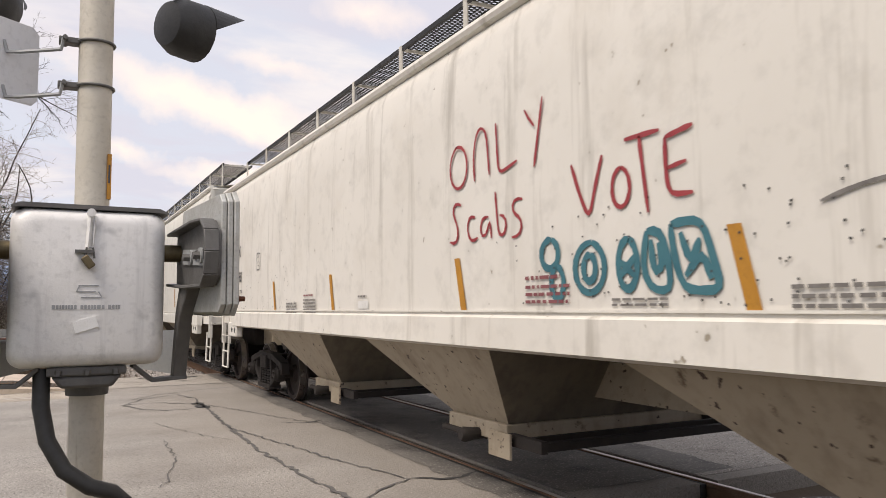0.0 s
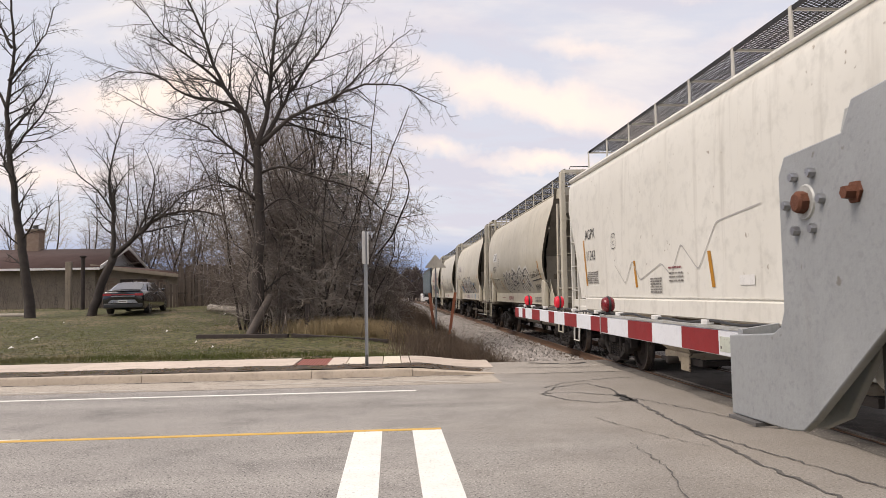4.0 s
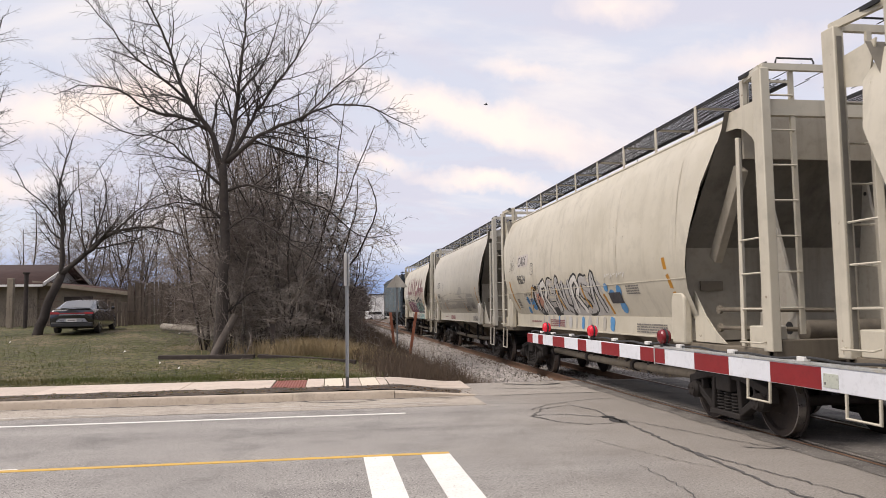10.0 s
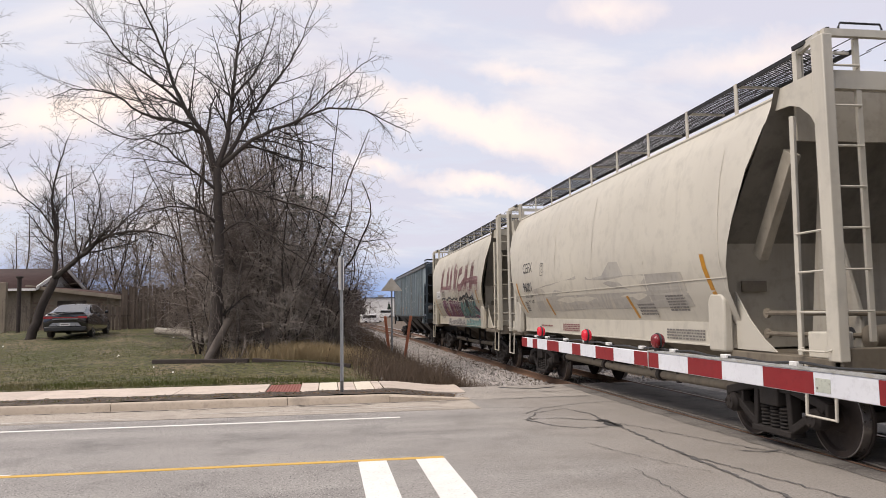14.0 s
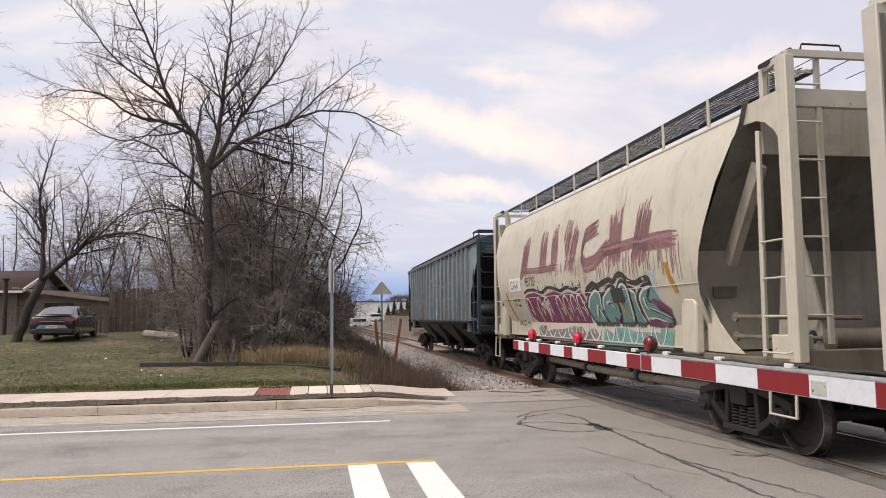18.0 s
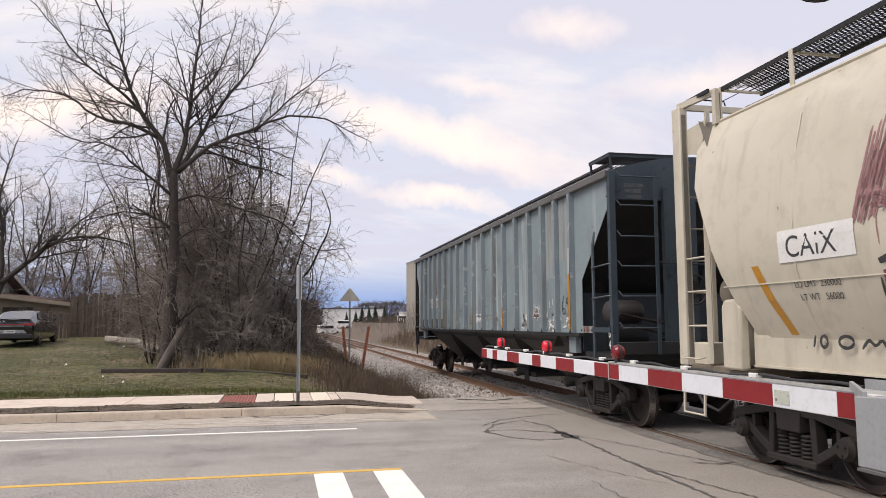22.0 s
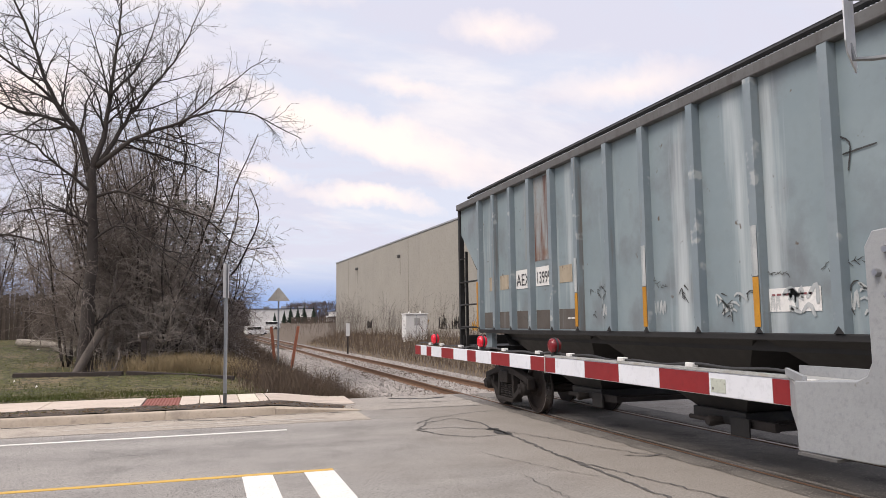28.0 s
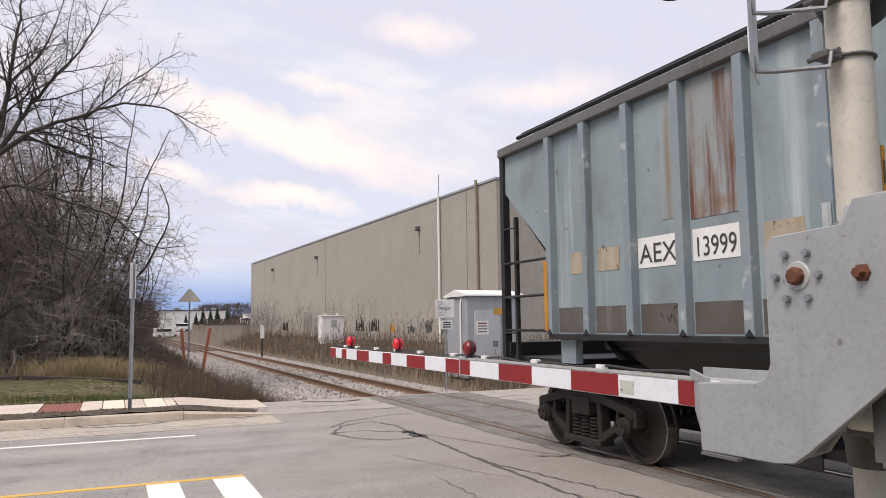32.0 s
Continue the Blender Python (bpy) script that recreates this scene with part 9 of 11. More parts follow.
def build_far_left_tree():
    rng = np.random.default_rng(8)
    out = [[], [], [], []]
    X, Y = -14.9, 35.0
    limb(rng, out, [(0, 0, -0.2), (-0.4, 0, 3.0), (-0.9, 0, 6.2), (-1.2, 0.1, 9.0), (-1.0, 0.2, 12.0), (-1.3, 0.2, 15.5)], 0.26, 0.03, CFG, 0.5)
    for a, b, c in ((-0.9, 6.2, -1), (-1.1, 8.0, 1), (-1.2, 9.3, -1), (-1.1, 10.5, 1), (-1.0, 12.0, -1), (-1.0, 7.2, 1)):
        limb(rng, out, [(a, 0, b), (a + c * 0.7, 0.3, b + 1.2), (a + c * 1.5, 0.1, b + 2.2), (a + c * 1.9, 0, b + 3.4)], 0.08, 0.012, CFG, 1.3)
    return finish_tree("bare_tree", out, X, Y, ground_z(X, Y), "tall bare tree with upright limbs", twig="twig_dark")


def build_shrub_tree(x, y, hgt, seed, label, twig="twig"):
    """A many-stemmed tree whose stems arch outwards, thick with twigs."""
    rng = np.random.default_rng(seed)
    out = [[], [], [], []]
    cfg = dict(CFG, count=(0, 3.4, 4.2, 5.0), ratio=(0, 0.34, 0.42, 0.42), bare=(0.08, 0.1, 0.1), angle=(0, 1.15, 1.0, 0.9), wander=(0.12, 0.2, 0.26, 0.3), lift=(0.02, -0.03, -0.04, -0.03), most=(1, 0.03, 0.013, 0.0075), thin=0.0055)
    for k in range(10):
        a = k * 2.4 + rng.uniform(-0.4, 0.4)
        ln = rng.uniform(0.04, 0.26)
        sprout(rng, out, (0.25 * math.cos(a), 0.25 * math.sin(a), -0.15), (ln * math.cos(a), ln * math.sin(a), 1.0), hgt * rng.uniform(0.7, 1.05), rng.uniform(0.035, 0.065), 0, cfg)
    return finish_tree("bare_shrub", out, x, y, ground_z(x, y), label, ("bark", 5), "many-stemmed shrubs of the thicket", twig)


def thicket():
    kinds = [build_shrub_tree(-2.4, 27.6, 9.8, 61, "tall tangled bare shrub in the thicket", "twig_mid"), build_shrub_tree(-1.3, 28.2, 8.6, 62, "tall tangled bare shrub in the thicket", "twig_pale")]
    for k, (x, y, s, turn) in enumerate(((-2.9, 28.5, 0.95, 40), (-1.3, 26.6, 0.72, 100), (-3.6, 31.5, 0.9, 200), (-3.4, 26.6, 0.55, 310), (0.1, 27.2, 0.5, 160), (-8.5, 47.0, 0.9, 50), (-12.0, 49.0, 1.0, 120), (-5.5, 45.0, 0.9, 230), (-16.0, 52.0, 1.1, 300))):
        t = copy_thing(kinds[k % 2], pose(x, y, ground_z(x, y), 0, 0, turn))
        t.scale = (s, s, s)


thicket()
build_big_tree()
build_left_tree()
build_far_left_tree()

THIN = dict(CFG, count=(0, 3.0, 4.5, 5.0), ratio=(0, 0.3, 0.42, 0.4), bare=(0.12, 0.1, 0.1), angle=(0, 0.7, 0.8, 0.8), wander=(0.05, 0.12, 0.18, 0.22), lift=(0.03, 0.05, 0.02, 0.0))


def sapling(seed, height, r, lean):
    rng = np.random.default_rng(seed)
    out = [[], [], [], []]
    sprout(rng, out, (0, 0, -0.15), (lean, 0.1 * lean, 1), height, r, 0, dict(THIN, most=(1, 0.022, 0.011, 0.006)))
    if seed % 2:
        sprout(rng, out, (0.1, 0.05, -0.1), (-lean - 0.2, 0.15, 1), height * 0.8, r * 0.8, 0, dict(THIN, most=(1, 0.02, 0.01, 0.006)))
    return out


rng = random.Random(2)
kinds = [finish_tree("bare_sapling", sapling(30 + k, hgt, r, ln), x, y, ground_z(x, y), "thin bare sapling in a tangled thicket", ("bark", 5), "saplings of the thicket", "twig_pale" if k % 3 < 2 else "twig_mid") for k, (hgt, r, ln, x, y) in enumerate(((7.6, 0.06, 0.05, -2.2, 27.0), (6.6, 0.05, -0.1, -1.2, 28.5), (5.2, 0.04, 0.15, -0.6, 26.5), (8.4, 0.07, 0.0, -2.9, 29.5), (4.2, 0.03, 0.2, 0.4, 27.5), (6.0, 0.05, -0.15, -4.3, 27.0)))]
for k in range(6):
    x, y = rng.uniform(-4.4, -0.6), rng.uniform(26.5, 36)
    y += 2.5 * abs(x + 2.2) / 4
    s = rng.uniform(0.75, 1.12) * (1.0 if -5 < x < 0.2 else 0.72)
    t = copy_thing(kinds[k % 6], pose(x, y, ground_z(x, y), 0, 0, rng.uniform(0, 360)) @ Matrix.Scale(1.0, 4))
    t.scale = (s, s, s)
# taller thicket core
for k, (x, y, s) in enumerate(((-1.4, 31, 1.2), (-2.6, 33, 1.2), (-1.9, 36, 1.35), (-3.6, 35, 1.3), (-5.0, 36, 1.15), (-1.4, 43, 0.9))):
    t = copy_thing(kinds[k % 4], pose(x, y, ground_z(x, y), 0, 0, 71 * k))
    t.scale = (s, s, s)


def build_cedar(x, y, hgt, seed):
    """A dark evergreen mass of drooping sprays inside the thicket."""
    rng = np.random.default_rng(seed)
    segs = []
    for k in range(1700):
        u = rng.random()
        z = 1.6 + (hgt - 1.6) * u
        rr = (0.5 + 1.2 * math.sin(math.pi * min(1, 0.25 + u * 0.75))) * math.sqrt(rng.random())
        a = rng.uniform(0, 6.28)
        p = np.array([rr * math.cos(a), rr * math.sin(a), z])
        d = np.array([math.cos(a), math.sin(a), rng.uniform(-0.7, 0.3)]) * rng.uniform(0.1, 0.26)
        segs.append((*p, *(p + d), 0.024, 0.004))
    t = thing("evergreen", x, y, ground_z(x, y), "dark evergreen shrub inside the thicket", "tree")
    ob = new("trunk", wood_mesh("trunk", [(0, 0, -0.1, 0, 0, hgt * 0.9, 0.07, 0.02)], "bark", 7)); ob.parent = t
    ob = new("foliage", wood_mesh("foliage", segs, "spruce", 3)); ob.parent = t


build_cedar(-0.7, 30.5, 5.8, 4)

# far bare trees behind the houses and by the line
rng = random.Random(6)
for k in range(34):
    x, y = rng.uniform(-48, -4), rng.uniform(56, 90)
    t = copy_thing(kinds[k % 6], pose(x, y, ground_z(x, y), 0, 0, rng.uniform(0, 360)))
    s = rng.uniform(0.9, 1.5)
    t.scale = (s * 1.2, s * 1.2, s)
    tagged(t, "bare tree beyond the gardens", "tree", "bare trees beyond the gardens")
for x, y, s in ((4.0, 150, 1.7), (1.0, 160, 1.8), (-2, 150, 1.6), (7, 175, 1.8), (-6, 140, 1.5), (-1, 120, 1.2), (10, 185, 1.7), (30, 240, 1.0), (37, 245, 0.9), (44, 250, 1.0), (50, 245, 0.9)):
    t = copy_thing(kinds[int(abs(x)) % 6], pose(x, y, ground_z(x, y), 0, 0, 40 * x))
    t.scale = (s * 1.6, s * 1.6, s)
    tagged(t, "far bare tree near the line", "tree", "far bare trees")


def far_clump(x, y, w, h, seed, n=1500):
    """A rounded bare copse, twig by twig."""
    rng = np.random.default_rng(seed)
    segs = []
    for _ in range(n):
        a, u = rng.uniform(0, 6.28), rng.random() ** 0.5
        z = h * (0.12 + 0.88 * rng.random())
        r = w / 2 * u * math.sqrt(max(0.05, 1 - ((z / h - 0.45) / 0.6) ** 2))
        p = np.array([r * math.cos(a), r * math.sin(a), z])
        d = np.array([math.cos(a) * 0.5, math.sin(a) * 0.5, 0.9]) * rng.uniform(0.4, 1.3) + rng.normal(0, 0.35, 3)
        segs.append((*p, *(p + d), 0.1, 0.02))
    for k in range(7):
        a = k * 0.9
        segs.append((0.3 * math.cos(a), 0.3 * math.sin(a), -0.3, w * 0.3 * math.cos(a), w * 0.3 * math.sin(a), h * 0.8, 0.22, 0.05))
    t = thing("copse", x, y, ground_z(x, y), "rounded bare brown copse beside the line", "trees", "copses far off")
    ob = new("crown", wood_mesh("crown", segs, "far_wood", 3)); ob.parent = t


for k, (x, y, w, h) in enumerate(((5.5, 170, 6.5, 7.0), (2.5, 180, 6.0, 5.0), (-0.5, 150, 6.0, 5.0), (12, 245, 12, 5.0), (36, 250, 14, 6.0), (48, 250, 14, 7.0), (30, 262, 12, 6.0))):
    far_clump(x, y, w, h, 70 + k, 1500 if k < 3 else 1100)


def far_woods():
    """A ragged belt of bare woods along the skyline."""
    rng = np.random.default_rng(12)
    segs = []
    for k in range(9000):
        a = rng.uniform(-1.9, 1.9)
        r = rng.uniform(420, 640)
        x, y = r * math.sin(a) + 10, r * math.cos(a)
        hgt = 6.0 + 5.0 * noise.noise((a * 9, 0, 0)) + rng.uniform(-2, 3)
        base = 2.0
        for _ in range(2):
            lean = rng.normal(0, 0.22, 2)
            segs.append((x, y, base, x + lean[0] * hgt, y, base + hgt * rng.uniform(0.6, 1.0), 0.5, 0.12))
    ob = new("distant_woods", wood_mesh("distant_woods", segs, "far_wood", 3))
    tagged(ob, "belt of bare woods along the skyline", "woods", kind="stuff")


far_woods()


def blades(name, n, where, h0, h1, w, mat_, label, cat, seed, lean=0.4):
    """Loose blades or stems as thin triangles."""
    rng = np.random.default_rng(seed)
    v, f = [], []
    for _ in range(n):
        p = where(rng)
        if p is None:
            continue
        x, y = p[0], p[1]
        z = ground_z(x, y) - 0.01 if len(p) < 3 else p[2]
        hh = rng.uniform(h0, h1)
        a = rng.uniform(0, 6.28)
        lx, ly = rng.normal(0, lean, 2) * hh
        c, s = math.cos(a) * w / 2, math.sin(a) * w / 2
        b = len(v)
        v += [(x - c, y - s, z), (x + c, y + s, z), (x + lx * 0.4 + c * 0.7, y + ly * 0.4 + s * 0.7, z + hh * 0.6), (x + lx * 0.4 - c * 0.7, y + ly * 0.4 - s * 0.7, z + hh * 0.6), (x + lx, y + ly, z + hh)]
        f += [(b, b + 1, b + 2, b + 3), (b + 3, b + 2, b + 4)]
    me = bpy.data.meshes.new(name)
    me.from_pydata(v, [], f)
    me.materials.append(M[mat_])
    tagged(new(name, me), label, cat, kind="stuff")


def lawn_spot(r):
    y = 19.1 + (r.random() ** 1.5) * 24
    x = r.uniform(-9 - (y - 19) * 1.1, 2.2 - 0.02 * (y - 19))
    bare = noise.noise((x * 0.16 + 3, y * 0.22, 5.0))
    if bare > 0.28 and r.random() < 0.85:
        return None
    return x, y


blades("lawn_grass", 62000, lawn_spot, 0.02, 0.065, 0.013, "grass", "short green grass of the lawn", "grass", 1)
blades("lawn_grass", 9000, lambda r: (r.uniform(-14, 2.4), r.uniform(19.08, 20.2)), 0.04, 0.11, 0.014, "grass", "longer grass along the pavement edge", "grass", 2)
blades("verge_grass", 4200, lambda r: (-14 + 13.5 * r.random() ** 1.4, r.uniform(16.25, 17.08), 0.14), 0.015, 0.05, 0.014, "grass", "thin grass in the kerb strip", "grass", 3)
blades("dry_grass", 9000, lambda r: (r.normal(-0.2, 1.1), 24.4 + abs(r.normal(0, 1.4))), 0.15, 0.6, 0.015, "dry", "straw-coloured dead grass", "grass", 4, 0.5)


def weed_spot(r):
    y = 19.4 + (r.random() ** 1.6) * 45
    edge = 2.3 - 0.2 * smooth(y, 19, 24)
    x = edge + r.normal(0, 0.6)
    return (x, y) if x < 3.4 else None


blades("brown_weeds", 11000, weed_spot, 0.2, 0.75, 0.011, "weed", "brown dead weeds beside the track", "weeds", 5, 0.35)
blades("brown_weeds", 4500, lambda r: (r.normal(3.0, 0.4), 19.0 + abs(r.normal(0, 1.2))), 0.1, 0.5, 0.011, "weed", "brown dead weeds beside the track", "weeds", 6, 0.45)
blades("brown_weeds", 9000, lambda r: (9.8 + abs(r.normal(0, 3.0)), 19.5 + r.random() ** 1.4 * 60), 0.25, 1.0, 0.016, "weed", "brown dead weeds on the far side of the track", "weeds", 7, 0.3)
blades("dry_grass", 5000, lambda r: (9.4 + abs(r.normal(0, 3.5)), 19.5 + r.random() ** 1.4 * 60), 0.08, 0.35, 0.015, "dry", "straw-coloured dead grass", "grass", 8, 0.4)


def brush(name, n, where, hgt, mat_, label, seed):
    """Bushy bare stems with side twigs."""
    rng = np.random.default_rng(seed)
    segs = []
    for _ in range(n):
        x, y = where(rng)
        z = ground_z(x, y)
        hh = hgt * rng.uniform(0.5, 1.2)
        d = rng.normal(0, 0.22, 2)
        top = (x + d[0] * hh, y + d[1] * hh, z + hh)
        segs.append((x, y, z - 0.05, *top, 0.008, 0.003))
        for k in range(7):
            u = rng.uniform(0.25, 0.95)
            p = np.array([x + d[0] * hh * u, y + d[1] * hh * u, z + hh * u])
            q = p + rng.normal(0, 0.16, 3) * hh + np.array([0, 0, 0.12 * hh])
            segs.append((*p, *q, 0.005, 0.002))
    ob = new(name, wood_mesh(name, segs, mat_, 3))
    tagged(ob, label, "shrub", kind="stuff")


brush("trackside_brush", 420, lambda r: (r.normal(1.5, 0.5), 21 + r.random() ** 1.4 * 32), 0.8, "weed", "bare brown brush beside the track", 21)
brush("trackside_brush", 200, lambda r: (r.normal(2.9, 0.4), 19.5 + abs(r.normal(0, 1.6))), 0.6, "weed", "bare brown brush beside the track", 22)
brush("thicket_brush", 150, lambda r: ((lambda y: (r.uniform(-3.4 - 0.17 * (y - 25.6), 1.0), y))(25.6 + 14 * r.random() ** 1.3)), 1.6, "twig_pale", "tangled bare undergrowth of the thicket", 23)
brush("thicket_brush", 160, lambda r: (r.uniform(-19.5, -10.2), r.uniform(40.0, 43.0)), 1.5, "twig", "bare hedge before the house", 24)
brush("field_brush", 520, lambda r: (10.5 + r.random() * 16, 60 + 140 * r.random() ** 1.2), 1.5, "weed", "brown brush across the rough field", 27)
brush("field_brush", 260, lambda r: (-1.0 - r.random() * 5, 50 + 110 * r.random()), 1.6, "weed", "brown brush beside the far line", 28)
brush("wall_brush", 60, lambda r: (15.0 + r.normal(0, 0.5), r.uniform(78, 95)), 4.2, "twig", "tall bare bushes at the warehouse corner", 29)
brush("wall_brush", 140, lambda r: (14.9 + r.normal(0, 0.8), r.uniform(48, 95)), 2.6, "twig", "bare bushes along the warehouse wall", 25)
brush("wall_brush", 70, lambda r: (12.5 + r.normal(0, 1.2), r.uniform(26, 48)), 1.6, "weed", "bare bushes along the warehouse wall", 26)


for x, y, r, hgt in ((-2.9, 25.6, 0.07, 3.2), (-1.9, 26.4, 0.06, 4.2)):
    t = thing("dead_stem", x, y, ground_z(x, y), "grey dead stem standing in the thicket", "tree trunk", "dead stems of the thicket")
    part("stem", Geo().tube([(0, 0, -0.1), (0.1, 0.02, hgt * 0.3), (0.04, 0.05, hgt * 0.65), (0.22, 0.1, hgt)], r, 9, r * 0.5), "dead_wood", t)


# ---- lawn things ----
def build_log(pts, r, label, mat_="log", name="log", ends=True):
    t = thing(name, *pts[0], label, "log")
    q = [Vector(p) - Vector(pts[0]) for p in pts]
    part("log_body", Geo().tube(q, r, 12, r * 0.85), mat_, t)
    return t


build_log([(-7.35, 35.5, ground_z(-7.35, 35.5) + 0.22), (-5.75, 33.5, ground_z(-5.75, 33.5) + 0.26), (-4.5, 31.0, ground_z(-4.5, 31.0) + 0.12)], 0.16, "bleached log lying on the grass")
build_log([(-21.5, 36.0, 0.95), (-18.5, 36.2, 0.96), (-15.5, 36.0, 0.95)], 0.11, "bleached log lying on the grass")
build_log([(-3.6, 24.45, ground_z(-3.6, 24.45) - 0.05), (-3.3, 24.7, 1.0), (-2.98, 24.9, 1.65)], 0.13, "broken trunk leaning on the tree", "dead_wood", "leaning_trunk")
for a, b, lab in (((-5.1, 24.35), (-2.3, 23.9), "dark old sleeper lying in the grass"), ((-2.2, 24.0), (0.69, 23.55), "dark old sleeper lying in the grass")):
    t = thing("old_sleeper", a[0], a[1], ground_z(*a), lab, "timber", "old sleepers in the grass")
    dx, dy = b[0] - a[0], b[1] - a[1]
    part("timber", Geo().beam((0, 0, 0.04), (dx, dy, 0.04 + ground_z(*b) - ground_z(*a)), 0.22, 0.15), "timber_dark", t, bevel=0.015)
t = thing("stub_post", -1.85, 25.0, ground_z(-1.85, 25.0), "short weathered post with a cap", "post")
part("post", Geo().box(-0.07, 0.07, -0.07, 0.07, -0.1, 0.95), "timber_dark", t, bevel=0.01)
part("cap", Geo().box(-0.11, 0.11, -0.1, 0.1, 0.95, 1.03), "fence", t, bevel=0.01)
rng = random.Random(31)
for k in range(17):
    x, y = rng.uniform(-16, 1.5), rng.uniform(19.6, 35)
    t = thing("litter", x, y, ground_z(x, y) + 0.02, "scrap of pale litter on the grass", "litter", "litter on the grass")
    s = rng.uniform(0.025, 0.07)
    part("scrap", Geo().add([(-s, -s, 0), (s, -s * 0.7, 0.03), (s * 0.8, s, 0.02), (-s * 0.6, s * 0.8, 0.05), (0, 0, 0.07)], [(0, 1, 4), (1, 2, 4), (2, 3, 4), (3, 0, 4)]), "white", t)


# ---- parked car ----
def build_car(x, y):
    car = thing("parked_car", x, y, ground_z(x, y) + 0.02, "dark grey saloon car parked on the grass", "car")
    # body: cross-sections from tail (0) to nose (4.6): y, half width, sill, shoulder
    secs = [(0.0, 0.80, 0.42, 0.98), (0.06, 0.87, 0.32, 1.03), (0.35, 0.90, 0.24, 1.06), (1.0, 0.91, 0.2, 1.02), (2.4, 0.915, 0.2, 0.98), (3.5, 0.91, 0.2, 0.93), (4.2, 0.88, 0.22, 0.83), (4.55, 0.78, 0.3, 0.66), (4.62, 0.66, 0.36, 0.58)]
    rows = []
    for yy, w, lo, hi in secs:
        m = (lo + hi) / 2
        rows.append([(-w * 0.9, yy, lo), (-w * 0.99, yy, lo + 0.12), (-w, yy, m), (-w * 0.97, yy, hi - 0.1), (-w * 0.86, yy, hi), (0, yy, hi + 0.02), (w * 0.86, yy, hi), (w * 0.97, yy, hi - 0.1), (w, yy, m), (w * 0.99, yy, lo + 0.12), (w * 0.9, yy, lo), (0, yy, lo - 0.02), (-w * 0.9, yy, lo)])
    g = Geo().sheet(rows)
    n = len(rows[0])
    g.f.append(tuple(range(n - 1)))
    g.f.append(tuple(len(g.v) - n + j for j in reversed(range(n - 1))))
    body = part("body", g, "car_paint", car, "glossy dark grey body shell", angle=40)
    cab = [(0.42, 0.70, 1.05), (0.85, 0.68, 1.22), (1.35, 0.63, 1.38), (2.1, 0.62, 1.42), (2.7, 0.64, 1.38), (3.35, 0.72, 1.0)]
    rows = [[(-0.8, yy if i else 0.36, 1.0), (-w, yy, z - 0.03), (-w * 0.8, yy, z), (0, yy, z + 0.025), (w * 0.8, yy, z), (w, yy, z - 0.03), (0.8, yy if i else 0.36, 1.0)] for i, (yy, w, z) in enumerate(cab)]
    part("cabin", Geo().sheet(rows), "car_paint", body, angle=40)
    # windows sit just proud of the cabin
    part("rear_window", Geo().sheet([[(-0.62, 0.48, 1.09), (0, 0.47, 1.11), (0.62, 0.48, 1.09)], [(-0.56, 1.28, 1.375), (0, 1.28, 1.405), (0.56, 1.28, 1.375)]]), "glass", car, "sloping dark rear window")
    for s in (-1, 1):
        part("side_window", Geo().add([(s * 0.80, 0.95, 1.05), (s * 0.80, 3.0, 1.03), (s * 0.675, 2.6, 1.345), (s * 0.645, 1.45, 1.36)], [(0, 1, 2, 3)]), "glass", car, "dark side glass")
        part("wing_mirror", Geo().box(min(s * 0.92, s * 1.06), max(s * 0.92, s * 1.06), 2.85, 2.98, 0.98, 1.1), "car_paint", car, bevel=0.03)
        for yy in (0.95, 3.68):
            wh = part("wheel", Geo().lathe([(s * 0.70, 0.20), (s * 0.70, 0.31), (s * 0.73, 0.335), (s * 0.86, 0.335), (s * 0.90, 0.31), (s * 0.90, 0.21)], (0, yy, 0.335), "x", 24), "rubber", car, "black tyre")
            part("rim", Geo().lathe([(s * 0.87, 0.21), (s * 0.905, 0.2), (s * 0.895, 0.08), (s * 0.91, 0.03)], (0, yy, 0.335), "x", 16), "chrome", wh, "alloy rim")
    part("tail_lamp", Geo().box(-0.8, 0.8, -0.02, 0.06, 0.865, 0.90).box(-0.84, -0.5, -0.025, 0.1, 0.84, 0.93).box(0.5, 0.84, -0.025, 0.1, 0.84, 0.93), "tail", car, "red tail lamp bar")
    part("lamp_strip", Geo().box(-0.5, 0.5, -0.03, 0.02, 0.80, 0.835), "chrome", car, "bright strip under the lamps")
    part("bumper_panel", Geo().slab([(-0.62, 0.52), (0.62, 0.52), (0.5, 0.66), (-0.5, 0.66)], -0.055, -0.02, "xz"), "chrome", car, "silver panel round the plate")
    part("number_plate", Geo().box(-0.2, 0.2, -0.066, -0.054, 0.53, 0.65), "white", car, "white plate with a faint bar")
    part("plate_bar", Geo().box(-0.15, 0.15, -0.069, -0.0655, 0.57, 0.61), "faded", car)
    part("rear_bumper", Geo().box(-0.82, 0.82, -0.05, 0.2, 0.3, 0.5), "rubber", car, "black lower bumper", bevel=0.04)
    part("boot_spoiler", Geo().box(-0.72, 0.72, 0.0, 0.2, 1.03, 1.07), "car_paint", car, bevel=0.015)
    part("antenna_fin", Geo().slab([(1.45, 1.42), (1.6, 1.42), (1.47, 1.49)], -0.02, 0.02), "car_paint", car)
    car.matrix_basis = pose(x, y, ground_z(x, y + 2) - 0.03, 1.5, 0, 3)


build_car(-10.85, 34.6)


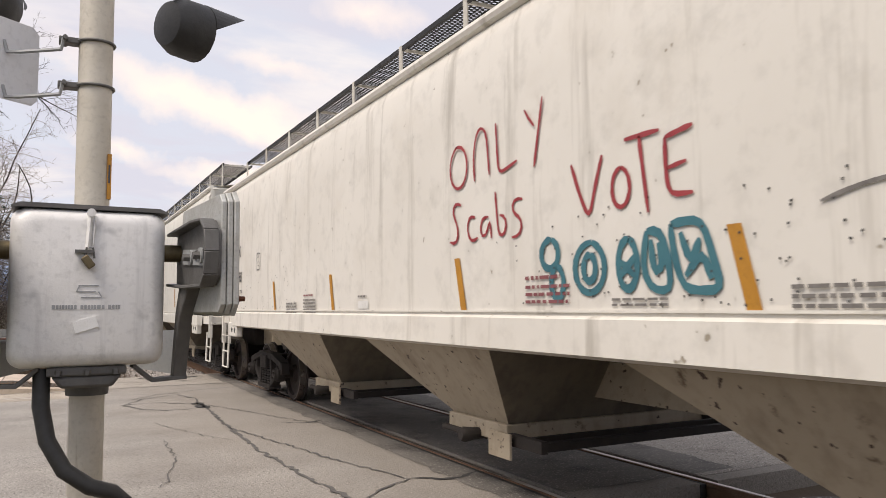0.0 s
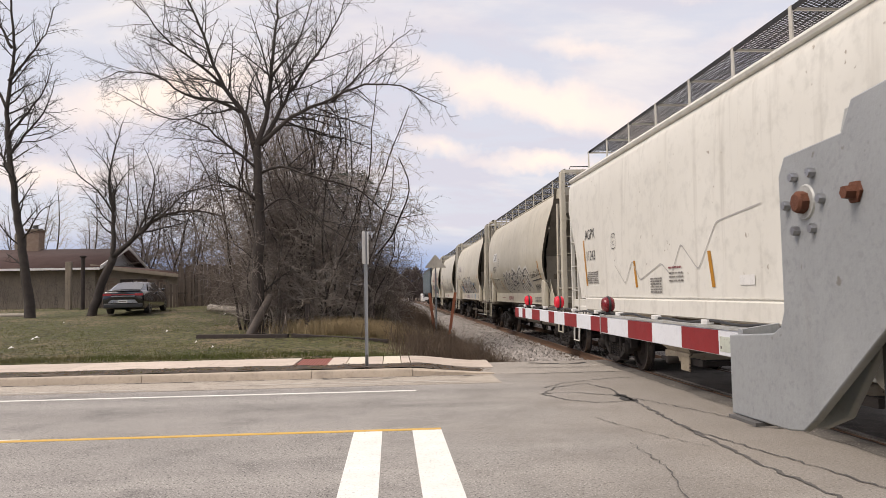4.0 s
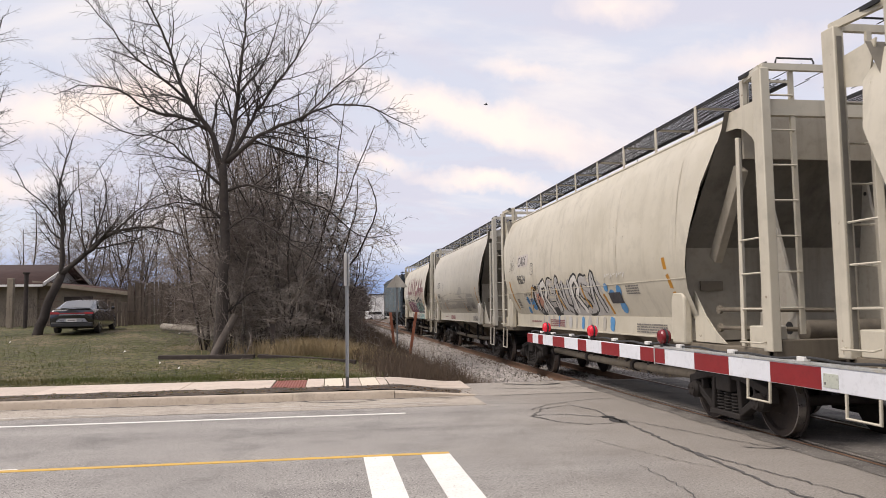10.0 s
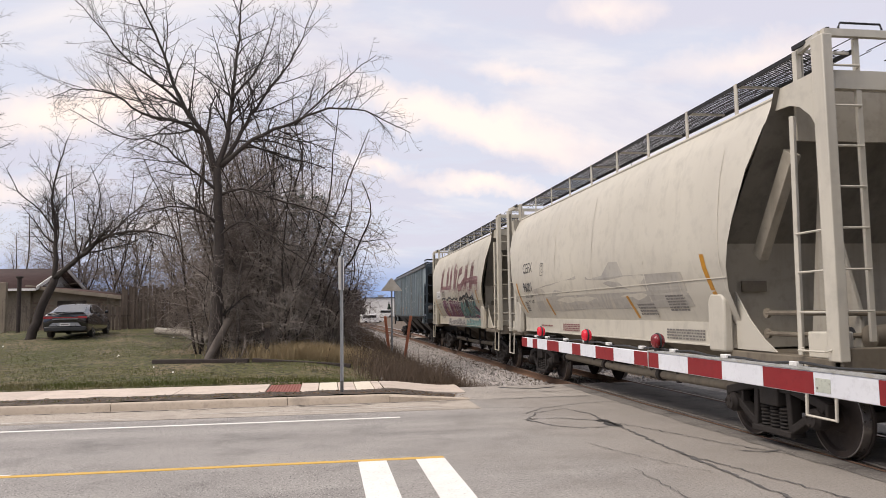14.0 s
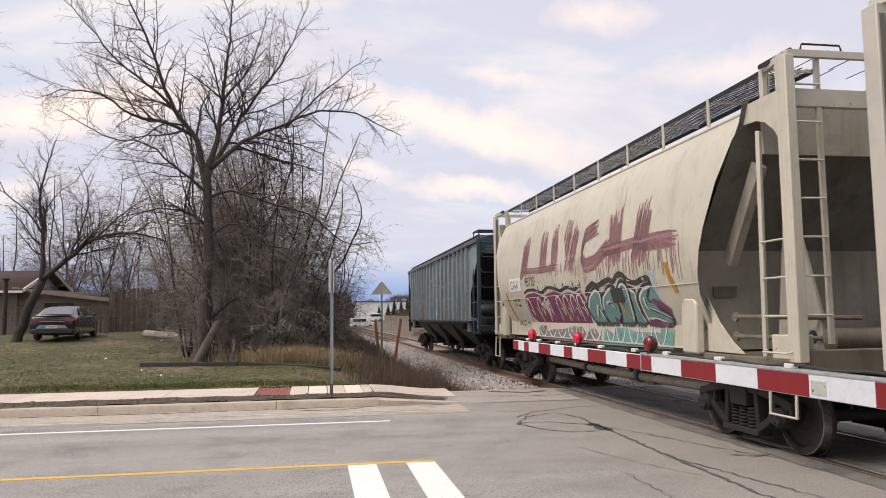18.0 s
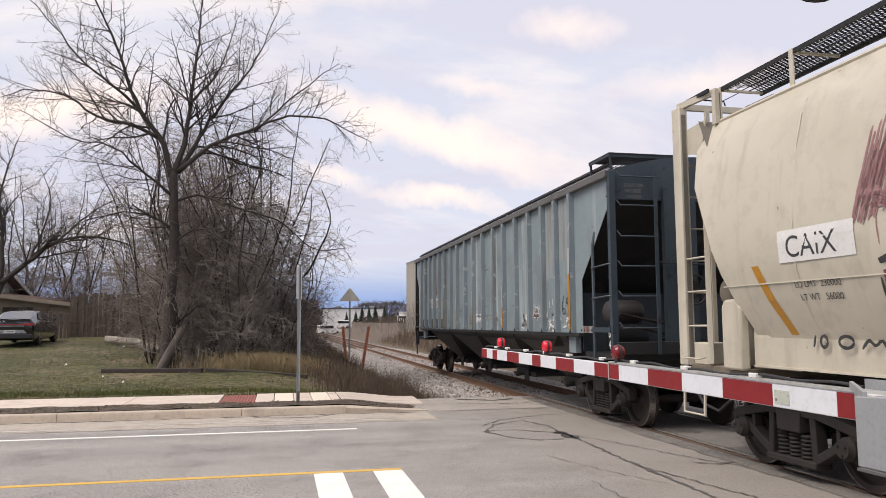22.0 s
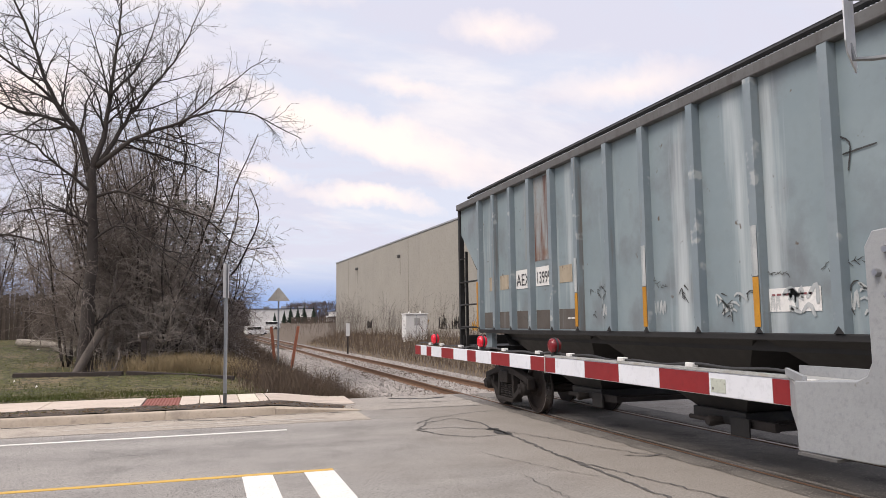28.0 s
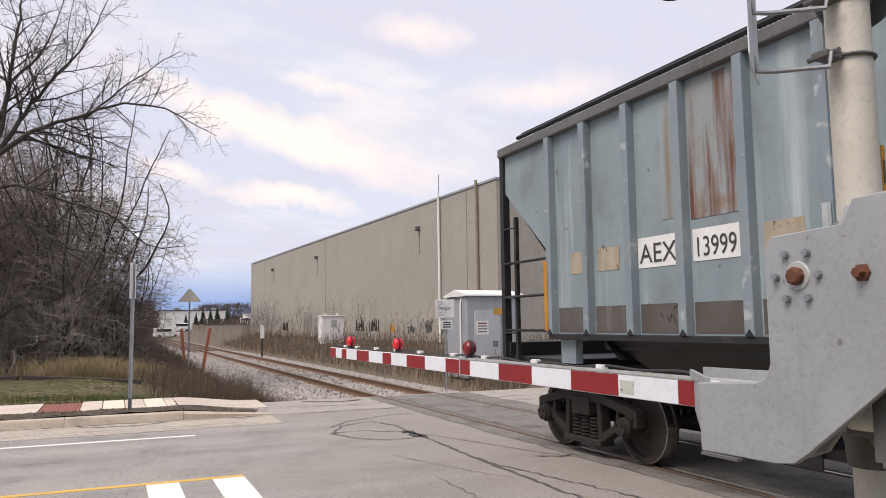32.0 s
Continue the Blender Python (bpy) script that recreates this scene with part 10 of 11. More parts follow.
# ---- house, fence ----
def build_house():
    hs = thing("house", -25.5, 48.6, 1.1, "low house with a brown shingle roof and pale walls", "house")
    part("wall", Geo().box(-9, 9.6, -3.9, 3.6, -0.3, 2.35), "brickpale", hs, "pale brick wall")
    g = Geo()
    g.add([(-9.5, -4.5, 2.28), (10.1, -4.5, 2.28), (10.1, 0, 3.62), (-9.5, 0, 3.62)], [(0, 1, 2, 3)])
    g.add([(-9.5, 4.3, 2.28), (10.1, 4.3, 2.28), (10.1, 0, 3.62), (-9.5, 0, 3.62)], [(0, 3, 2, 1)])
    rf = part("roof", g, "roof", hs, "brown shingle roof")
    m = rf.modifiers.new("thick", "SOLIDIFY"); m.thickness, m.offset = 0.14, -1
    part("gable", Geo().slab([(-3.9, 2.3), (3.6, 2.3), (0, 3.5)], 9.5, 9.6), "siding", hs, "pale boarded gable")
    for k in range(9):
        part("gable_board", Geo().box(9.6, 9.615, -3.3 + k * 0.36, 3.0 - k * 0.36, 2.35 + k * 0.125, 2.45 + k * 0.125), "siding", hs)
    part("barge_board", Geo().beam((10.12, -4.5, 2.3), (10.12, 0, 3.66), 0.05, 0.2).beam((10.12, 4.3, 2.3), (10.12, 0, 3.66), 0.05, 0.2), "far_white", hs, "pale barge boards")
    part("gutter", Geo().box(-9.5, 10.1, -4.62, -4.5, 2.16, 2.28), "far_white", hs, "white eaves gutter")
    for x in (-6.5, -2.5, 2.0):
        w = part("window", Geo().box(x - 0.8, x + 0.8, -3.96, -3.88, 0.75, 1.85), "siding", hs, "white framed window")
        for q in (-0.38, 0.38):
            part("pane", Geo().box(x + q - 0.33, x + q + 0.33, -3.98, -3.955, 0.82, 1.78), "glass", w)
    ch = part("chimney", Geo().box(4.2, 4.9, -0.4, 0.4, 3.2, 4.75), "brick", hs, "brick chimney")
    part("chimney_cap", Geo().box(4.12, 4.98, -0.48, 0.48, 4.75, 4.85), "brickpale", ch)
    part("flue", Geo().lathe([(4.85, 0.14), (5.05, 0.14), (5.08, 0.2), (5.12, 0.05)], (4.55, 0, 0), "z", 12), "iron", ch)
    part("chimney", Geo().box(3.2, 3.8, 0.2, 0.8, 3.2, 4.65), "brickpale", hs, "rendered chimney")
    # lean-to towards the fence
    part("wall", Geo().box(9.6, 14.2, -3.6, 2.5, -0.3, 1.78), "brickpale", hs, "pale brick lean-to wall")
    part("wall_head", Geo().slab([(9.6, 1.78), (14.2, 1.78), (9.6, 2.32)], -3.6, -3.4, "xz"), "brickpale", hs)
    lt = part("roof", Geo().add([(9.4, -4.1, 2.5), (14.5, -4.1, 1.84), (14.5, 3, 1.98), (9.4, 3, 2.6)], [(0, 1, 2, 3)]), "roof", hs, "low lean-to roof")
    m = lt.modifiers.new("thick", "SOLIDIFY"); m.thickness, m.offset = 0.16, -1
    part("fascia", Geo().beam((9.4, -4.12, 2.4), (14.5, -4.12, 1.74), 0.04, 0.2), "brickpale", hs, "fascia board")
    part("doorway", Geo().box(10.9, 12.4, -3.64, -3.59, 0.3, 1.62), "timber_dark", hs, "dark boarded opening")
    br = Geo().box(0, 0.4, -0.006, 0.006, 0, 0.1)
    for r in range(12):
        for c in range(8):
            x = 9.65 + c * 0.46 + (0.2 if r % 2 else 0)
            z = 0.05 + r * 0.14
            if not (10.5 < x < 12.4 and z < 1.6) and x < 13.5:
                part("brick", br, "brickpale" if (r * 7 + c * 3) % 5 else "brick", hs, at=(x, -3.607, z), key="brick")


build_house()


def build_white_house():
    hs = thing("house", -29.5, 52, 1.15, "white boarded house with a steep dark roof", "house")
    part("wall", Geo().box(-4, 3.6, -3, 3, -0.3, 3.6), "siding", hs, "white boarded wall")
    g = Geo().add([(-4.3, -3.3, 3.3), (-4.3, 3.3, 3.3), (-0.2, 3.3, 6.6), (-0.2, -3.3, 6.6)], [(0, 1, 2, 3)]).add([(3.9, -3.3, 3.3), (3.9, 3.3, 3.3), (-0.2, 3.3, 6.6), (-0.2, -3.3, 6.6)], [(3, 2, 1, 0)])
    rf = part("roof", g, "roof_dark", hs, "steep slate-grey roof")
    m = rf.modifiers.new("thick", "SOLIDIFY"); m.thickness, m.offset = 0.18, -1
    part("gable", Geo().slab([(-3.9, 3.5), (3.5, 3.5), (-0.2, 6.4)], -3.05, -2.95, "xz"), "siding", hs)
    w = part("window", Geo().box(-0.9, 0.5, -3.1, -3.02, 3.7, 4.9), "siding", hs)
    part("pane", Geo().box(-0.8, 0.4, -3.12, -3.095, 3.8, 4.8), "glass", w)
    part("porch_roof", Geo().add([(-4.2, -4.6, 2.5), (5.2, -4.6, 2.5), (5.2, -3, 3.4), (-4.2, -3, 3.4)], [(0, 1, 2, 3)]), "roof_dark", hs)


build_white_house()
fence = thing("board_fence", -8.2, 41.3, 1.1, "tall weathered grey-brown board fence", "fence")
rng = random.Random(12)
board = Geo().box(-0.075, 0.075, -0.012, 0.012, -0.1, 2.18)
for k in range(48):
    x = -2.05 + k * 0.165
    part("board", board, "fence", fence, at=pose(x, rng.uniform(-0.02, 0.02) - 0.05 * (k % 2), rng.uniform(-0.12, 0.1), 0, rng.uniform(-1.2, 1.2), 0), key="fence_board")
for k in range(5):
    part("post", Geo().box(-0.05, 0.05, 0.02, 0.12, -0.2, 2.3), "fence", fence, at=(-2.1 + k * 1.95, 0, 0), key="fence_post")
for z in (0.35, 1.5):
    part("rail", Geo().box(-2.1, 5.8, 0.02, 0.07, z, z + 0.09), "fence", fence)
low = thing("low_fence", -11.8, 40.6, 1.1, "low weathered picket fence beside the car", "fence")
for k in range(14):
    part("picket", Geo().box(-0.06, 0.06, -0.01, 0.01, -0.1, 1.3), "fence", low, at=pose(-0.6 + k * 0.17, 0, rng.uniform(-0.15, 0.1), 0, rng.uniform(-2, 2), 0), key="picket")
part("rail", Geo().box(-0.7, 2.1, 0.01, 0.06, 0.7, 0.79), "fence", low)
for x, z, m_, lab in ((-15.6, 2.75, "brickpale", "pale weathered gate post"), (-14.9, 2.95, "timber_dark", "dark iron flue pipe")):
    t = thing("garden_post", x, 40.5, 1.1, lab, "post")
    part("shaft", Geo().box(-0.14, 0.14, -0.12, 0.12, -0.2, z - 0.3) if m_ != "timber_dark" else Geo().lathe([(-0.2, 0.1), (z - 0.3, 0.1), (z - 0.28, 0.17), (z - 0.2, 0.17)], (0, 0, 0), "z", 12), m_, t, bevel=0.02)


# ---- signs and posts by the track ----
def channel_post(t, x, y, z0, z1, mat_="galv"):
    part("post", Geo().slab([(-0.035, -0.012), (-0.022, 0.016), (0.022, 0.016), (0.035, -0.012), (0.026, -0.012), (0.016, 0.006), (-0.016, 0.006), (-0.026, -0.012)], z0, z1, "xy"), mat_, t, "galvanised channel post")


t = thing("street_sign", 0.28, 16.62, 0.1, "narrow white street sign on a channel post", "sign", rz=0)
channel_post(t, 0, 0, -0.1, 2.85)
pl = part("sign_plate", Geo().slab([(-0.2, 2.17), (0.2, 2.17), (0.215, 2.19), (0.215, 2.83), (0.2, 2.85), (-0.2, 2.85), (-0.215, 2.83), (-0.215, 2.19)], -0.028, -0.024), "white", t, "white plate with black marks")
pl.matrix_basis = pose(0.02, 0, 0, 0, 0, -16)
for z0, z1, y0, y1 in ((2.62, 2.78, -0.12, -0.04), (2.62, 2.78, 0.03, 0.12), (2.45, 2.54, -0.14, 0.14), (2.26, 2.36, -0.14, 0.02), (2.26, 2.36, 0.06, 0.14)):
    b = part("sign_bar", Geo().box(-0.031, -0.0275, y0, y1, z0, z1), "black", t)
    b.matrix_basis = pose(0.02, 0, 0, 0, 0, -16)
part("dark_foot", Geo().box(-0.03, 0.03, -0.02, 0.02, -0.1, 0.3), "iron", t)

t = thing("warning_sign", 2.62, 31.5, ground_z(2.62, 31.5), "triangular sign seen from its grey back on a steel post", "sign")
z0 = -ground_z(2.62, 31.5)
channel_post(t, 0, 0, -0.2, z0 + 3.12)
part("sign_plate", Geo().slab([(-0.44, z0 + 2.66), (0.44, z0 + 2.66), (0.40, z0 + 2.72), (0.03, z0 + 3.18), (-0.03, z0 + 3.18), (-0.40, z0 + 2.72)], -0.035, -0.03, "xz"), "mast", t, "greenish grey back of a triangular plate")
part("brace", Geo().box(-0.25, 0.25, -0.03, -0.015, z0 + 2.76, z0 + 2.8), "galv", t)
for x, y, lean, hgt, lab in ((3.16, 32.0, 9, 1.9, "leaning faded orange marker post"), (2.58, 32.2, -6, 1.72, "slim faded orange marker post")):
    t = thing("marker_post", x, y, ground_z(x, y), lab, "post", "orange marker posts")
    part("post", Geo().slab([(-0.06, -0.02), (-0.03, 0.02), (0.03, 0.02), (0.06, -0.02)], -0.15, hgt, "xy"), "post_orange", t, bevel=0.005)
    t.matrix_basis = pose(x, y, ground_z(x, y), 0, lean, 0)
t = thing("marker_post", 8.35, 48.0, -0.3, "dark marker post with a white head", "post")
part("post", Geo().box(-0.05, 0.05, -0.04, 0.04, -0.2, 1.95), "timber_dark", t)
part("head", Geo().box(-0.12, 0.12, -0.05, -0.04, 1.25, 2.05), "white", t, "white plate")


# ---- far side of the track ----
def build_warehouse():
    wh = thing("warehouse", 15.6, 96.6, 0.3, "long windowless beige block warehouse", "warehouse")
    ang = math.atan2(36.26 - 96.6, 18.57 - 15.61)
    L = math.hypot(60.34, 2.96)
    wh.matrix_basis = pose(15.61, 96.6, 0.3, 0, 0, math.degrees(ang))
    # local x runs along the wall to its near corner, local -y faces the track
    part("wall", Geo().box(0, L, -0.003, 0.4, -1, 9.1), "block", wh, "beige-grey block wall")
    part("end_wall", Geo().box(L - 0.4, L, 0.4, 30, -1, 9.1), "block", wh)
    part("end_wall", Geo().box(0, 0.4, 0.4, 30, -1, 9.1), "block", wh)
    part("roof", Geo().box(0, L, 0.4, 30, 8.6, 8.9), "roof_dark", wh)
    part("parapet_cap", Geo().box(-0.05, L + 0.05, -0.06, 0.45, 9.1, 9.22), "shed", wh, "metal parapet cap")
    course = Geo()
    for r in range(45):
        course.box(0, L, -0.006, 0.018, 0.02 + r * 0.203, 0.19 + r * 0.203)
    ob = part("wall_relief", course, "block", wh, "courses of rough blocks")
    tagged(ob, kind="stuff")
    rng = random.Random(14)
    for x0, w, n, mat_ in ((45.4, 1.0, 9, "yellow_spray"), (48.6, 1.2, 8, "black_spray"), (51.4, 0.9, 7, "black_spray"), (24.0, 2.6, 9, "faded"), (29.5, 2.4, 8, "faded"), (53.5, 1.2, 8, "black_spray")):
        tall = 2.6 if mat_ == "faded" else 1.0
        for i in range(n):
            g = Geo()
            a, z = x0 + w * i / n, 0.75 + rng.uniform(0, 0.2)
            pts = [(a + rng.uniform(-0.15, 0.2) * w * 0.3, -0.012, z + tall * u * rng.uniform(0.3, 0.8)) for u in (0.0, 0.5, 1.0, 0.6)]
            g.tube(pts, 0.035 if mat_ != "faded" else 0.02, 4)
            part("graffiti", g, mat_, wh, "sprayed tag at the foot of the wall" if i == 0 else "")
    for x in (7.0, 30.5, 57.0):
        part("movement_joint", Geo().box(x - 0.03, x + 0.03, -0.012, 0.0, 0, 9.1), "beige_dirty", wh, "dark vertical joint")
    for x in (11.5, 28.0, 50.5):
        lm = part("wall_lamp", Geo().box(x - 0.12, x + 0.12, -0.3, 0, 7.45, 7.75), "iron", wh, "dark wall lamp", bevel=0.04)
        part("rust_streak", Geo().box(x - 0.06, x + 0.06, -0.01, 0, 5.9, 7.3), "beige_dirty", wh)
    for x, m_ in ((53.6, "far_white"), (58.4, "brickpale")):
        part("downpipe", Geo().tube([(x, -0.15, 9.4), (x, -0.12, 5), (x + 0.02, -0.12, 0)], 0.08, 8), m_, wh, "vertical wall pipe")
    part("vent_pipe", Geo().tube([(53.6, -0.1, 9.3), (53.6, -0.1, 10.6)], 0.03, 6), "shed", wh)
    part("base_band", Geo().box(0, L, -0.03, 0, -0.5, 0.75), "apron", wh, "pale concrete plinth")
    for x0, m_ in ((34.0, "yellow_spray"), (38.5, "black_spray"), (41.5, "black_spray"), (50.5, "grey_spray"), (16.0, "black_spray")):
        rg = random.Random(int(x0))
        g = Geo()
        for k in range(7):
            a, z = x0 + k * 0.28, 0.9
            g.beam((a, -0.012, z), (a + rg.uniform(-0.2, 0.3), -0.012, z + rg.uniform(0.5, 1.1)), 0.004, 0.12, up=(0, 1, 0)).beam((a, -0.012, z + 0.3), (a + 0.3, -0.012, z + rg.uniform(0.1, 0.9)), 0.004, 0.1, up=(0, 1, 0))
        part("wall_graffiti", g, m_, wh, "small spray tags on the plinth")
    return wh


build_warehouse()
t = thing("cladded_shed", 19.2, 39.0, 0.3, "grey corrugated hall with a blue band", "hall")
part("wall", Geo().box(0, 24, 0, 0.3, -0.8, 9.0), "corr", t)
prof = Geo()
for k in range(96):
    prof.box(k * 0.25, k * 0.25 + 0.12, -0.045, 0.0, 0.2, 8.9)
tagged(part("corrugation", prof, "corr", t, "ribs of the cladding"), kind="stuff")
part("blue_band", Geo().box(0, 24, -0.06, -0.046, 4.75, 5.2), "corr_blue", t, "dark blue band")
v = part("louvre", Geo().box(1.4, 2.9, -0.1, -0.05, 3.9, 4.5), "far_white", t, "white louvred vent")
for k in range(5):
    part("louvre_blade", Geo().box(1.45, 2.85, -0.13, -0.1, 3.95 + k * 0.11, 4.0 + k * 0.11), "shed", v)
part("loading_door", Geo().box(3.4, 6.4, -0.07, -0.046, 0.0, 2.6), "far_white", t, "white loading door")
t = thing("white_cabinet", 13.25, 50, ground_z(13.25, 50), "white sheet-metal equipment cabinet", "cabinet")
part("case", Geo().box(-0.76, 0.76, -0.5, 0.5, -0.3, 1.72), "cabinet", t, bevel=0.02)
part("lid", Geo().box(-0.8, 0.8, -0.55, 0.55, 1.72, 1.8), "cabinet", t, bevel=0.015)
part("door_seam", Geo().box(-0.01, 0.01, -0.508, -0.5, 0.05, 1.7), "shed", t)
part("stain", Geo().box(-0.15, 0.25, -0.506, -0.5, 1.0, 1.5), "grey_spray", t, "grey smear")
for k in range(2):
    part("vent_cap", Geo().lathe([(1.83, 0.06), (1.93, 0.06)], (-0.4 + 0.8 * k, 0, 0), "z", 10), "cabinet", t)

t = thing("signal_house", 10.4, 23.0, ground_z(11, 23.6), "grey metal signal equipment house", "signal house")
part("case", Geo().box(0, 2.0, 0, 1.6, -0.1, 2.55), "shed", t, bevel=0.02)
part("roof", Geo().slab([(-0.08, 2.55), (-0.08, 2.6), (0.8, 2.78), (1.7, 2.6), (1.7, 2.55)], -0.08, 2.08), "cabinet", t, "shallow metal roof")
part("door", Geo().box(0.25, 1.2, -0.03, 0.0, 0.05, 2.1), "corr", t, "pale grey door", bevel=0.006)
part("notice", Geo().box(0.3, 0.75, -0.036, -0.03, 1.3, 1.75), "white", t, "white notice sheet")
for k in range(4):
    part("notice_line", Geo().box(0.36, 0.7, -0.039, -0.035, 1.38 + k * 0.09, 1.42 + k * 0.09), "arm_red" if k == 3 else "faded", t)
part("yellow_label", Geo().box(0.95, 1.3, -0.036, -0.03, 1.95, 2.15), "yellow_spray", t)
part("small_label", Geo().box(0.9, 1.1, -0.036, -0.03, 0.9, 1.1), "faded", t)
part("conduit", Geo().tube([(-0.05, 0.4, 0), (-0.05, 0.4, 2.3), (0.05, 0.4, 2.7)], 0.03, 8), "far_white", t, "white conduit up the wall")

t = thing("danger_sign", 9.18, 22.0, ground_z(9.18, 22.0), "white warning board on a post", "sign")
z0 = -ground_z(9.18, 22.0)
channel_post(t, 0, 0.02, -0.2, z0 + 2.3)
pl = part("sign_plate", Geo().box(-0.31, 0.31, -0.012, 0.0, z0 + 1.9, z0 + 2.45), "white", t, "white board with black lettering", bevel=0.004)


def sign_words(parent, s, x, z, h):
    v, f = words(s, h)
    g = Geo()
    g.v, g.f = [(x + p[0], -0.016, z + p[1]) for p in v], list(f)
    part("lettering", g, "black", parent, angle=0)


for s, z, h in (("Do not", 2.36, 0.04), ("trespass", 2.30, 0.04), ("Danger", 2.145, 0.105), ("Passage", 2.04, 0.04), ("interdit !", 1.965, 0.04)):
    sign_words(t, s, -0.25, z0 + z, h)
part("lower_plate", Geo().box(-0.13, 0.23, -0.012, 0.0, z0 + 1.55, z0 + 1.82), "white", t, "smaller plate below")
for k in range(3):
    part("sign_bar", Geo().box(-0.08, 0.18, -0.016, -0.011, z0 + 1.6 + k * 0.07, z0 + 1.635 + k * 0.07), "black", t)

# low steel barrier behind the track
t = thing("hoop_barrier", 9.05, 15.2, 0.0, "low dark steel hoop barrier", "barrier")
part("hoop", Geo().box(-0.03, 0.03, -0.03, 0.03, -0.05, 0.75).box(0.45, 0.51, -0.03, 0.03, -0.05, 0.75).box(-0.03, 0.51, -0.03, 0.03, 0.69, 0.75).box(-0.03, 0.51, -0.02, 0.02, 0.02, 0.06), "timber_dark", t)

# ---- far distance ----
t = thing("far_hall", 20.5, 222, ground_z(20.5, 222), "long low white commercial building", "building")
part("wall", Geo().box(-9, 9, 0, 8, -1.0, 3.9), "far_white", t)
part("roof", Geo().box(-9.2, 9.2, -0.2, 8.2, 3.9, 4.15), "roof_dark", t)
part("plinth", Geo().box(-9, 9, -0.05, 0, -1.0, 0.7), "cabinet", t, "grey lower wall")
for k in range(3):
    part("roof_unit", Geo().box(-5 + k * 5, -3.5 + k * 5, 2, 3.5, 4.15, 4.8), "shed", t)
t = thing("far_hall", 40.5, 218, ground_z(40, 218), "low white commercial building with vans", "building")
part("wall", Geo().box(-6, 8, 0, 8, -1.0, 3.0), "far_white", t)
part("roof", Geo().box(-6.2, 8.2, -0.2, 8.2, 3.0, 3.2), "shed", t)
part("window", Geo().box(-5, -1, -0.05, 0, 0.8, 2.0), "glass", t)


def spruce(x, y, h):
    t = thing("spruce", x, y, ground_z(x, y), "small dark spruce before a white hall", "tree", "spruces before the hall")
    rng = np.random.default_rng(int(x * 10))
    segs = []
    for k in range(420):
        u = rng.random()
        a = rng.uniform(0, 6.28)
        r = h * 0.3 * (1 - u) * rng.uniform(0.6, 1.1)
        z = 0.2 + u * (h - 0.2)
        segs.append((0, 0, z + 0.12 * r, r * math.cos(a), r * math.sin(a), z - 0.15 * r, 0.14, 0.03))
    ob = new("foliage", wood_mesh("foliage", segs, "spruce", 3)); ob.parent = t
    part("trunk", Geo().lathe([(-0.2, 0.12), (h * 0.8, 0.03)], (0, 0, 0), "z", 6), "bark", t)


for x, h in ((17.6, 3.2), (20.2, 3.4), (21.9, 4.6), (23.9, 4.4), (25.6, 5.0), (28.2, 4.6)):
    spruce(x, 212, h)


def small_van(x, y, lab, m_, rz):
    t = thing("van", x, y, ground_z(x, y), lab, "van", "vehicles far off")
    part("body", Geo().slab([(-2.2, 0.35), (-2.2, 1.9), (0.9, 1.95), (1.5, 1.2), (2.3, 1.05), (2.35, 0.35)], -0.9, 0.9, "xz"), m_, t, bevel=0.08)
    part("glass", Geo().box(-1.9, 0.7, -0.92, 0.92, 1.25, 1.75), "glass", t)
    for q in (-1.4, 1.5):
        part("wheel", Geo().lathe([(-0.92, 0.34), (-0.7, 0.34)], (q, 0, 0.34), "y", 14), "rubber", t)
        part("wheel", Geo().lathe([(0.7, 0.34), (0.92, 0.34)], (q, 0, 0.34), "y", 14), "rubber", t)
    t.matrix_basis = pose(x, y, ground_z(x, y), 0, 0, rz)


small_van(9.0, 150, "white minivan far down the line", "far_white", 10)
small_van(12.6, 165, "white car far down the line", "cabinet", 170)
small_van(33.0, 205, "white van by the hall", "far_white", 0)
t = thing("field_fence", 21, 200, ground_z(21, 200), "grey wooden field fence far off", "fence")
for k in range(40):
    part("paling", Geo().box(-0.2, 0.2, -0.03, 0.03, -0.3, 1.7), "fence", t, at=(k * 0.55, 0, 0), key="paling")


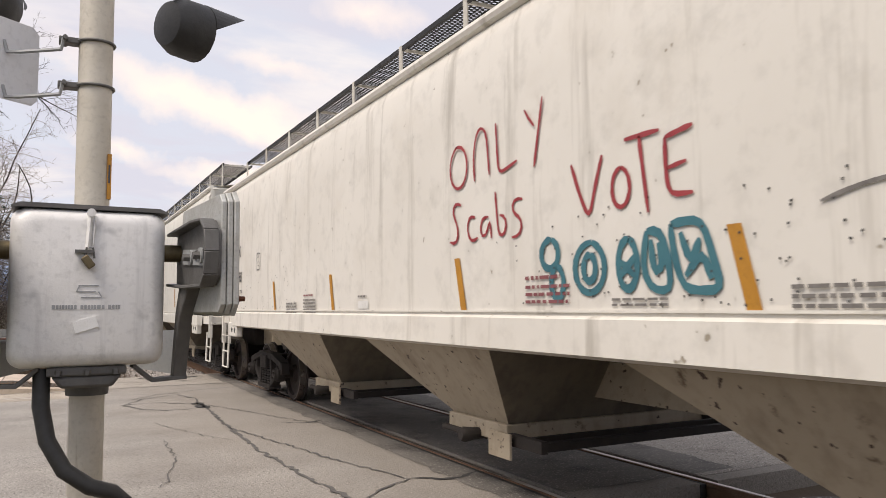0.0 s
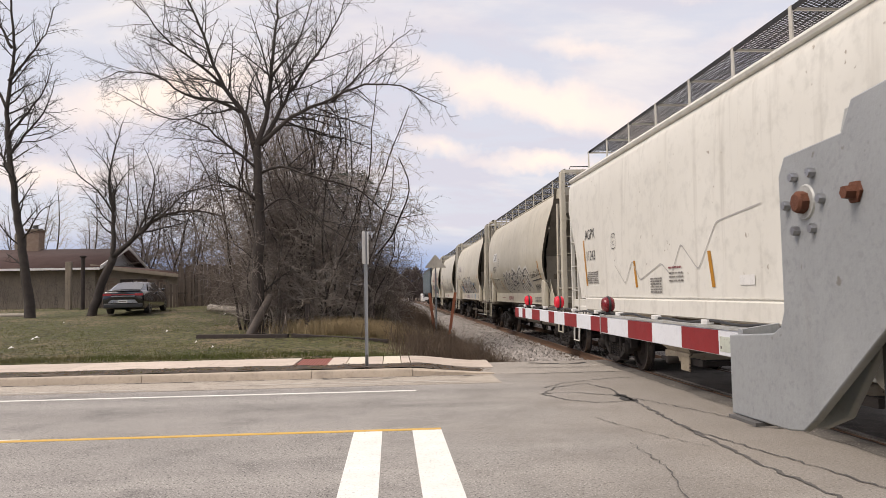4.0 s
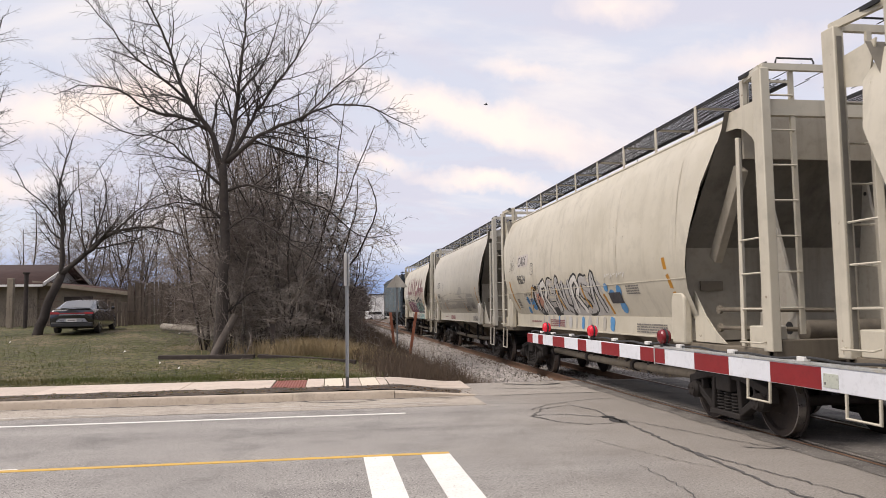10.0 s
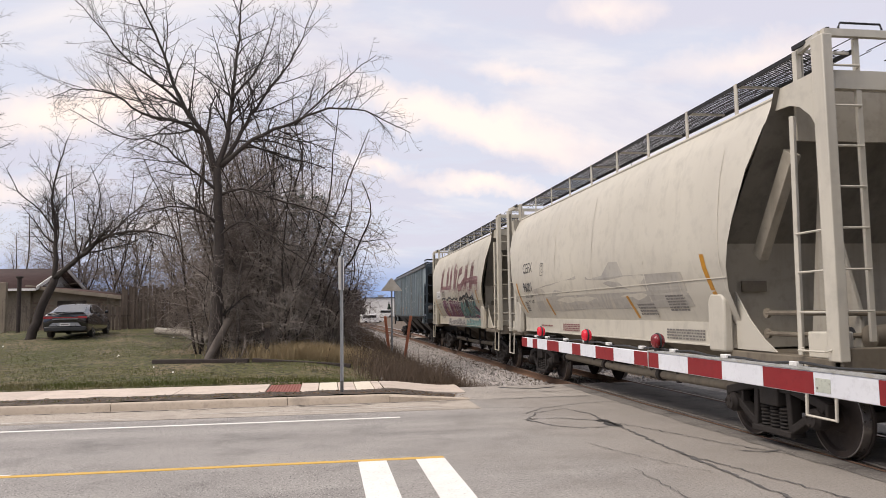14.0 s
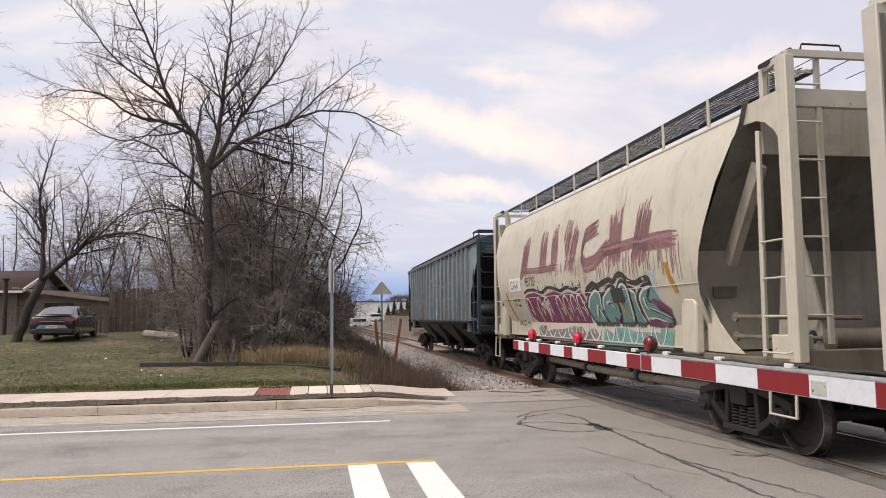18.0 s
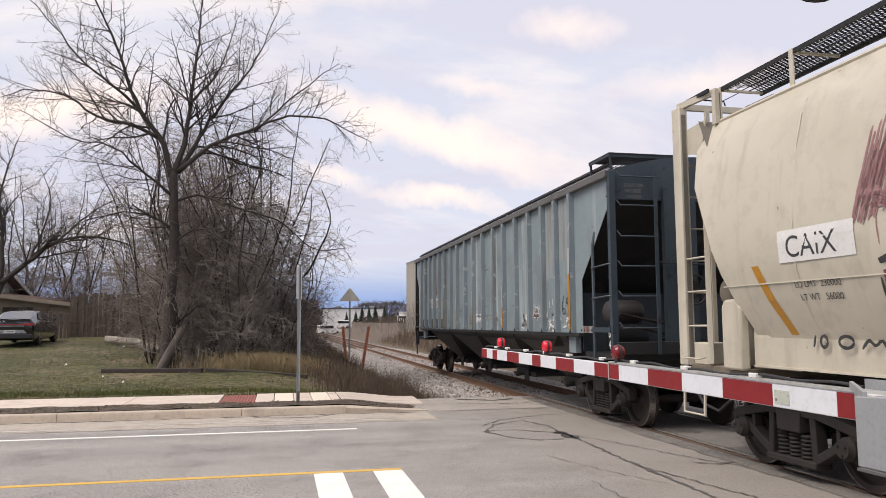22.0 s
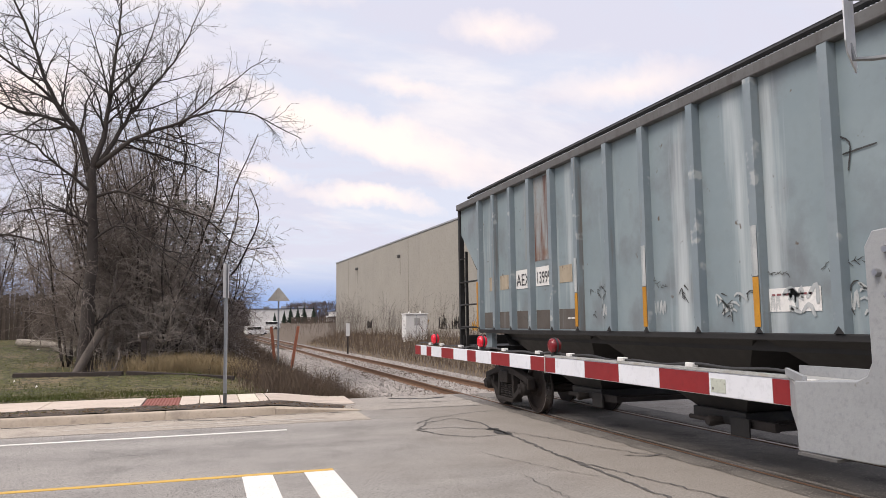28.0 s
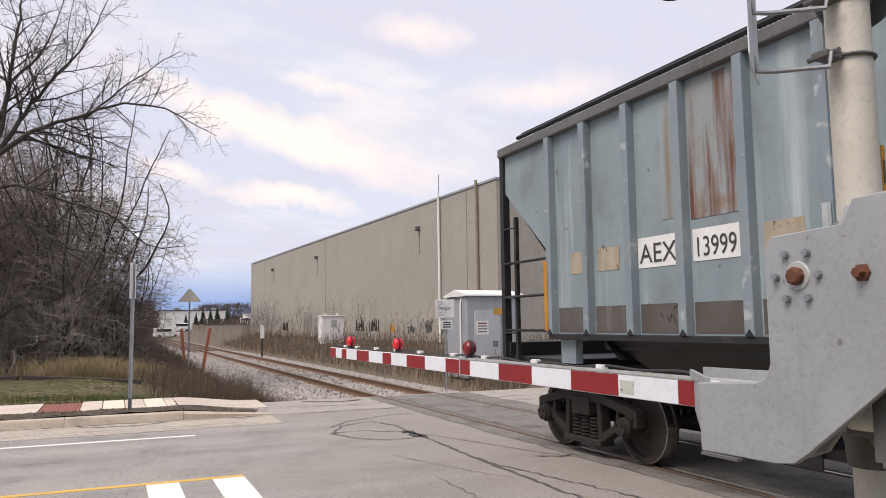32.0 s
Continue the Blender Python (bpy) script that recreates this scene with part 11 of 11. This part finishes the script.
# ---- birds ----
BIRDS = []


def build_bird(a, b, t0, t1):
    """A small dark bird gliding along a straight line, at a and b at the two times."""
    v = [(q - p) / (t1 - t0) for p, q in zip(a, b)]
    bird = thing("bird", *a, "small dark bird in flight against the sky", "bird", "birds")
    part("body", Geo().lathe([(-0.16, 0.01), (-0.1, 0.035), (0.02, 0.05), (0.12, 0.035), (0.17, 0.01)], (0, 0, 0), "x", 8), "rubber", bird)
    for s in (-1, 1):
        part("wing", Geo().add([(-0.05, 0, 0), (0.08, 0, 0), (0.06, s * 0.2, 0.09), (-0.08, s * 0.36, 0.06), (-0.05, s * 0.2, 0.08), (0.0, s * 0.1, 0.025)], [(0, 1, 2, 4), (2, 3, 4), (0, 1, 5)]), "rubber", bird)
    turn = math.degrees(math.atan2(v[1], v[0]))
    BIRDS.append((bird, [(t, pose(*(p + d * (t - t0) for p, d in zip(a, v)), 0, 0, turn)) for t in (0.0, 16.0, 32.0)]))


build_bird((22.66, 60.0, 15.9), (12.55, 60.0, 18.39), 9.0, 10.0)
build_bird((11.52, 60.0, 15.88), (21.89, 60.0, 14.64), 24.0, 25.0)


# ---- what moves ----
def motions():
    for bird, rows in BIRDS:
        walk(bird, rows)
    for car, mid in CARS:
        walk(car, [(t, pose(TRACK, mid + s, 0.0)) for t, s in TRAVEL])
    # wheels roll with the train: the turn follows the distance run
    fine, t = [], 0.0
    while t < 32.0001:
        fine.append((round(t, 3), TRAVEL[0][1] - lerp(TRAVEL, t)))
        v = abs(lerp(TRAVEL, max(0, t - 0.25)) - lerp(TRAVEL, min(32, t + 0.25))) / 0.5
        t += min(0.5, 0.6 / max(0.6, v / WHEEL_R * 0.5))
        t = min(t, 32.0) if t < 32.2 and fine[-1][0] < 32.0 else t
    if fine[-1][0] < 32.0:
        fine.append((32.0, TRAVEL[0][1]))
    for w, y in WHEELS:
        walk(w, [(a, Matrix.Translation((0, y, WHEEL_R)) @ Matrix.Rotation(d / WHEEL_R, 4, "X")) for a, d in fine])


motions()
